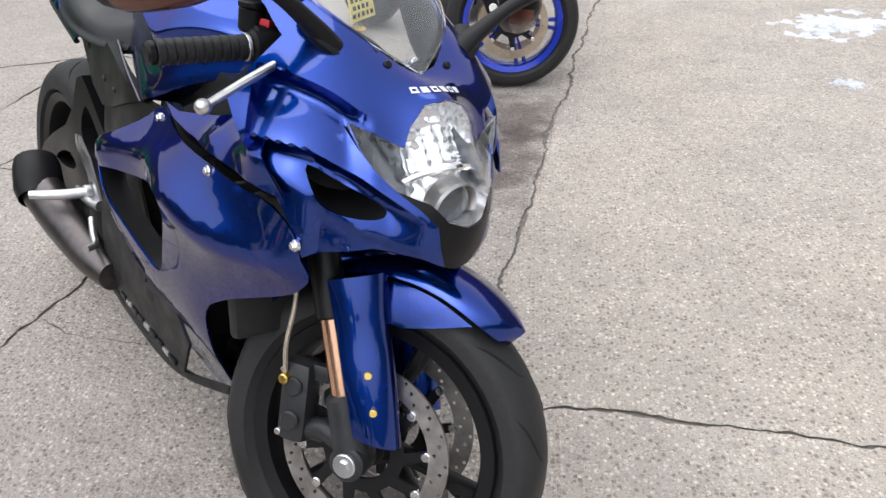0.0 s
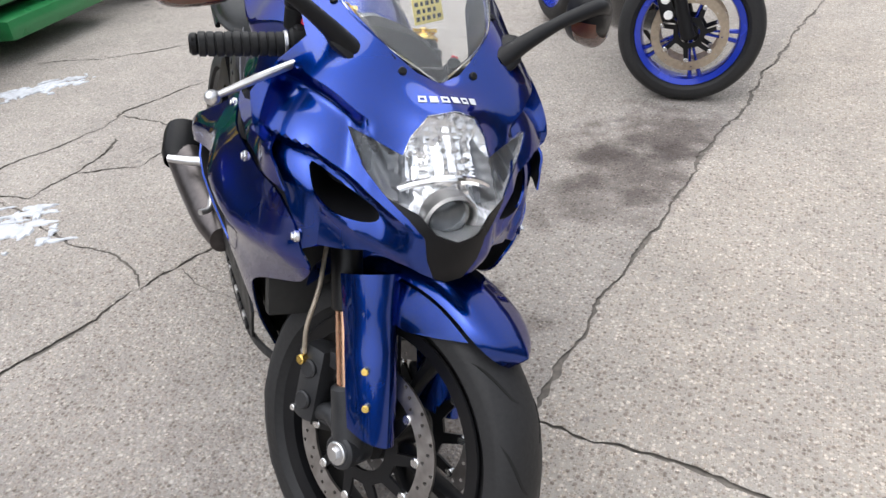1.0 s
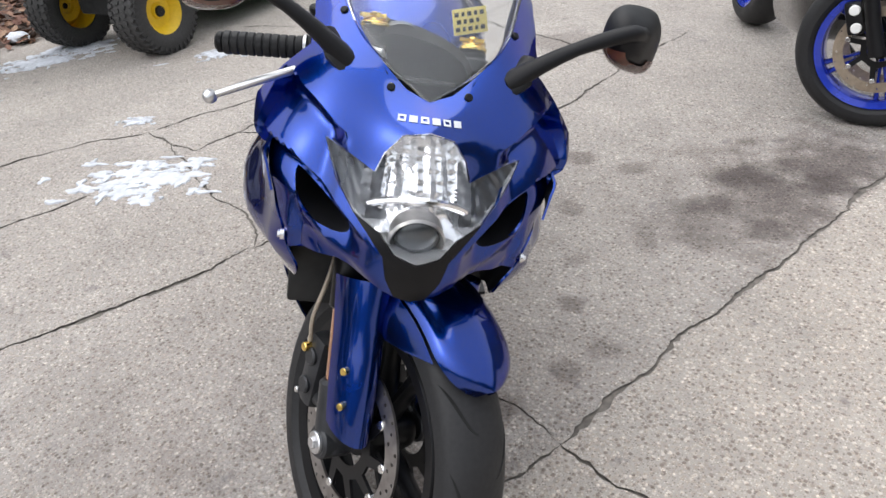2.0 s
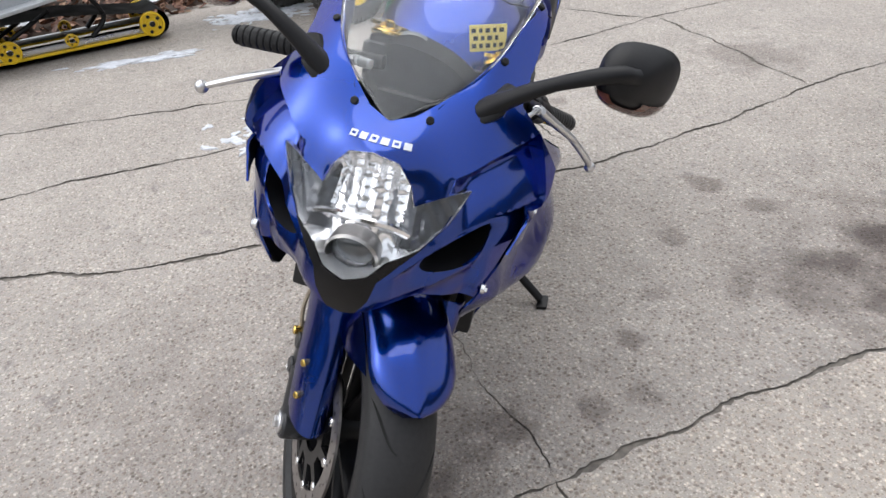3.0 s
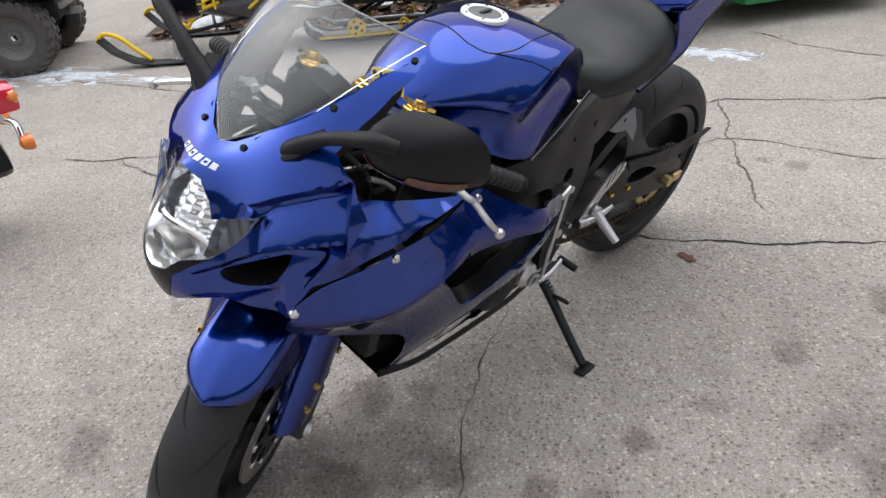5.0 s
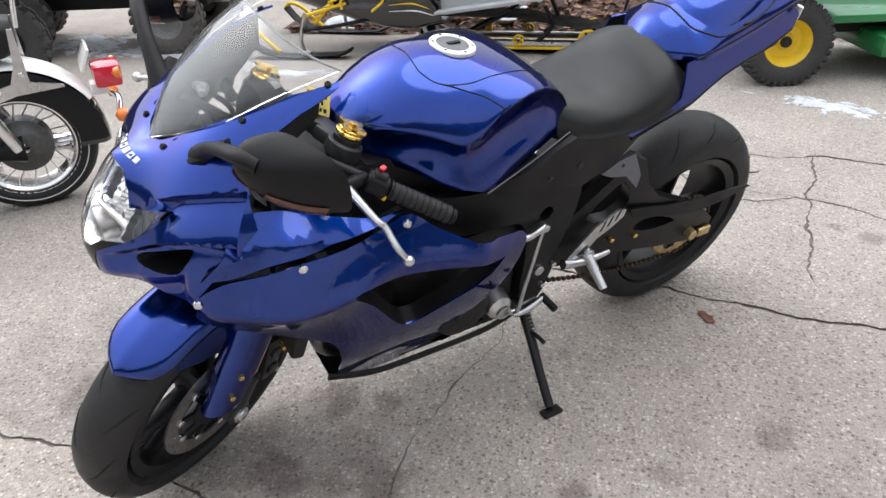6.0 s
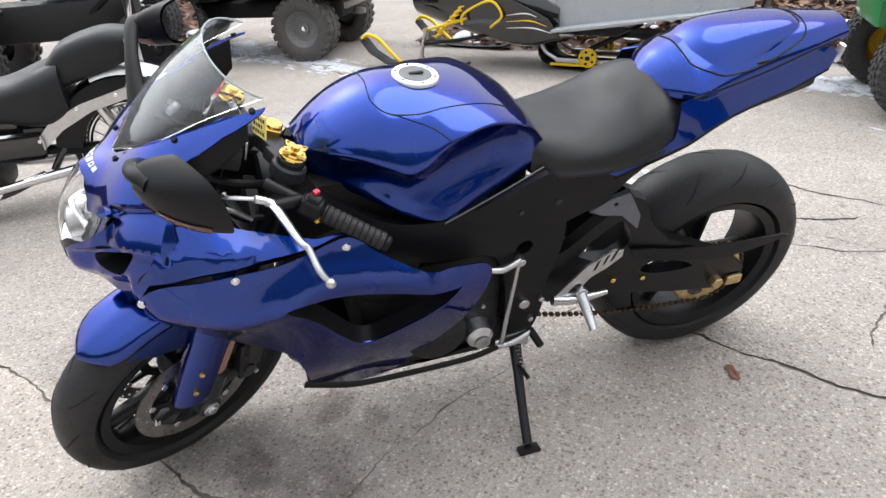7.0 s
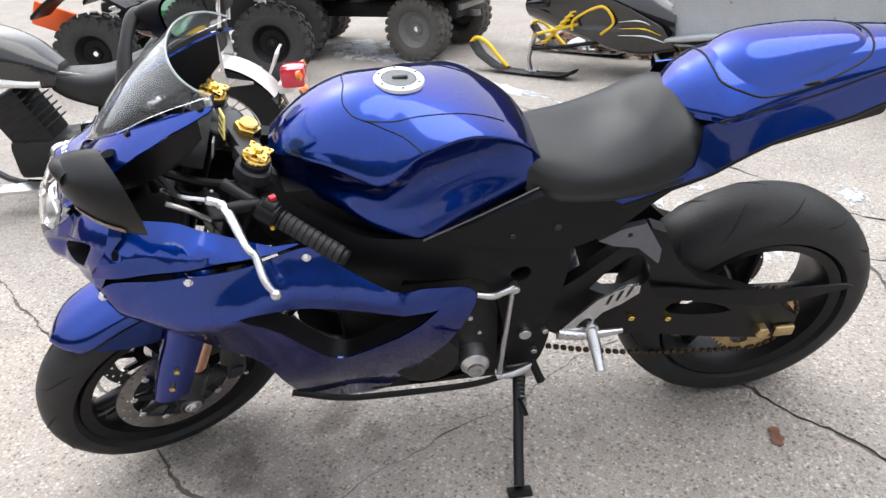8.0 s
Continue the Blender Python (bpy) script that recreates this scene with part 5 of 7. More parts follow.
L = {k: from_left(v) for k, v in dict(end=(-0.373, 0.252, 0.779), inner=(-0.215, 0.165, 0.862), mid=(-0.255, 0.188, 0.840), ball=(-0.256, 0.312, 0.757), root=(-0.183, 0.20, 0.868), bend=(-0.215, 0.258, 0.825), knee=(-0.228, 0.268, 0.812)).items()}
for sgn in (1, -1):
    def m(v):
        return (v.x, sgn * v.y, v.z)
    axis = (L["end"] - L["inner"]).normalized()
    bar = part("handlebar", cyl(m(L["inner"] - axis * 0.05), m(L["end"]), 0.011, 16), FRAME, bike, matrix=TURNED)
    g0 = L["mid"] + axis * 0.025
    ribs, rad = [], []
    for i in range(10):
        for u, r in ((0.0, 0.0158), (0.15, 0.0178), (0.8, 0.0178), (0.95, 0.0158)):
            ribs.append(m(g0 + (L["end"] - g0) * ((i + u) / 10)))
            rad.append(r)
    b = tube(ribs, rad, 18, smooth=False)
    part("grip", b, RUBBER, bar, "ribbed black rubber grip")
    part("bar_end", cyl(m(L["end"] - axis * 0.002), m(L["end"] + axis * 0.012), 0.016, 18, 0.004), BLACK, bar)
    part("grip_collar", cyl(m(g0 - axis * 0.006), m(g0), 0.020, 18, 0.001), ALU if sgn < 0 else BLACK, bar)
    b = merge(cyl(m(g0 - axis * 0.052), m(g0 - axis * 0.008), 0.024, 18, 0.005), cyl(m(g0 - axis * 0.044 + Vector((-0.004, 0, 0.012))), m(g0 - axis * 0.014 + Vector((-0.004, 0, 0.012))), 0.017, 12, 0.004))
    part("switch_housing", b, BLACK, bar, "black switch housing")
    if sgn > 0:
        part("horn_button", box(0.014, 0.010, 0.008, m(g0 - axis * 0.025 + Vector((0.006, 0.02, -0.012))), 0.002), YELLOW, bar, "yellow signal switch")
        part("kill_button", box(0.012, 0.010, 0.008, m(g0 - axis * 0.03 + Vector((-0.012, 0.0, 0.031))), 0.002), material("red_button", (0.6, 0.02, 0.04), rough=0.4), bar, "red switch")
    else:
        part("kill_button", box(0.022, 0.016, 0.012, m(g0 - axis * 0.03 + Vector((-0.006, 0.0, 0.03))), 0.003), material("red_switch", (0.6, 0.02, 0.04), rough=0.4), bar, "red kill switch")
    part("lever_perch", tube([m(L["mid"] - axis * 0.03), m((L["mid"] - axis * 0.03 + L["root"]) / 2), m(L["root"])], [0.014, 0.013, 0.010], 10), BLACK, bar)
    if sgn < 0:
        reach = L["ball"] + (L["ball"] - L["root"]) * 0.30
        bow = [L["root"], L["root"] * 0.66 + reach * 0.34 + Vector((0.006, 0.004, 0.004)), L["root"] * 0.33 + reach * 0.67 + Vector((0.006, 0.004, 0.004)), reach]
    else:
        reach = L["ball"]
        bow = [L["root"], L["bend"], L["knee"], L["knee"] * 0.45 + L["ball"] * 0.55 + Vector((0.006, 0.004, 0)), L["ball"]]
    lev = part("lever", tube([m(L["root"] + Vector((0.01, -0.01, 0.008))), *[m(q) for q in bow]], [0.009, 0.011] + [0.008] * (len(bow) - 2) + [0.006], 10, 5, flat=0.8), ALU, bar, "bright polished aluminium lever")
    part("lever_ball", lathe([(0.0005, -0.0105)] + [(0.0105 * math.cos(t), 0.0105 * math.sin(t)) for t in np.linspace(-1.4, 1.4, 9)] + [(0.0005, 0.0105)], 16), ALU, lev, matrix=Matrix.Translation(m(reach)))
    part("adjuster", cyl(m(L["root"] + Vector((0.004, -0.012, 0.004))), m(L["root"] + Vector((0.024, -0.026, 0.012))), 0.008, 12, 0.002), ALU, bar)
part("clutch_cable", tube([tuple(L["root"] + Vector((0.024, -0.026, 0.012))), tuple(L["root"] + Vector((0.06, -0.06, 0.01))), tuple(L["root"] + Vector((0.075, -0.13, -0.03))), tuple(L["root"] + Vector((0.03, -0.17, -0.12)))], 0.004, 8), ALU, bike, "grey clutch cable", matrix=TURNED)
part("brake_reservoir", merge(cyl((-0.11, -0.16, 0.93), (-0.11, -0.16, 0.965), 0.02, 18, 0.004), cyl((-0.11, -0.16, 0.963), (-0.11, -0.16, 0.973), 0.021, 18, 0.002)), BLACK, bike, "small black brake fluid cup")
part("cockpit_floor", loft([[(x, -y, z), (x, -y * 0.5, z + 0.012), (x, y * 0.5, z + 0.012), (x, y, z), (x, y, z - 0.006), (x, -y, z - 0.006)] for x, y, z in [(0.10, 0.150, 0.690), (0.03, 0.172, 0.698), (-0.045, 0.195, 0.706)]], 2, 2), BLACK, bike, "black plastic liner inside the nose")
pair("inner_cowl_panel", loft([[(x, y - 0.004, z - 0.008), (x, y - 0.007, z - 0.008), (x + 0.004, y - 0.012, z - d), (x + 0.004, y - 0.009, z - d)] for x, y, z, d in [(0.060, 0.066, 0.936, 0.10), (-0.038, 0.128, 0.991, 0.10), (-0.110, 0.143, 1.017, 0.085), (-0.165, 0.152, 1.037, 0.055)]], 2, 4), BLACK, bike, "black inner panel under the windscreen edge")
cl = loft([[(-0.085, -0.07, 0.885), (-0.085, 0.07, 0.885), (-0.10, 0.075, 0.912), (-0.11, 0.03, 0.938), (-0.11, -0.05, 0.948), (-0.10, -0.085, 0.922)], [(-0.13, -0.08, 0.875), (-0.13, 0.08, 0.875), (-0.145, 0.085, 0.912), (-0.155, 0.035, 0.942), (-0.155, -0.05, 0.958), (-0.145, -0.09, 0.922)]], 2, 3)
cluster = part("instrument_panel", cl, material("grey_black_plastic", (0.008, 0.008, 0.009), rough=0.6, vary=0.2, spec=0.3), bike, "dark grey instrument panel")
part("tachometer", lathe([(0.001, 0.0), (0.036, 0.0), (0.04, 0.004), (0.042, 0.0), (0.042, -0.01)], 32), material("dial_face", (0.05, 0.05, 0.055), rough=0.2, coat=0.8), cluster, "round dark dial", matrix=Matrix.Translation((-0.157, -0.035, 0.920)) @ Matrix.Rotation(radians(100), 4, "Z") @ Matrix.Rotation(radians(14), 4, "X"))
part("digital_display", box(0.004, 0.05, 0.035, (-0.154, 0.045, 0.907), 0.001, None, Matrix.Rotation(radians(-14), 4, "Y")), material("display_grey", (0.22, 0.25, 0.23), rough=0.2, coat=0.8), cluster, "grey digital display")
TAG = material("yellow_label", (0.72, 0.58, 0.16), rough=0.6)
turned_plate = Matrix.Translation((-0.186, 0.082, 0.968)) @ Matrix.Rotation(radians(14), 4, "Z") @ Matrix.Rotation(radians(-14), 4, "Y") @ Matrix.Rotation(radians(12), 4, "X")
lab = part("label_plate", box(0.003, 0.062, 0.042, (0, 0, 0), 0.001), TAG, bike, "yellow printed label plate on the yoke", matrix=turned_plate)
for k in range(3):
    for j in range(5 - k % 2):
        part("label_print", box(0.0006, 0.0075 - 0.002 * (j % 2), 0.007, (0.0017, -0.024 + 0.0115 * j + 0.003 * (k % 2), 0.012 - 0.012 * k), 0.0), BLACK, lab)
b = bmesh.new()
merge(b, box(0.016, 0.10, 0.10, (-0.02, 0, 0.86), 0.004))
for sgn in (1, -1):
    tube([(-0.25, 0.05 * sgn, 0.80), (-0.12, 0.07 * sgn, 0.84), (-0.03, 0.09 * sgn, 0.90), (0.03, 0.11 * sgn, 0.935)], 0.009, 8, bm=b)
    tube([(-0.03, 0.09 * sgn, 0.90), (-0.08, 0.10 * sgn, 0.80), (-0.06, 0.16 * sgn, 0.74)], 0.007, 8, bm=b)
part("cowl_bracket", b, BLACK, bike, "black cowl stay")
for sgn in (1, -1):
    part("wiring", tube([(-0.06, 0.12 * sgn, 0.90), (-0.09, 0.14 * sgn, 0.86), (-0.12, 0.13 * sgn, 0.80), (-0.2, 0.11 * sgn, 0.78)], 0.006, 8), BLACK, bike)
    part("inner_stay", tube([(-0.075, 0.17 * sgn, 0.87), (-0.11, 0.165 * sgn, 0.845), (-0.14, 0.16 * sgn, 0.815)], 0.005, 8), STEEL, bike)

# --- mirrors
LENSR = material("signal_lens", (0.22, 0.085, 0.055), rough=0.12, coat=1.0, vary=0.2)
for sgn in (1, -1):
    def mm(x, y, z):
        out = min(1.0, max(0.0, (y - 0.13) / 0.12))
        return (x + 0.048 * out, sgn * (y + 0.012 * out), z + 0.031 * out)
    st = tube([mm(0.028, 0.118, 0.938), mm(0.022, 0.150, 0.962), mm(0.0, 0.20, 0.985), mm(-0.03, 0.262, 1.000), mm(-0.055, 0.29, 0.995)], [0.024, 0.017, 0.013, 0.016, 0.022], 14, 5, flat=0.75)
    mirror = part("mirror", st, BLACK, bike, "black mirror stalk")
    part("mirror_foot", tube([mm(0.045, 0.105, 0.925), mm(0.025, 0.128, 0.945), mm(-0.012, 0.148, 0.965)], [0.018, 0.028, 0.014], 12, 4, flat=0.45), BLACK, mirror)
    bm = bmesh.new()
    rows = []
    for i, q in enumerate(np.linspace(0, 1, 9)):
        # from the glass rim (q = 0) forward to the nose of the shell
        k = math.sqrt(max(0, 1 - (q * 0.985) ** 2.2))
        row = []
        for t in np.linspace(0, 2 * math.pi, 28, endpoint=False):
            cx, cz = math.copysign(abs(math.cos(t)) ** 0.7, math.cos(t)), math.copysign(abs(math.sin(t)) ** 0.75, math.sin(t))
            y = 0.309 + 0.060 * cx * k - 0.018 * q
            z = 0.978 + (0.049 + 0.005 * cx) * cz * k - 0.004 * q + -0.24 * (y - 0.309)
            x = -0.126 + 0.085 * q - 0.58 * (y - 0.309) + 0.10 * (z - 0.978) + (0.004 if q == 0 else 0)
            row.append(bm.verts.new(mm(x, y, z)))
        rows.append(row)
    for p, q in zip(rows, rows[1:]):
        for j in range(28):
            bm.faces.new((p[j], p[(j + 1) % 28], q[(j + 1) % 28], q[j]))
    bm.faces.new(rows[-1])
    part("mirror_shell", bm, BLACK, mirror, "black plastic mirror housing")
    bm = bmesh.new()
    vs = []
    for t in np.linspace(0, 2 * math.pi, 28, endpoint=False):
        cx, cz = math.copysign(abs(math.cos(t)) ** 0.7, math.cos(t)), math.copysign(abs(math.sin(t)) ** 0.75, math.sin(t))
        y = 0.309 + 0.055 * cx
        z = 0.978 + (0.044 + 0.005 * cx) * cz + -0.24 * (y - 0.309)
        vs.append(bm.verts.new(mm(-0.123 - 0.58 * (y - 0.309) + 0.10 * (z - 0.978), y, z)))
    bm.faces.new(vs)
    part("mirror_glass", bm, material("mirror_silver", (0.85, 0.87, 0.88), rough=0.02, metal=1.0, vary=0.0), mirror, "mirror glass", smooth=False)
    bm = bmesh.new()
    rows = []
    for q in np.linspace(0.35, 0.93, 8):
        k = math.sqrt(max(0, 1 - (q * 0.985) ** 2.2)) * 1.035
        row = []
        for t in np.linspace(radians(196), radians(345), 13):
            cx, cz = math.copysign(abs(math.cos(t)) ** 0.7, math.cos(t)), math.copysign(abs(math.sin(t)) ** 0.75, math.sin(t))
            y = 0.309 + 0.060 * cx * k - 0.018 * q
            z = 0.978 + (0.049 + 0.005 * cx) * cz * k - 0.004 * q + -0.24 * (y - 0.309)
            row.append(bm.verts.new(mm(-0.124 + 0.085 * q - 0.58 * (y - 0.309) + 0.10 * (z - 0.978), y, z)))
        rows.append(row)
    for p, q in zip(rows, rows[1:]):
        for j in range(12):
            bm.faces.new((p[j], p[j + 1], q[j + 1], q[j]))
    bmesh.ops.solidify(bm, geom=bm.faces[:], thickness=0.003)
    part("signal_lamp", bm, LENSR, mirror, "dark amber turn signal lens")

# --- swingarm, chain, rear end
REAR_SET["on"] = True
ARM_Y = rbf([(-0.75, 0.45, 0.10), (-0.95, 0.55, 0.125), (-1.1, 0.42, 0.13), (-1.3, 0.32, 0.125), (-0.9, 0.4, 0.12)])
ARM = [(-0.76, 0.46), (-0.84, 0.53), (-0.93, 0.63), (-0.965, 0.66), (-0.995, 0.645), (-1.03, 0.56), (-1.08, 0.505), (-1.18, 0.46), (-1.27, 0.41), (-1.33, 0.355), (-1.335, 0.30), (-1.28, 0.285), (-1.15, 0.30), (-0.98, 0.33), (-0.80, 0.34), (-0.75, 0.37)]
GAP1 = [(-1.03, 0.415), (-1.06, 0.435), (-1.12, 0.425), (-1.17, 0.395), (-1.10, 0.385), (-1.04, 0.395)]
GAP2 = [(-0.86, 0.49), (-0.93, 0.58), (-0.96, 0.58), (-0.98, 0.52), (-0.94, 0.47)]
pair("swingarm", sheet(straight(ARM, 0.03), [outline(GAP1, 2), outline(GAP2, 2)], lambda x, z: Vector((x, ARM_Y(x, z), z)), 0.035, 0.035, (-1.0, 0, 0.4)), FRAME, bike, "black braced aluminium swingarm")
REAR_SET["on"] = False
part("hugger_bracket", sheet(straight([(-0.895, 0.640), (-0.945, 0.666), (-0.995, 0.676), (-1.035, 0.605), (-1.062, 0.556), (-1.035, 0.560), (-0.985, 0.610), (-0.93, 0.622)], 0.015), [outline([(-0.962 + 0.006 * math.cos(t), 0.648 + 0.006 * math.sin(t)) for t in np.linspace(0, 6.283, 7)[:-1]], 2)], lambda x, z: Vector((x, 0.128, z)), 0.02, 0.016, (-0.95, 0, 0.6)), material("grey_bracket", (0.16, 0.17, 0.20), rough=0.35, metal=0.6), bike, "grey alloy bracket above the swingarm")
pair("cover_trim", tube([(-0.525, 0.166, 0.722), (-0.64, 0.149, 0.757), (-0.76, 0.124, 0.792)], 0.002, 8, 6), material("trim_grey", (0.10, 0.10, 0.11), rough=0.4), bike, "thin grey trim below the tank")
for x, z, r in ((-0.80, 0.702, 0.008), (-0.955, 0.742, 0.007), (-0.705, 0.70, 0.006), (-1.03, 0.757, 0.005)):
    y = 0.166 - 0.06 * abs(x + 0.6) / 0.5
    pair("cover_screw", cyl((x, y - 0.006, z), (x, y + 0.003, z), r, 12, 0.0015), CAST, bike)
REAR_SET["on"] = True
part("shock", merge(cyl((-0.86, 0.03, 0.36), (-0.80, 0.03, 0.64), 0.022, 16, 0.004), tube([(-0.85 + 0.06 * i / 48 * 1.1 + 0.032 * math.cos(i * 0.8), 0.03 + 0.032 * math.sin(i * 0.8), 0.42 + 0.2 * i / 48) for i in range(49)], 0.005, 6, 1)), material("shock_spring", (0.20, 0.20, 0.22), rough=0.4, metal=0.5), bike, "rear shock absorber")
part("chain_guard", sheet(straight([(-0.98, 0.50), (-1.10, 0.475), (-1.41, 0.462), (-1.43, 0.452), (-1.32, 0.430), (-1.22, 0.42), (-1.10, 0.44), (-1.0, 0.465)], 0.03), [], lambda x, z: Vector((x, 0.142, z)), 0.04, 0.006, (-1.1, 0, 0.4)), BLACK, bike, "black chain guard")
REAR_SET["on"] = False
SPRG = material("gold_sprocket", (0.55, 0.42, 0.22), rough=0.4, metal=1.0, vary=0.3)
N = 43
out = []
for k in range(N * 4):
    a = 2 * math.pi * k / (N * 4)
    r = 0.105 + (0.004 if k % 4 in (1, 2) else -0.003)
    out.append((r * math.cos(a), r * math.sin(a)))
wins = [outline([(0.072 * math.cos(a + da) * s, 0.072 * math.sin(a + da) * s) for da, s in ((-0.35, 1.1), (0, 1.22), (0.35, 1.1), (0.25, 0.78), (-0.25, 0.78))], 2) for a in np.linspace(0, 2 * math.pi, 6)[:-1]]
part("sprocket", sheet(out, wins, lambda x, z: Vector((x, 0.003, z)), 0.02, 0.006, (0, -1, 0)), SPRG, bike, "gold rear sprocket", matrix=Matrix.Translation(AXLE_R + Vector((0, 0.095, 0))))
b = bmesh.new()


def chain_path(n=110):
    pts = []
    c1, r1, c2, r2 = AXLE_R, 0.106, Vector((-0.69, 0, 0.375)), 0.040
    for i in range(n):
        q = i / n * 4
        if q < 1:
            a = radians(95 + 170 * q)
            pts.append((c1.x + r1 * math.cos(a), c1.z + r1 * math.sin(a)))
        elif q < 2:
            t = q - 1
            pts.append((c1.x + (c2.x - c1.x) * t, c1.z - r1 + (c2.z - r2 - c1.z + r1) * t - 0.03 * math.sin(math.pi * t)))
        elif q < 3:
            a = radians(-90 + 180 * (q - 2))
            pts.append((c2.x + r2 * math.cos(a), c2.z + r2 * math.sin(a)))
        else:
            t = q - 3
            pts.append((c2.x + (c1.x - c2.x) * t, c2.z + r2 + (c1.z + r1 - c2.z - r2) * t))
    return pts


line = chain_path(400)
length = 0.0
last = None
for p, q in zip(line, line[1:] + line[:1]):
    seg = math.hypot(q[0] - p[0], q[1] - p[1])
    length += seg
    if last is None or length - last >= 0.016:
        last = length
        ang = math.atan2(q[1] - p[1], q[0] - p[0])
        box(0.014, 0.014, 0.011, (p[0], 0.098, p[1]), 0.003, b, Matrix.Rotation(-ang, 4, "Y"), 1)
part("chain", b, material("rusty_chain", (0.07, 0.05, 0.032), rough=0.55, metal=0.8, vary=0.4, scale=60), bike, "oily drive chain")
part("axle_block", merge(box(0.05, 0.012, 0.03, (-1.395, 0.135, 0.296), 0.003), cyl(AXLE_R + Vector((0, 0.12, 0)), AXLE_R + Vector((0, 0.15, 0)), 0.018, 6, 0.002)), SPRG, bike, "gold chain adjuster")
REAR_SET["on"] = True
for x, z in ((-1.036, 0.385), (-0.955, 0.40)):
    part("arm_bolt", cyl((x, 0.125, z), (x, 0.14, z), 0.007, 10, 0.0015), GOLD, bike)

# --- footpegs and heel guards
HEEL = [(-0.79, 0.395), (-0.83, 0.44), (-0.87, 0.485), (-0.93, 0.52), (-0.955, 0.518), (-0.955, 0.495), (-0.92, 0.465), (-0.885, 0.445), (-0.86, 0.41), (-0.88, 0.385), (-0.82, 0.375)]
slots = []
for k in range(3):
    x0, z0 = -0.885 - 0.020 * k, 0.470 + 0.011 * k
    slots.append(straight([(x0, z0 - 0.008), (x0 - 0.008, z0 - 0.004), (x0 - 0.018, z0 + 0.028), (x0 - 0.010, z0 + 0.026)], 0.01))
hole2 = outline([(-0.83, 0.405), (-0.85, 0.43), (-0.865, 0.425), (-0.855, 0.405)], 3)
for sgn in (1, -1):
    b = sheet(straight(HEEL, 0.015), slots + [hole2], lambda x, z: Vector((x, 0.150, z)), 0.02, 0.006, (-0.85, 0, 0.45))
    if sgn < 0:
        b2 = mirrored(b)
        b.free()
        b = b2
    hp = part("heel_guard", b, ALU, bike, "bright slotted heel guard")
    part("peg_bracket", tube([(-0.79, 0.15 * sgn, 0.392), (-0.83, 0.155 * sgn, 0.385), (-0.875, 0.16 * sgn, 0.388), (-0.93, 0.158 * sgn, 0.388)], [0.014, 0.012, 0.012, 0.007], 10), ALU, hp)
    part("footpeg", merge(tube([(-0.862, 0.155 * sgn, 0.402), (-0.866, 0.19 * sgn, 0.375), (-0.868, 0.236 * sgn, 0.346)] if sgn > 0 else [(-0.862, -0.155, 0.402), (-0.875, -0.21, 0.397), (-0.90, -0.275, 0.394)], [0.014, 0.013, 0.010], 12), cyl((-0.862, 0.145 * sgn, 0.405), (-0.862, 0.165 * sgn, 0.405), 0.016, 14, 0.002)), ALU, hp, "bare metal footpeg")
part("rear_brake_pedal", tube([(-0.80, -0.17, 0.36), (-0.76, -0.18, 0.34), (-0.72, -0.19, 0.33), (-0.70, -0.215, 0.33)], 0.008, 10), ALU, bike)

# --- exhaust on the right
b = loft([[(x, y + dy, z + dz) for dy, dz in ((w, 0), (w * 0.7, h * 0.7), (0, h), (-w * 0.7, h * 0.7), (-w, 0), (-w * 0.7, -h * 0.7), (0, -h), (w * 0.7, -h * 0.7))] for x, y, z, w, h in
          ((-0.70, -0.16, 0.25, 0.030, 0.035), (-0.78, -0.18, 0.275, 0.042, 0.048), (-0.90, -0.202, 0.315, 0.047, 0.058), (-0.99, -0.220, 0.36, 0.050, 0.060))], 5, 3)
ex = part("exhaust_silencer", b, material("brushed_titanium", (0.11, 0.10, 0.10), rough=0.38, metal=1.0, vary=0.25), bike, "short brushed metal silencer")
part("exhaust_tip", merge(lathe([(0.05, -0.03), (0.058, 0.0), (0.056, 0.06), (0.050, 0.085), (0.042, 0.085), (0.038, 0.0)], 32), lathe([(0.001, 0.02), (0.04, 0.02)], 24)), BLACK, ex, "black exhaust tip", matrix=Matrix.Translation((-1.0, -0.225, 0.365)) @ Matrix.Rotation(radians(80), 4, "Z") @ Matrix.Rotation(radians(38), 4, "X"))

# --- side stand
stand = part("side_stand", tube([(-0.712, 0.135, 0.235), (-0.70, 0.20, 0.19), (-0.688, 0.27, 0.14), (-0.678, 0.342, 0.09)], [0.016, 0.013, 0.012, 0.012], 12), FRAME, bike, "black side stand")
part("stand_foot", box(0.055, 0.030, 0.010, (-0.678, 0.352, 0.0805), 0.004, None, Matrix.Rotation(radians(14.5), 4, "X")), FRAME, stand)
part("stand_tang", tube([(-0.70, 0.175, 0.205), (-0.705, 0.20, 0.215), (-0.71, 0.235, 0.215)], 0.006, 8), FRAME, stand)
part("stand_spring", tube([(-0.712 + 0.008 * math.cos(i * 1.2), 0.14 + 0.0016 * i, 0.245 - 0.0012 * i + 0.008 * math.sin(i * 1.2)) for i in range(36)], 0.002, 5, 1), STEEL, stand)
part("stand_bracket", merge(box(0.07, 0.03, 0.05, (-0.715, 0.12, 0.25), 0.008), tube([(-0.655, 0.14, 0.268), (-0.69, 0.15, 0.27), (-0.735, 0.15, 0.285)], [0.009, 0.012, 0.010], 10)), ALU, stand)


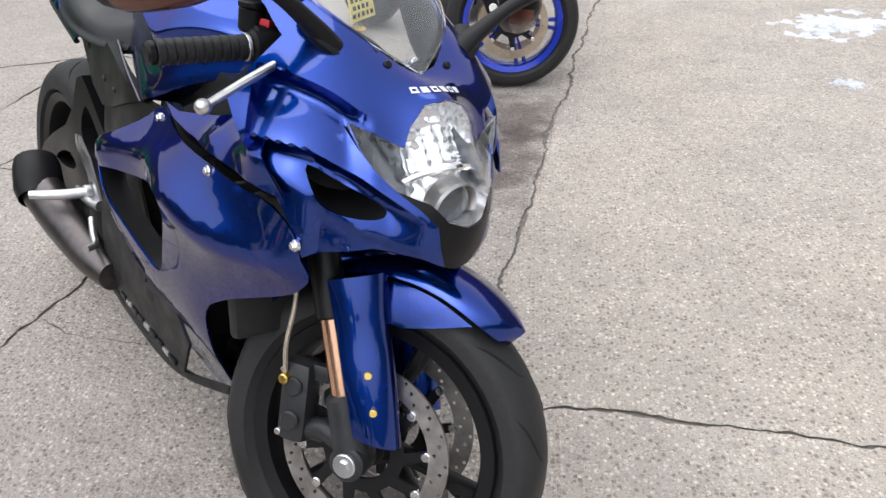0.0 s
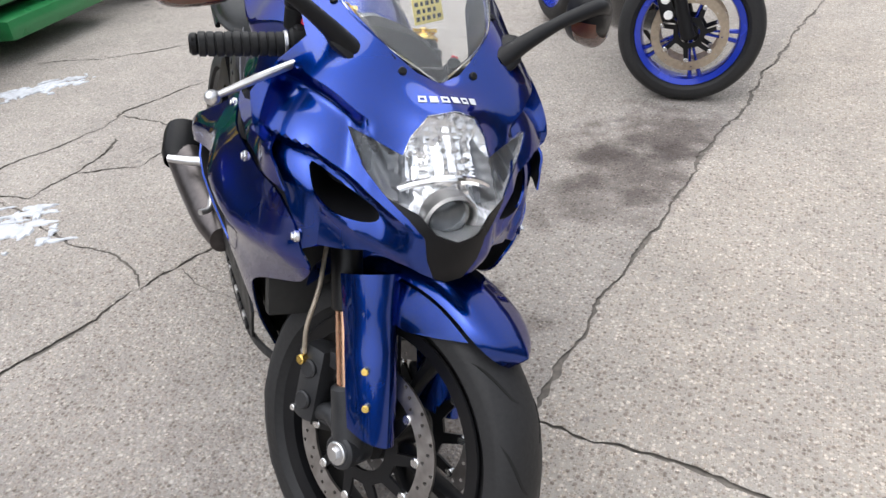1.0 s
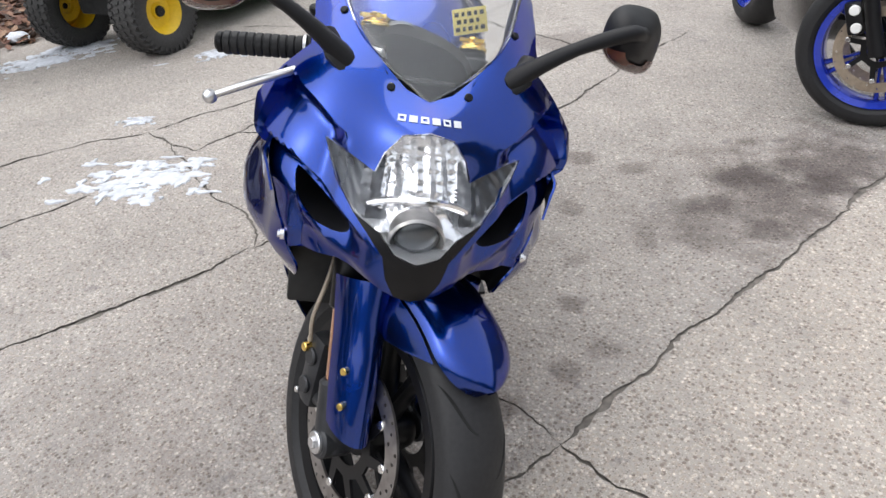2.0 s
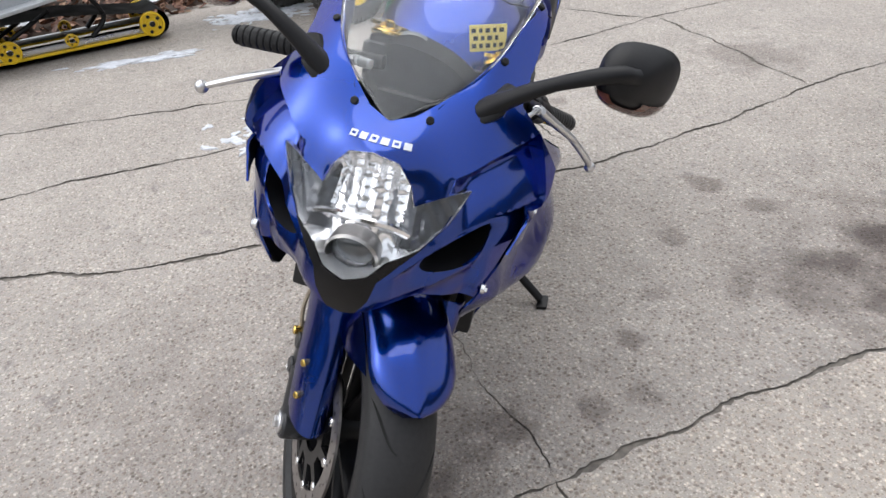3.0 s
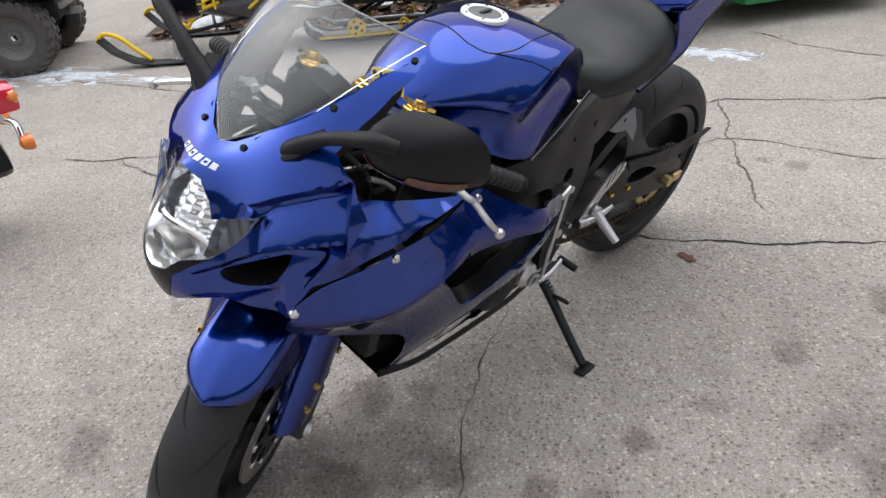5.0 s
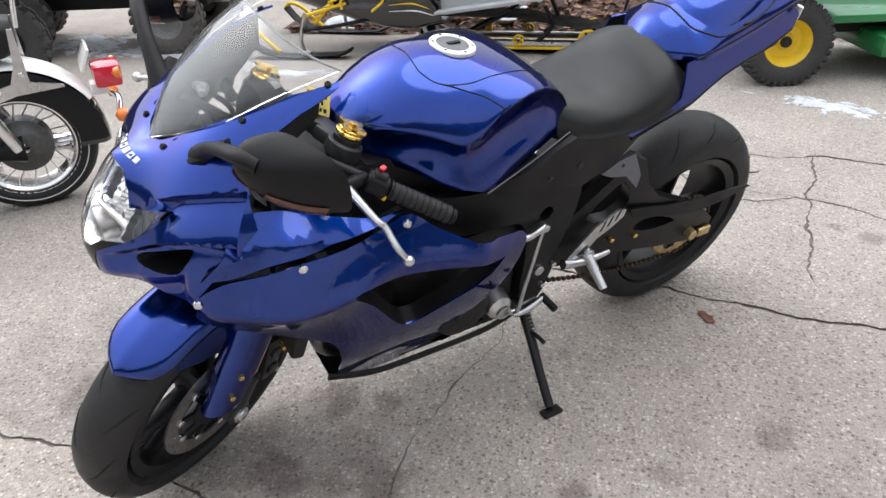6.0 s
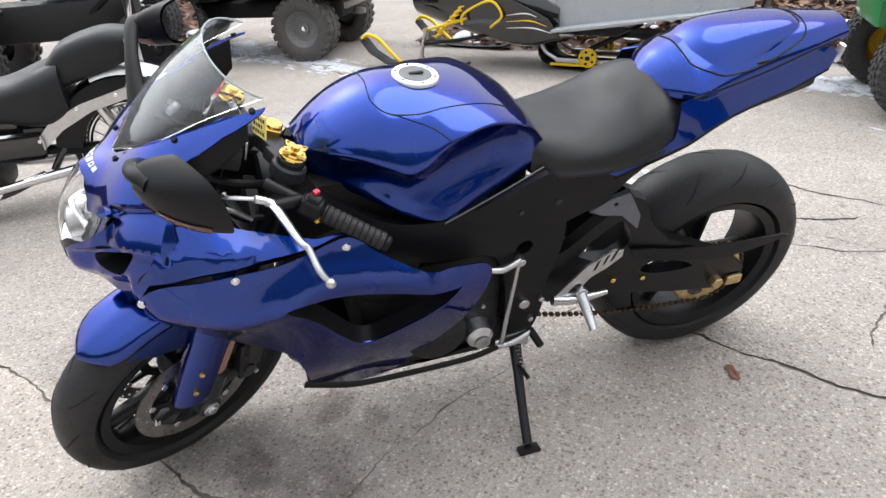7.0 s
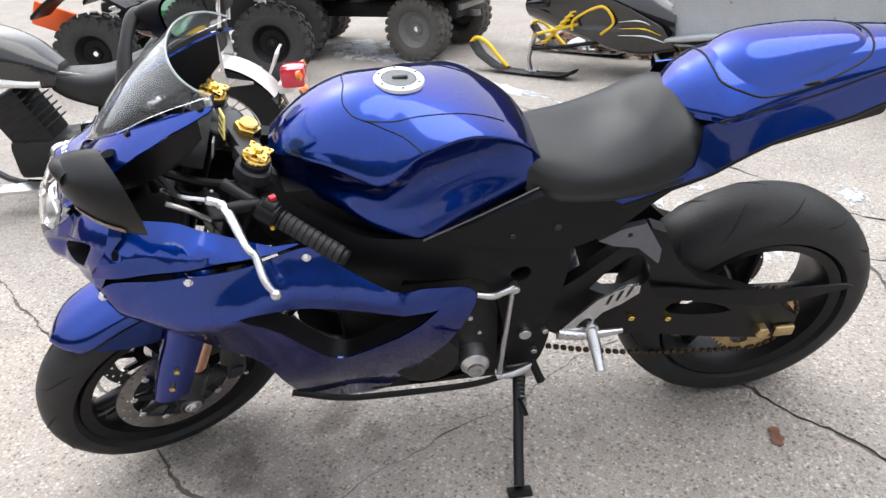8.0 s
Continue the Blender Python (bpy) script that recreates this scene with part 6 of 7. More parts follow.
# ---- the other vehicles ----
REAR_SET["on"] = False
WHITE = material("white_paint", (0.78, 0.78, 0.76), rough=0.3, coat=0.6)
RED = material("red_lens", (0.62, 0.02, 0.05), rough=0.12, coat=1.0)
ORANGE = material("orange_plastic", (0.75, 0.11, 0.02), rough=0.35)
AMBER = material("amber_lens", (0.75, 0.20, 0.03), rough=0.15, coat=0.8)
SILVER = material("silver_plastic", (0.42, 0.44, 0.46), rough=0.35, metal=0.4)
BLUERIM = material("blue_rim", (0.02, 0.05, 0.50), rough=0.25, metal=0.5, coat=0.7)
OLDTYRE = material("dusty_tyre", (0.045, 0.044, 0.043), rough=0.8, vary=0.35, scale=14, bump=0.4, bump_scale=90)


def fat_tyre(R, w, rim):
    """The carcass of a wide tyre."""
    prof = [(rim, -w * 0.8), (rim + 0.02, -w * 0.95), (R * 0.8, -w * 1.02), (R * 0.93, -w * 0.94), (R * 0.985, -w * 0.72), (R, 0), (R * 0.985, w * 0.72), (R * 0.93, w * 0.94), (R * 0.8, w * 1.02), (rim + 0.02, w * 0.95), (rim, w * 0.8)]
    return lathe(prof, 48)


def lug_set(R, w, knob, count, rows_):
    """Rows of tread lugs and shoulder blocks round one tyre."""
    bm = bmesh.new()
    for k in range(count):
        for j in range(rows_):
            y = w * (-0.78 + 1.56 * j / max(1, rows_ - 1))
            a = 360 * (k + 0.5 * (j % 2)) / count
            r = R * (1.0 - 0.035 * (abs(y) / w) ** 2)
            rot = Matrix.Rotation(radians(-a), 4, "Y")
            box(knob * 1.4, w * 1.3 / rows_, 2 * math.pi * R / count * 0.55, tuple(rot @ Vector((r, y, 0))), 0.0, bm, rot @ Matrix.Rotation(radians(18 * (1 - j)), 4, "X"), 1)
        for sgn in (1, -1):
            a = 360 * (k + 0.25) / count
            rot = Matrix.Rotation(radians(-a), 4, "Y")
            box(R * 0.14, knob * 0.8, 2 * math.pi * R / count * 0.4, tuple(rot @ Vector((R * 0.90, sgn * w * 0.98, 0))), 0.0, bm, rot, 1)
    return bm


def dish_rim(r, w, face, depth):
    """A pressed steel rim: dished disc with a lip on the side of positive y."""
    return lathe([(0.02, face - depth * 0.7), (r * 0.30, face - depth * 0.7), (r * 0.36, face - depth), (r * 0.70, face - depth), (r * 0.86, face - depth * 0.35), (r * 0.97, face), (r, face + 0.004), (r, -w)], 40)


# --- cruiser parked alongside
cr = thing("cruiser_motorcycle", pose(-1.27, -0.78, 0, -5, 0, -46.2), "black and white cruiser motorcycle with chrome trim and whitewall tyres", "motorcycle")
wc = Vector((-0.08, 0, 0.29))
w = part("rear_wheel", lathe([(0.19, -0.05), (0.20, -0.06), (0.206, -0.06), (0.196, 0.0), (0.206, 0.06), (0.20, 0.06), (0.19, 0.05)], 48, True), CHROME, cr, "wire wheel with chrome rim", matrix=Matrix.Translation(wc))
part("tyre", lathe(tyre_section(0.295, 0.068, 0.205), 60), RUBBER, w)
for sgn in (1, -1):
    part("whitewall", lathe([(0.212, 0.049 * sgn), (0.218, 0.056 * sgn), (0.236, 0.0655 * sgn), (0.250, 0.0685 * sgn), (0.253, 0.066 * sgn)], 48), WHITE, w, "white tyre sidewall")
b = bmesh.new()
for k in range(20):
    a, a2 = 2 * math.pi * k / 20, 2 * math.pi * (k + 1.2) / 20
    tube([(0.08 * math.cos(a), 0.03 * (-1) ** k, 0.08 * math.sin(a)), (0.195 * math.cos(a2), 0.01 * (-1) ** k, 0.195 * math.sin(a2))], 0.003, 5, smooth=False, bm=b)
part("spokes", b, STEEL, w)
for sgn in (1, -1):
    skirt = lathe([(0.225, 0.113 * sgn), (0.30, 0.115 * sgn), (0.338, 0.104 * sgn)], 40, start=8, turn=172)
    bmesh.ops.solidify(skirt, geom=skirt.faces[:], thickness=0.004)
    part("fender_skirt", skirt, FRAME, cr, "deep black fender skirt", matrix=Matrix.Translation(wc))
part("brake_drum", lathe([(0.02, 0.075), (0.06, 0.072), (0.075, 0.062), (0.09, 0.05), (0.115, 0.045), (0.118, -0.03)], 40), material("drum_grey", (0.12, 0.12, 0.12), rough=0.5, metal=0.8, vary=0.3), w, "ribbed grey brake drum")
part("final_drive", tube([(0.0, 0.07, 0.0), (0.10, 0.075, 0.005), (0.22, 0.07, 0.01), (0.45, 0.06, 0.03)], [0.06, 0.04, 0.025, 0.025], 12), BLACK, w)


def fender_arc(r, half, a0, a1, crown):
    bm = bmesh.new()
    rows = []
    for d in np.linspace(a0, a1, 20):
        a = radians(d)
        rows.append([bm.verts.new((wc.x + (r - crown * abs(t) ** 3) * math.cos(a), half * math.sin(t * 1.5), wc.z + (r - crown * abs(t) ** 3) * math.sin(a))) for t in np.linspace(-1, 1, 13)])
    for p, q in zip(rows, rows[1:]):
        for j in range(12):
            bm.faces.new((p[j], p[j + 1], q[j + 1], q[j]))
    bmesh.ops.recalc_face_normals(bm, faces=bm.faces)
    bmesh.ops.solidify(bm, geom=bm.faces[:], thickness=0.004)
    return bm


GLOSS = material("gloss_black", (0.010, 0.010, 0.011), rough=0.12, coat=1.0, vary=0.1)
f = part("rear_fender", fender_arc(0.352, 0.112, 15, 185, 0.13), GLOSS, cr, "valanced gloss black fender")
part("fender_top", fender_arc(0.362, 0.095, 70, 150, 0.016), WHITE, f, "white painted fender crown")
pl = part("number_plate", box(0.012, 0.18, 0.10, (-0.40, 0, 0.625), 0.002, None, Matrix.Rotation(radians(-25), 4, "Y")), WHITE, cr, "plain number plate")
part("plate_bar", box(0.004, 0.13, 0.03, (-0.408, 0, 0.628), 0.0, None, Matrix.Rotation(radians(-25), 4, "Y")), GREYP, pl)
tl_ = part("tail_light", box(0.12, 0.14, 0.10, (-0.475, 0, 0.54), 0.025), RED, cr, "red tail light")
part("lamp_base", box(0.07, 0.09, 0.05, (-0.43, 0, 0.485), 0.01), WHITE, tl_)
part("signal_bar", tube([(-0.48, -0.16, 0.40), (-0.50, 0, 0.42), (-0.48, 0.16, 0.40)], 0.014, 10), CHROME, cr)
for sgn in (1, -1):
    part("turn_signal", lathe([(0.001, -0.04), (0.024, -0.03), (0.034, 0.0), (0.030, 0.012), (0.001, 0.016)], 20), AMBER, cr, "amber turn signal", matrix=pose(-0.50, 0.17 * sgn, 0.40, 0, 0, 90))
    part("rear_rack_signal", lathe([(0.001, -0.03), (0.02, -0.02), (0.026, 0.0), (0.001, 0.012)], 18), AMBER, cr, matrix=pose(-0.52, 0.09 * sgn, 0.56, 0, 0, 90))
    strut = sheet(straight([(-0.175, 0.80), (-0.155, 0.80), (-0.14, 0.66), (-0.11, 0.585), (0.10, 0.530), (0.25, 0.46), (0.36, 0.345), (0.31, 0.33), (0.20, 0.42), (0.06, 0.49), (-0.12, 0.535), (-0.30, 0.545), (-0.30, 0.555), (-0.18, 0.585)], 0.03), [], lambda x, z: Vector((x, 0.125, z)), 0.05, 0.008, (0, -1, 0.5))
    if sgn < 0:
        s2 = mirrored(strut)
        strut.free()
        strut = s2
    part("fender_strut", strut, ALU, cr, "dull metal fender strut")
    for x, z in ((-0.155, 0.62), (-0.06, 0.555), (0.12, 0.51), (0.31, 0.38)):
        part("strut_bolt", cyl((x, 0.122 * sgn, z), (x, 0.130 * sgn, z), 0.010, 10, 0.002), CHROME, cr)
    part("shock", tube([(0.02, 0.10 * sgn, 0.50), (-0.02, 0.10 * sgn, 0.40), (-0.06, 0.10 * sgn, 0.30)], 0.028, 12), CHROME, cr)
part("backrest_bar", tube([(-0.19, 0.11, 0.80), (-0.22, 0.10, 0.98), (-0.24, 0.0, 1.06), (-0.22, -0.10, 0.98), (-0.19, -0.11, 0.80)], 0.010, 10), CHROME, cr)
part("backrest_pad", box(0.05, 0.20, 0.16, (-0.21, 0, 0.95), 0.02), VINYL, cr, "black backrest pad")
part("pillion_seat", loft([ring_section(x, h) for x, h in [
    (-0.17, [(0, 0.82), (0.06, 0.815), (0.095, 0.78), (0.08, 0.70), (0, 0.69)]),
    (-0.05, [(0, 0.83), (0.07, 0.825), (0.105, 0.78), (0.09, 0.67), (0, 0.66)]),
    (0.12, [(0, 0.785), (0.075, 0.78), (0.11, 0.73), (0.10, 0.62), (0, 0.61)]),
    (0.20, [(0, 0.72), (0.07, 0.715), (0.10, 0.68), (0.09, 0.60), (0, 0.59)])]], 4, 4), VINYL, cr, "black pillion seat")
part("rider_seat", loft([ring_section(x, h) for x, h in [
    (0.15, [(0, 0.72), (0.09, 0.72), (0.14, 0.66), (0.12, 0.50), (0, 0.48)]),
    (0.26, [(0, 0.67), (0.11, 0.685), (0.17, 0.62), (0.14, 0.46), (0, 0.45)]),
    (0.42, [(0, 0.62), (0.10, 0.635), (0.15, 0.59), (0.12, 0.48), (0, 0.47)]),
    (0.58, [(0, 0.64), (0.07, 0.64), (0.10, 0.60), (0.08, 0.52), (0, 0.51)]),
    (0.66, [(0, 0.66), (0.04, 0.655), (0.06, 0.63), (0.05, 0.56), (0, 0.55)])]], 4, 4), VINYL, cr, "sculpted black rider seat")
tk = part("tank", loft([ring_section(x, h) for x, h in [
    (0.60, [(0, 0.68), (0.05, 0.675), (0.075, 0.64), (0.06, 0.58), (0, 0.57)]),
    (0.72, [(0, 0.80), (0.09, 0.78), (0.135, 0.71), (0.11, 0.60), (0, 0.58)]),
    (0.90, [(0, 0.87), (0.11, 0.85), (0.16, 0.76), (0.13, 0.64), (0, 0.62)]),
    (1.10, [(0, 0.88), (0.10, 0.86), (0.15, 0.78), (0.11, 0.68), (0, 0.66)]),
    (1.22, [(0, 0.84), (0.06, 0.83), (0.09, 0.78), (0.07, 0.72), (0, 0.70)])]], 4, 4), material("black_tank_paint", (0.014, 0.014, 0.016), rough=0.3, coat=0.9), cr, "gloss black teardrop tank")
for sgn in (1, -1):
    part("tank_panel", tube([(0.68, 0.105 * sgn, 0.61), (0.88, 0.137 * sgn, 0.645), (1.10, 0.117 * sgn, 0.69)], [0.02, 0.028, 0.015], 10, 5, flat=0.9), WHITE, tk, "white tank flash")
part("engine", merge(box(0.42, 0.24, 0.20, (0.72, 0, 0.24), 0.04), box(0.20, 0.20, 0.30, (0.85, 0, 0.42), 0.03, None, Matrix.Rotation(radians(25), 4, "Y"))), DARK, cr, "black engine with polished covers")
for k in range(7):
    part("cooling_fin", box(0.20, 0.215, 0.008, (0.80 + 0.012 * k, 0, 0.36 + 0.03 * k), 0.002, None, Matrix.Rotation(radians(25), 4, "Y")), DARK, cr)
for sgn in (1, -1):
    part("engine_cover", lathe([(0.001, 0.02), (0.07, 0.018), (0.09, 0.0), (0.092, -0.02)], 30), CHROME, cr, "polished engine cover", matrix=pose(0.66, 0.125 * sgn, 0.24, 0, 0, 0 if sgn > 0 else 180))
    part("side_cover", box(0.26, 0.02, 0.12, (0.42, 0.12 * sgn, 0.36), 0.03), GLOSS, cr)
part("exhaust_pipe", tube([(0.9, -0.16, 0.30), (0.6, -0.17, 0.20), (0.2, -0.17, 0.19), (-0.30, -0.17, 0.20)], [0.022, 0.025, 0.04, 0.04], 14), CHROME, cr, "long chrome exhaust")
part("left_pipe", tube([(0.62, 0.14, 0.16), (0.40, 0.14, 0.20), (0.18, 0.13, 0.23), (0.02, 0.12, 0.25)], [0.018, 0.02, 0.025, 0.02], 12), CHROME, cr)
part("footboard", merge(box(0.30, 0.10, 0.02, (0.85, 0.26, 0.16), 0.008), tube([(0.72, 0.13, 0.14), (0.74, 0.2, 0.15), (0.75, 0.26, 0.15)], 0.012, 8)), ALU, cr, "rider footboard")
part("frame_tube", merge(tube([(0.35, 0.07, 0.20), (0.6, 0.09, 0.12), (1.0, 0.08, 0.14), (1.25, 0.04, 0.45), (1.35, 0, 0.80)], 0.018, 10), tube([(0.30, 0.08, 0.22), (0.2, 0.08, 0.40), (0.3, 0.08, 0.56), (0.8, 0.05, 0.68)], 0.018, 10)), GLOSS, cr)
part("kickstand", tube([(0.55, 0.10, 0.15), (0.62, 0.20, 0.07), (0.66, 0.25, 0.015)], 0.011, 8), CHROME, cr)
part("fork", merge(cyl((1.62, 0.09, 0.28), (1.35, 0.09, 0.88), 0.025, 14), cyl((1.62, -0.09, 0.28), (1.35, -0.09, 0.88), 0.025, 14)), CHROME, cr)
wfr = part("front_wheel", lathe([(0.20, -0.04), (0.215, -0.05), (0.215, 0.05), (0.20, 0.04)], 40, True), CHROME, cr, matrix=Matrix.Translation((1.62, 0, 0.30)))
part("tyre", lathe(tyre_section(0.305, 0.06, 0.21), 48), RUBBER, wfr)

# --- dark motorcycle with a blue front wheel
yb = thing("blue_wheel_motorcycle", pose(0.11, 3.46, 0, -8, 0, -52), "black motorcycle with a bright blue front wheel", "motorcycle")
YT = Matrix.Rotation(radians(57), 4, "Z")
yw = part("front_wheel", lathe(rim_section(0.052, 0.222), 64, True), BLUERIM, yb, "bright blue cast wheel", matrix=YT @ Matrix.Translation((0, 0, 0.302)))
part("tyre", lathe(tyre_section(0.303, 0.060, 0.226), 72), RUBBER, yw)
part("spoke_set", spokes(0.03, 0.205, 0.02, 0.014, 5, 0.10, 0.008), BLUERIM, yw)
part("hub", lathe([(0.012, -0.05), (0.035, -0.05), (0.035, 0.05), (0.012, 0.05)], 24), FRAME, yw)
PALE = material("bronze_disc", (0.50, 0.42, 0.33), rough=0.4, metal=1.0, vary=0.2)
for sgn in (1, -1):
    yd = part("brake_disc", brake_disc(0.122, 0.158, 6, 24), PALE, yb, "pale drilled brake disc", matrix=YT @ Matrix.Translation((0, 0.062 * sgn, 0.302)))
    part("disc_carrier", carrier(0.055, 0.116, 7), FRAME, yd)
    for k in range(7):
        a = 2 * math.pi * k / 7 + 0.32
        p = Vector((0.116 * math.cos(a), 0, 0.116 * math.sin(a)))
        part("disc_button", cyl(p - Vector((0, 0.007, 0)), p + Vector((0, 0.007, 0)), 0.010, 12, 0.002), SCREW, yd)
    fl_ = part("fork_leg", tube([(0.0, 0.10 * sgn, 0.29), (-0.05, 0.10 * sgn, 0.40), (-0.26, 0.10 * sgn, 0.92)], [0.03, 0.027, 0.027], 16, smooth=False), FRAME, yb, matrix=YT)
    cal = part("brake_caliper", box(0.06, 0.05, 0.12, (-0.115, 0.075 * sgn, 0.40), 0.014, None, Matrix.Rotation(radians(-24), 4, "Y")), FRAME, yb, matrix=YT)
    for dz in (0.03, -0.03):
        part("piston_cap", cyl((-0.11 - 0.4 * dz, 0.095 * sgn, 0.40 + dz), (-0.11 - 0.4 * dz, 0.108 * sgn, 0.40 + dz), 0.019, 18, 0.003), WHITE, cal, "pale caliper cap")
part("front_fender", fender_arc(0.33, 0.075, 40, 140, 0.03), BLACK, yb, matrix=YT @ Matrix.Translation((-wc.x, 0, 0.302 - wc.z)))
part("lower_fairing", loft([ring_section(x, h) for x, h in [
    (-0.28, [(0, 0.60), (0.16, 0.60), (0.20, 0.48), (0.12, 0.34), (0, 0.32)]),
    (-0.42, [(0, 0.62), (0.20, 0.62), (0.23, 0.46), (0.13, 0.22), (0, 0.20)]),
    (-0.75, [(0, 0.60), (0.20, 0.60), (0.20, 0.44), (0.13, 0.20), (0, 0.18)])]], 4, 4), GLOSS, yb, "gloss black lower fairing")
part("upper_fairing", loft([ring_section(x, h) for x, h in [
    (0.10, [(0, 0.90), (0.05, 0.88), (0.06, 0.80), (0.04, 0.76), (0, 0.75)]),
    (-0.10, [(0, 1.0), (0.14, 0.96), (0.20, 0.84), (0.15, 0.70), (0, 0.68)]),
    (-0.40, [(0, 1.0), (0.16, 0.95), (0.23, 0.80), (0.20, 0.58), (0, 0.56)]),
    (-1.3, [(0, 0.92), (0.08, 0.90), (0.10, 0.84), (0.08, 0.80), (0, 0.78)])]], 4, 4), GLOSS, yb)
yr = part("rear_wheel", lathe(rim_section(0.08, 0.222), 48, True), BLUERIM, yb, matrix=Matrix.Translation((-1.40, 0, 0.315)))
part("tyre", lathe(tyre_section(0.315, 0.09, 0.226), 60), RUBBER, yr)
part("side_stand", cyl((-0.75, 0.10, 0.22), (-0.78, 0.30, 0.045), 0.012, 10), FRAME, yb)

# --- snowmobile
sm = thing("snowmobile", pose(-4.46, -0.10, 0, 0, 0, -90), "black and yellow snowmobile with a long grey tunnel and skis", "snowmobile")
TRACK = material("track_rubber", (0.02, 0.02, 0.02), rough=0.8, bump=0.3)
b = bmesh.new()
loop = []
for q in np.linspace(0, 1, 20):
    loop.append((-1.55 + 1.15 * q, 0.025))
for d in np.linspace(-70, 60, 6):
    loop.append((-0.36 + 0.10 * math.cos(radians(d)), 0.14 + 0.10 * math.sin(radians(d))))
loop += [(-0.45, 0.27), (-1.0, 0.26), (-1.5, 0.18)]
for d in np.linspace(100, 260, 8):
    loop.append((-1.55 + 0.085 * math.cos(radians(d)), 0.11 + 0.085 * math.sin(radians(d))))
vs = [[b.verts.new((x, y, z)) for x, z in loop] for y in (-0.19, 0.19)]
for i in range(len(loop)):
    j = (i + 1) % len(loop)
    b.faces.new((vs[0][i], vs[0][j], vs[1][j], vs[1][i]))
bmesh.ops.solidify(b, geom=b.faces[:], thickness=0.012)
part("track", b, TRACK, sm, "black rubber drive track")
for sgn in (1, -1):
    part("slide_rail", merge(box(1.15, 0.03, 0.035, (-0.97, 0.17 * sgn, 0.075), 0.008), tube([(-0.40, 0.17 * sgn, 0.085), (-0.32, 0.17 * sgn, 0.13), (-0.28, 0.17 * sgn, 0.19)], 0.018, 8)), ALU, sm, "pale aluminium slide rail")
    part("rail_strip", box(1.2, 0.02, 0.018, (-0.96, 0.19 * sgn, 0.048), 0.004), YELLOW, sm, "yellow slide strip")
    for x, r in ((-0.66, 0.068), (-1.52, 0.078), (-1.02, 0.04)):
        wh_ = part("bogie_wheel", lathe([(0.02, 0.012), (r * 0.45, 0.012), (r * 0.5, 0.004), (r * 0.8, 0.004), (r * 0.86, 0.016), (r, 0.014), (r, -0.014), (r * 0.86, -0.016), (r * 0.8, -0.004), (0.02, -0.006)], 32), YELLOW, sm, "yellow bogie wheel", matrix=Matrix.Translation((x, 0.215 * sgn, 0.11)))
        for k in range(5):
            a = 2 * math.pi * k / 5
            part("wheel_slot", cyl((r * 0.65 * math.cos(a), 0.003, r * 0.65 * math.sin(a)), (r * 0.65 * math.cos(a), 0.0065, r * 0.65 * math.sin(a)), r * 0.15, 10), DARK, wh_)
        part("axle_cap", cyl((0, 0.010, 0), (0, 0.016, 0), r * 0.22, 12), DARK, wh_)
    part("suspension_arm", tube([(-0.55, 0.15 * sgn, 0.10), (-0.75, 0.15 * sgn, 0.20), (-0.95, 0.15 * sgn, 0.30)], 0.014, 8), FRAME, sm)
    part("rear_arm", tube([(-1.15, 0.15 * sgn, 0.09), (-1.25, 0.15 * sgn, 0.20), (-1.20, 0.15 * sgn, 0.34)], 0.016, 8), FRAME, sm)
    part("tunnel_side", sheet(straight([(-0.42, 0.28), (-0.42, 0.62), (-1.75, 0.62), (-1.75, 0.50), (-1.4, 0.43), (-0.9, 0.345)], 0.1), [], lambda x, z: Vector((x, 0.235 * sgn, z)), 0.15, 0.006, (-1, 0, 0.5)), SILVER, sm, "grey tunnel side panel")
    part("running_board", box(1.25, 0.14, 0.02, (-1.05, 0.30 * sgn, 0.40), 0.006, None, Matrix.Rotation(radians(7.5), 4, "Y")), SILVER, sm)
    part("side_panel", sheet(straight([(-0.48, 0.27), (-0.40, 0.40), (-0.15, 0.52), (0.25, 0.66), (0.50, 0.60), (0.55, 0.45), (0.25, 0.30), (0.0, 0.23), (-0.25, 0.215)], 0.06), [], lambda x, z: Vector((x, (0.30 + 0.06 * math.sin((z - 0.2) * 4) - 0.15 * max(0, x)) * sgn, z)), 0.08, 0.006, (0, 0, 0.4)), GLOSS, sm, "black side panel")
    for k in range(3):
        part("panel_flash", tube([(-0.42 + 0.03 * k, 0.332 * sgn, 0.30 + 0.045 * k), (-0.28 + 0.02 * k, 0.345 * sgn, 0.335 + 0.05 * k), (-0.08, 0.355 * sgn, 0.33 + 0.045 * k)], [0.004, 0.014, 0.003], 8, 4, flat=0.4), (WHITE, YELLOW, WHITE)[k], sm, "cream and yellow flash")
    part("foot_frame", tube([(0.05, 0.36 * sgn, 0.33), (-0.05, 0.37 * sgn, 0.42), (0.05, 0.36 * sgn, 0.52), (0.28, 0.34 * sgn, 0.42), (0.30, 0.34 * sgn, 0.34)], 0.010, 8), YELLOW, sm, "yellow suspension frame")
    part("upper_arm", tube([(0.10, 0.20 * sgn, 0.42), (0.35, 0.32 * sgn, 0.36), (0.60, 0.42 * sgn, 0.30)], 0.012, 8), YELLOW, sm)
    part("lower_arm", tube([(0.05, 0.18 * sgn, 0.26), (0.35, 0.32 * sgn, 0.22), (0.60, 0.42 * sgn, 0.20)], 0.014, 8), FRAME, sm)
    part("front_shock", merge(cyl((0.52, 0.37 * sgn, 0.24), (0.20, 0.24 * sgn, 0.60), 0.014, 10), tube([(0.52 - 0.32 * i / 60 + 0.028 * math.cos(i), (0.37 - 0.13 * i / 60) * sgn + 0.028 * math.sin(i), 0.25 + 0.33 * i / 60) for i in range(61)], 0.006, 6, 1)), YELLOW, sm, "yellow coil shock")
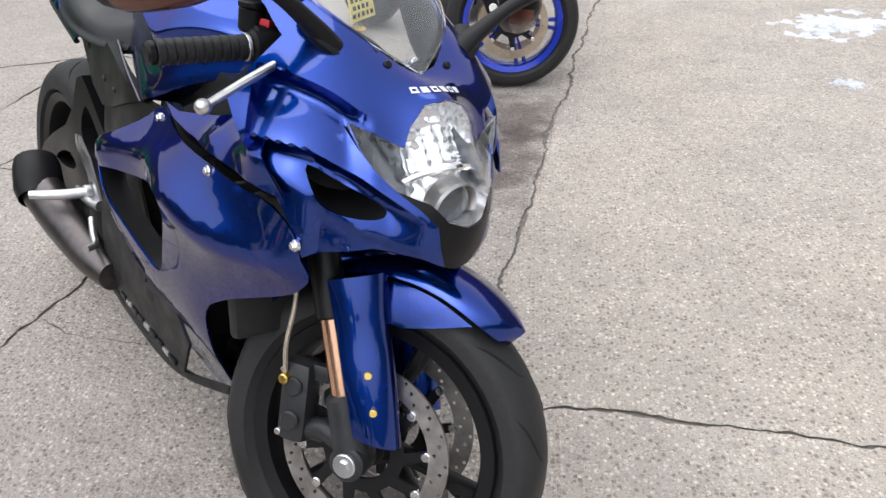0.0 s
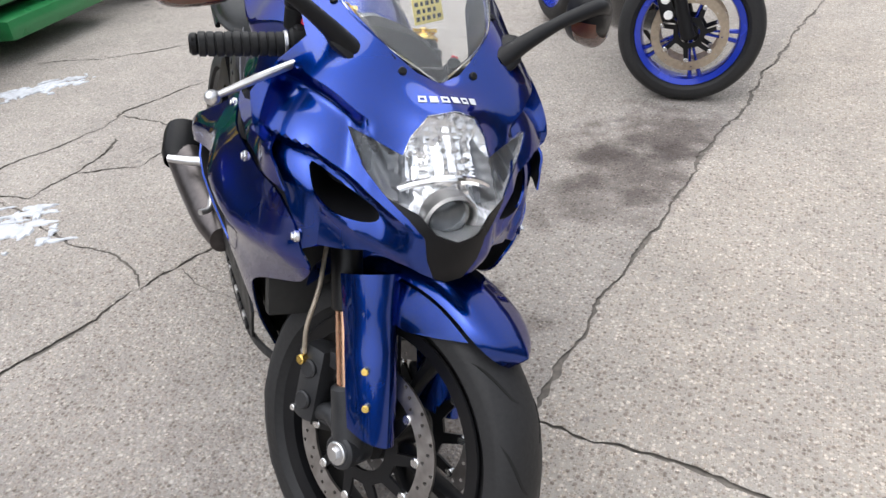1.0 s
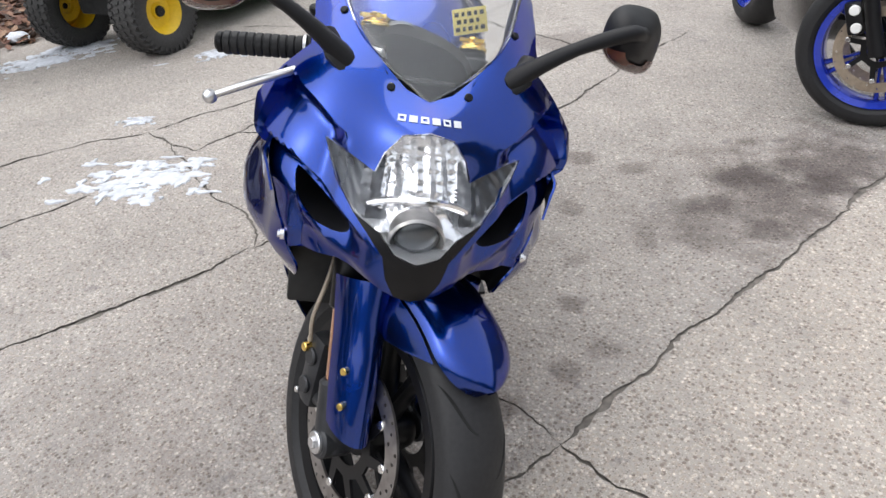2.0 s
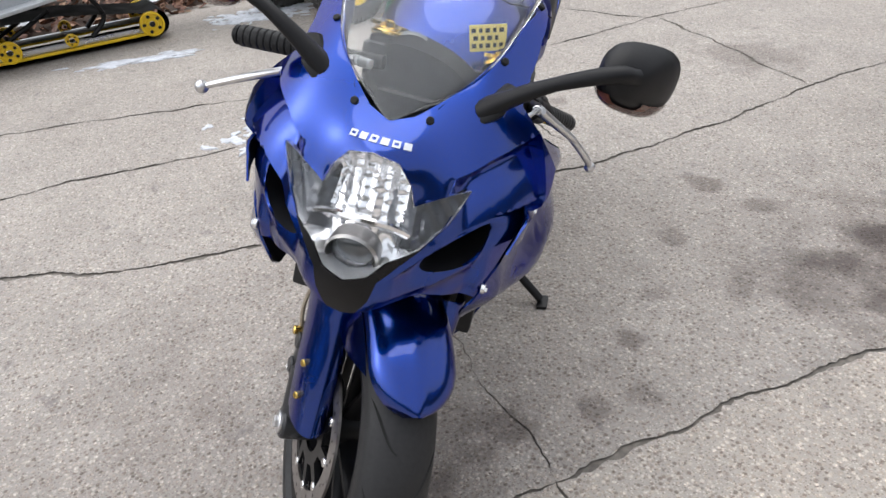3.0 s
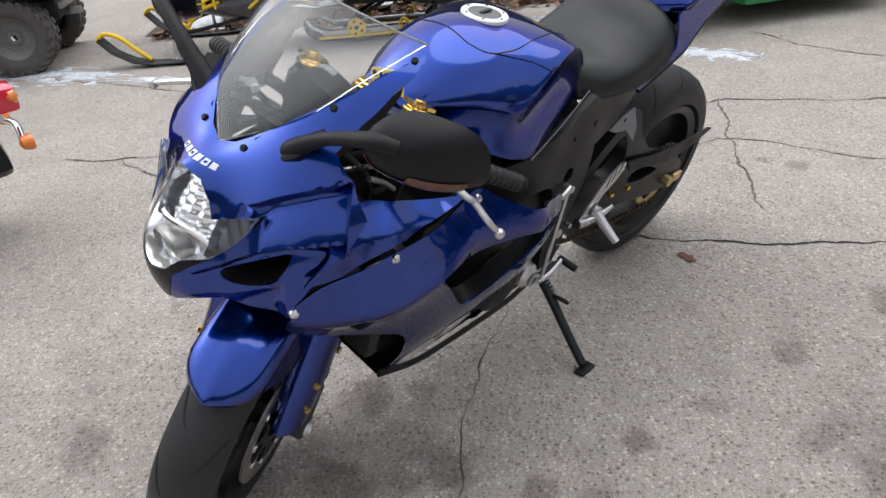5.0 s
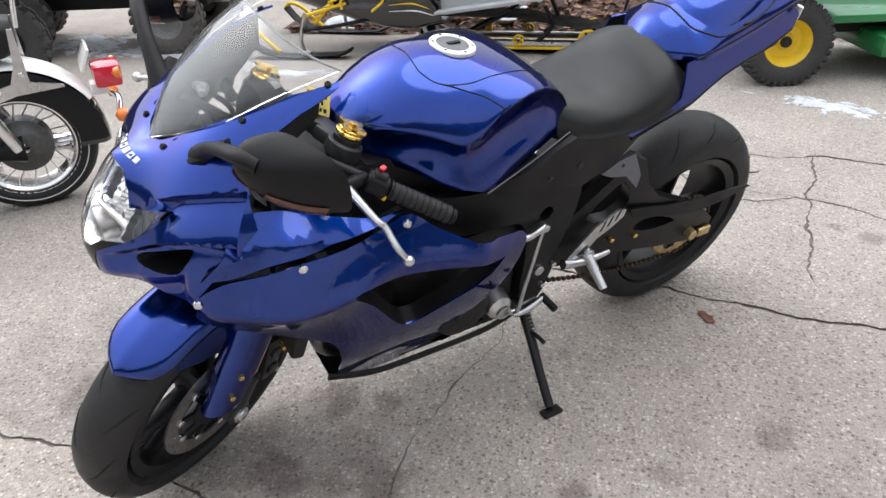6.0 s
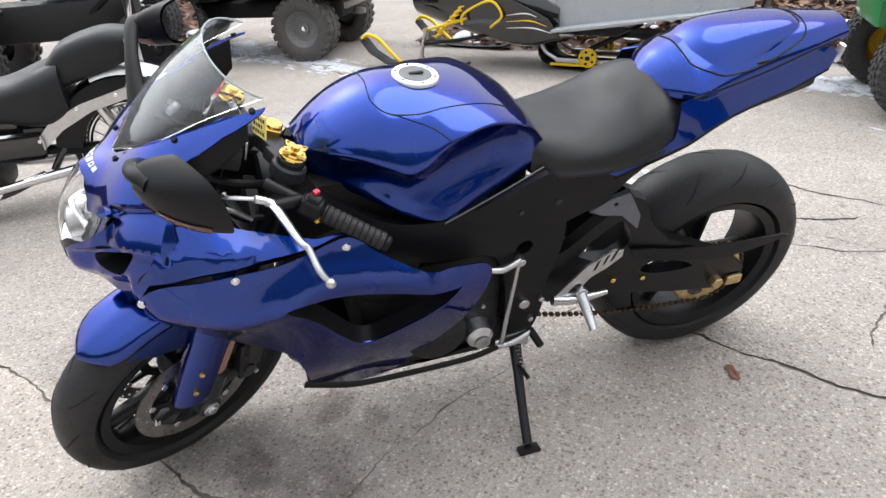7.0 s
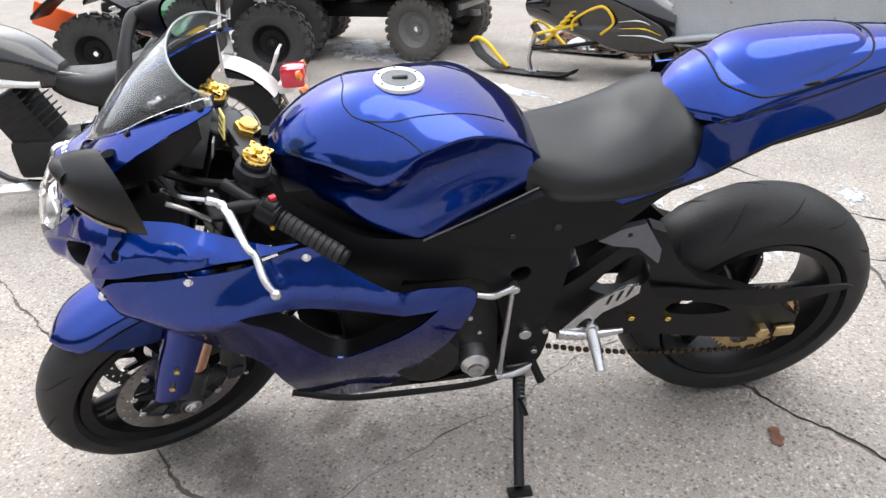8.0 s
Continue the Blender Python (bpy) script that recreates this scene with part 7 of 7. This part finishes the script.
    bsk = bmesh.new()
    sect = []
    for x, z in ((0.22, 0.055), (0.30, 0.022), (0.55, 0.010), (0.80, 0.012), (0.95, 0.04), (1.08, 0.11), (1.16, 0.20)):
        sect.append([bsk.verts.new((x, 0.43 * sgn + yy, z + zz)) for yy, zz in ((-0.065, 0.012), (-0.05, 0.0), (0.0, -0.008), (0.05, 0.0), (0.065, 0.012), (0.04, 0.022), (-0.04, 0.022))])
    for p, q in zip(sect, sect[1:]):
        for j in range(7):
            bsk.faces.new((p[j], p[(j + 1) % 7], q[(j + 1) % 7], q[j]))
    bsk.faces.new(sect[0])
    bsk.faces.new(sect[-1][::-1])
    sk = part("ski", bsk, BLACK, sm, "black plastic ski")
    part("ski_loop", tube([(0.82, 0.43 * sgn, 0.045), (0.92, 0.43 * sgn, 0.13), (1.02, 0.43 * sgn, 0.22), (1.12, 0.43 * sgn, 0.25), (1.18, 0.43 * sgn, 0.21)], 0.016, 10), YELLOW, sk, "yellow ski loop")
    part("ski_spindle", merge(tube([(0.60, 0.43 * sgn, 0.03), (0.62, 0.43 * sgn, 0.12), (0.60, 0.42 * sgn, 0.22), (0.57, 0.41 * sgn, 0.32)], [0.03, 0.024, 0.026, 0.03], 8, 4, flat=0.5), box(0.12, 0.04, 0.03, (0.60, 0.43 * sgn, 0.035), 0.008)), ALU, sk, "cast aluminium spindle")
part("belly", loft([ring_section(x, h) for x, h in [
    (-0.45, [(0, 0.50), (0.22, 0.48), (0.26, 0.34), (0.20, 0.22), (0, 0.20)]),
    (-0.10, [(0, 0.70), (0.24, 0.64), (0.30, 0.40), (0.22, 0.19), (0, 0.17)]),
    (0.35, [(0, 0.75), (0.20, 0.68), (0.24, 0.45), (0.15, 0.26), (0, 0.24)]),
    (0.85, [(0, 0.55), (0.10, 0.53), (0.14, 0.46), (0.08, 0.38), (0, 0.36)])]], 4, 4), GLOSS, sm, "black belly pan and hood")
part("seat", loft([ring_section(x, h) for x, h in [(-0.45, [(0, 0.78), (0.10, 0.77), (0.15, 0.70), (0.16, 0.61), (0, 0.60)]), (-1.0, [(0, 0.80), (0.12, 0.79), (0.17, 0.72), (0.18, 0.62), (0, 0.61)]), (-1.4, [(0, 0.80), (0.12, 0.79), (0.16, 0.72), (0.17, 0.63), (0, 0.62)])]], 3, 4), VINYL, sm)
part("snow_flap", box(0.02, 0.40, 0.34, (-1.78, 0, 0.42), 0.006, None, Matrix.Rotation(radians(-12), 4, "Y")), BLACK, sm)

# --- garden tractor
gt = thing("garden_tractor", pose(-3.72, 2.62, 0, 0, 0, 104), "green garden tractor with yellow wheel hubs and turf tyres", "tractor")
for x, y, R, w_ in ((0, 0, 0.255, 0.11), (0, 0.80, 0.255, 0.11), (2.3, 0.02, 0.24, 0.10), (2.3, 0.78, 0.24, 0.10)):
    out_ = -1 if y < 0.4 else 1
    tw = part("wheel", dish_rim(R * 0.55, w_ * 0.7, w_ * 0.75, 0.055), YELLOW, gt, "yellow pressed wheel", matrix=pose(x, y, R - 0.004, 0, 0, 180 if out_ < 0 else 0))
    tt = part("tyre", fat_tyre(R, w_, R * 0.54), OLDTYRE, tw, "dusty turf tyre")
    tagged(part("tread", lug_set(R, w_, 0.012, 36, 4), OLDTYRE, tt), kind="stuff")
    part("hub_cap", lathe([(0.001, w_ * 0.75 - 0.02), (0.03, w_ * 0.75 - 0.022), (0.034, w_ * 0.75 - 0.04)], 20), DARK, tw)
part("hood", loft([[(x, y, z) for y, z in ((0.4 - wd, 0.34), (0.4 - wd, zt - 0.08), (0.4 - wd * 0.7, zt), (0.4 + wd * 0.7, zt), (0.4 + wd, zt - 0.08), (0.4 + wd, 0.34))] for x, wd, zt in ((0.95, 0.26, 0.92), (1.6, 0.26, 0.90), (2.3, 0.24, 0.82), (2.55, 0.18, 0.70))], 4, 3), GREEN, gt, "green hood")
part("rear_body", box(0.62, 0.56, 0.34, (0.05, 0.40, 0.62), 0.06), GREEN, gt, "green rear fenders")
for y in (0.0, 0.80):
    part("fender", box(0.66, 0.26, 0.04, (0.0, y, 0.66), 0.015), GREEN, gt)
part("running_deck", box(1.2, 0.80, 0.05, (0.8, 0.40, 0.36), 0.015), GREEN, gt)
part("chassis", box(2.4, 0.34, 0.14, (1.1, 0.40, 0.30), 0.03), DARK, gt)
part("mower_deck", box(1.1, 0.95, 0.14, (1.1, 0.40, 0.20), 0.05), GREEN, gt, "green mower deck")
part("seat", merge(box(0.40, 0.42, 0.10, (0.02, 0.40, 0.84), 0.04), box(0.10, 0.42, 0.30, (-0.18, 0.40, 1.0), 0.04)), YELLOW, gt, "yellow seat")
part("steering_wheel", merge(lathe([(0.16 + 0.014 * math.cos(t), 0.014 * math.sin(t)) for t in np.linspace(0, 6.283, 9)[:-1]], 28, True), cyl((0, 0, 0), (0, -0.25, 0), 0.02, 10)), BLACK, gt, matrix=pose(0.48, 0.4, 1.0, 60, 0, 90))

# --- quad bike with orange panels, and a utility vehicle
qb = thing("quad_bike", pose(-2.53, -3.04, 0, 0, 0, -50), "black quad bike with orange body panels and knobby tyres", "quad bike")
knobby = fat_tyre(0.30, 0.12, 0.15)
first = part("tyre", knobby, OLDTYRE, None, "black knobby tyre")
first.parent = qb
first.matrix_basis = Matrix.Translation((0.72, 0.0, 0.30))
lug_first = tagged(part("tread", lug_set(0.30, 0.12, 0.022, 20, 3), OLDTYRE, first), kind="stuff")
spots = [(-0.72, 0.0), (0.72, -0.85), (-0.72, -0.85)]
for x, y in spots:
    o = new("tyre", first.data)
    o.parent = qb
    o.matrix_basis = pose(x, y, 0.30, 0, 37, 0)
    lug = tagged(new("tread", lug_first.data), kind="stuff")
    lug.parent = o
for x, y in [(0.72, 0.0)] + spots:
    part("rim", dish_rim(0.15, 0.08, 0.085, 0.05), BLACK, qb, matrix=pose(x, y, 0.30, 0, 0, 0 if y > -0.4 else 180))
    sy = 0 if y > -0.4 else -0.85
    in_ = -0.28 if sy == 0 else 0.28
    part("coil_shock", merge(cyl((x * 0.92, sy + in_ * 0.35, 0.34), (x * 0.80, sy + in_, 0.72), 0.018, 10), tube([(x * (0.92 - 0.12 * i / 56) + 0.042 * math.cos(i * 0.8), sy + in_ * (0.35 + 0.65 * i / 56) + 0.042 * math.sin(i * 0.8), 0.40 + 0.30 * i / 56) for i in range(57)], 0.010, 6, 1)), WHITE, qb, "white coil spring shock")
    part("arm", tube([(x, sy + in_ * 0.2, 0.30), (x * 0.9, sy + in_ * 0.7, 0.30), (x * 0.75, sy + in_ * 1.1, 0.34)], 0.018, 8), FRAME, qb)
part("body", merge(box(1.5, 0.34, 0.30, (0, -0.425, 0.52), 0.06), box(0.7, 0.30, 0.14, (-0.2, -0.425, 0.80), 0.05)), DARK, qb, "dark engine and frame")
for x in (0.72, -0.72):
    for y in (0.02, -0.87):
        part("mudguard", loft([[(x + dx, y + yy, z + zz) for yy, zz in ((-0.15, 0), (0.15, 0), (0.15, 0.03), (-0.15, 0.03))] for dx, z in ((-0.38, 0.62), (-0.2, 0.72), (0.0, 0.75), (0.2, 0.72), (0.38, 0.60))], 3, 1), BLACK, qb)
part("side_panel", box(0.34, 0.05, 0.20, (1.12, -0.22, 0.56), 0.02, None, Matrix.Rotation(radians(-22), 4, "Y")), ORANGE, qb, "orange side panel")
part("handlebar", tube([(0.35, -0.10, 1.02), (0.38, -0.3, 1.0), (0.40, -0.55, 1.0), (0.35, -0.75, 1.02)], 0.014, 8), BLACK, qb)

uv = thing("utility_vehicle", pose(-4.52, -2.02, 0, 0, 0, -76), "dark utility vehicle with grey steel wheels and tan tyres", "utility vehicle")
tyre2 = part("tyre", fat_tyre(0.27, 0.11, 0.15), material("tan_dusty_tyre", (0.085, 0.078, 0.072), rough=0.85, vary=0.3), None, "dusty worn tyre")
tyre2.parent = uv
tyre2.matrix_basis = Matrix.Translation((0, 0.43, 0.27))
lug2 = tagged(part("tread", lug_set(0.27, 0.11, 0.014, 24, 3), tyre2.data.materials[0], tyre2), kind="stuff")
for x, y in ((0, -0.43), (1.6, 0.43), (1.6, -0.43)):
    o = new("tyre", tyre2.data)
    o.parent = uv
    o.matrix_basis = pose(x, y, 0.27, 0, 21, 0)
    lug = tagged(new("tread", lug2.data), kind="stuff")
    lug.parent = o
for x, y in ((0, 0.43), (0, -0.43), (1.6, 0.43), (1.6, -0.43)):
    part("rim", dish_rim(0.152, 0.08, 0.08, 0.05), material("dull_rim", (0.16, 0.16, 0.155), rough=0.6, vary=0.3), uv, "grey steel rim", matrix=pose(x, y, 0.27, 0, 0, 0 if y > 0 else 180))
part("axle", cyl((0, -0.4, 0.27), (0, 0.4, 0.27), 0.035, 12), FRAME, uv)
part("chassis", box(2.1, 0.56, 0.14, (0.75, 0, 0.40), 0.03), DARK, uv)
part("cargo_bed", merge(box(1.0, 1.10, 0.06, (0.15, 0, 0.56), 0.02), box(0.05, 1.10, 0.30, (-0.33, 0, 0.72), 0.015)), BLACK, uv, "black cargo bed")
part("cab", box(0.9, 1.10, 0.5, (1.2, 0, 0.75), 0.08), BLACK, uv)
part("tow_hitch", merge(box(0.18, 0.06, 0.05, (-0.30, 0, 0.34), 0.01), box(0.30, 0.5, 0.05, (-0.18, 0, 0.42), 0.01)), STEEL, uv)

# ---- leaf litter, brush and old snow behind the row ----
LEAF = bpy.data.materials.new("dead_leaves")
LEAF.use_nodes = True
nt = LEAF.node_tree
gi = nt.nodes.new("ShaderNodeNewGeometry")
cr_ = nt.nodes.new("ShaderNodeValToRGB")
for pos, c in ((0.0, (0.05, 0.028, 0.020, 1)), (1.0, (0.30, 0.19, 0.12, 1))):
    cr_.color_ramp.elements[int(pos)].position, cr_.color_ramp.elements[int(pos)].color = pos, c
for pos, c in ((0.35, (0.13, 0.055, 0.035, 1)), (0.7, (0.20, 0.10, 0.06, 1))):
    cr_.color_ramp.elements.new(pos).color = c
nt.links.new(gi.outputs["Random Per Island"], cr_.inputs[0])
nt.links.new(cr_.outputs[0], nt.nodes["Principled BSDF"].inputs["Base Color"])
nt.nodes["Principled BSDF"].inputs["Roughness"].default_value = 0.7


def bank(u, v):
    """Height of the low bank behind the vehicles."""
    return max(0.0, 0.28 * (1 - math.exp(-max(0, -4.95 - u) / 0.5)) * (0.6 + 0.4 * math.sin(v * 1.7 + u)))


verts, faces = [], []
rnd = random.Random(11)
for k in range(9000):
    x, y = rnd.uniform(-7.8, -4.87), rnd.uniform(-1.3, 6.5)
    z = bank(x, y) + rnd.uniform(0.0, 0.05)
    s, a, t = rnd.uniform(0.02, 0.055), rnd.uniform(0, 6.28), rnd.uniform(-0.7, 0.7)
    m = Matrix.Translation((x, y, z)) @ Matrix.Rotation(a, 4, "Z") @ Matrix.Rotation(t, 4, "X") @ Matrix.Rotation(rnd.uniform(-0.6, 0.6), 4, "Y")
    k0 = len(verts)
    verts += [m @ Vector(p) for p in ((-s, 0, 0), (-s * 0.3, s * 0.5, s * 0.15), (s * 0.6, s * 0.4, 0), (s * 1.1, 0, s * 0.1), (s * 0.5, -s * 0.45, 0), (-s * 0.3, -s * 0.5, s * 0.2))]
    faces += [(k0, k0 + 1, k0 + 2, k0 + 3), (k0, k0 + 3, k0 + 4, k0 + 5)]
me = bpy.data.meshes.new("leaf_litter")
me.from_pydata(verts, [], faces)
me.materials.append(LEAF)
tagged(new("leaf_litter", me), "brown dead leaves heaped along the lot edge", "leaves", kind="stuff")
b = bmesh.new()
bmesh.ops.create_grid(b, x_segments=30, y_segments=60, size=1)
for v in b.verts:
    v.co = Vector((-6.43 + 1.5 * v.co.x, 2.6 + 4.0 * v.co.y, 0))
    v.co.z = bank(v.co.x, v.co.y) + 0.02 * noise.noise(v.co * 3) - (0.03 if v.co.x > -4.98 else 0)
tagged(part("leaf_bank", b, material("bank_earth", (0.06, 0.04, 0.03), rough=0.95, vary=0.4)), "low earth bank covered by leaves", "bank", kind="structure")
b = bmesh.new()
for k in range(90):
    x, y = rnd.uniform(-7.0, -5.0), rnd.uniform(-1.2, 6)
    s = rnd.uniform(0.03, 0.14)
    q = bmesh.ops.create_icosphere(b, subdivisions=2, radius=1)
    for v in q["verts"]:
        n_ = 1 + 0.35 * noise.noise(v.co * 1.7 + Vector((k, 0, 0)))
        v.co = Vector((x + v.co.x * s * n_ * 1.5, y + v.co.y * s * n_, bank(x, y) + 0.03 + v.co.z * s * n_ * 0.45))
tagged(part("old_snow", b, SNOW), "scattered lumps of old snow on leaves", "snow", kind="stuff")


def dead_leaf():
    bm = bmesh.new()
    pts = outline([(-0.05, 0), (-0.03, 0.018), (-0.01, 0.012), (0.01, 0.026), (0.03, 0.014), (0.05, 0.016), (0.045, -0.006), (0.03, -0.02), (0.0, -0.014), (-0.03, -0.02)], 2)
    vs = [bm.verts.new((x, y, 0.006 + 0.10 * abs(y))) for x, y in pts]
    c = bm.verts.new((0, 0, 0.004))
    for i in range(len(vs)):
        bm.faces.new((c, vs[i], vs[(i + 1) % len(vs)]))
    bmesh.ops.solidify(bm, geom=bm.faces[:], thickness=0.001)
    return bm


tagged(part("fallen_leaf", dead_leaf(), material("brown_leaf", (0.26, 0.13, 0.09), rough=0.7, vary=0.3, scale=40), matrix=pose(-0.96, 2.138, 0, 0, 0, 30) @ Matrix.Scale(0.75, 4)), "single brown dead leaf lying on the concrete", "leaf")
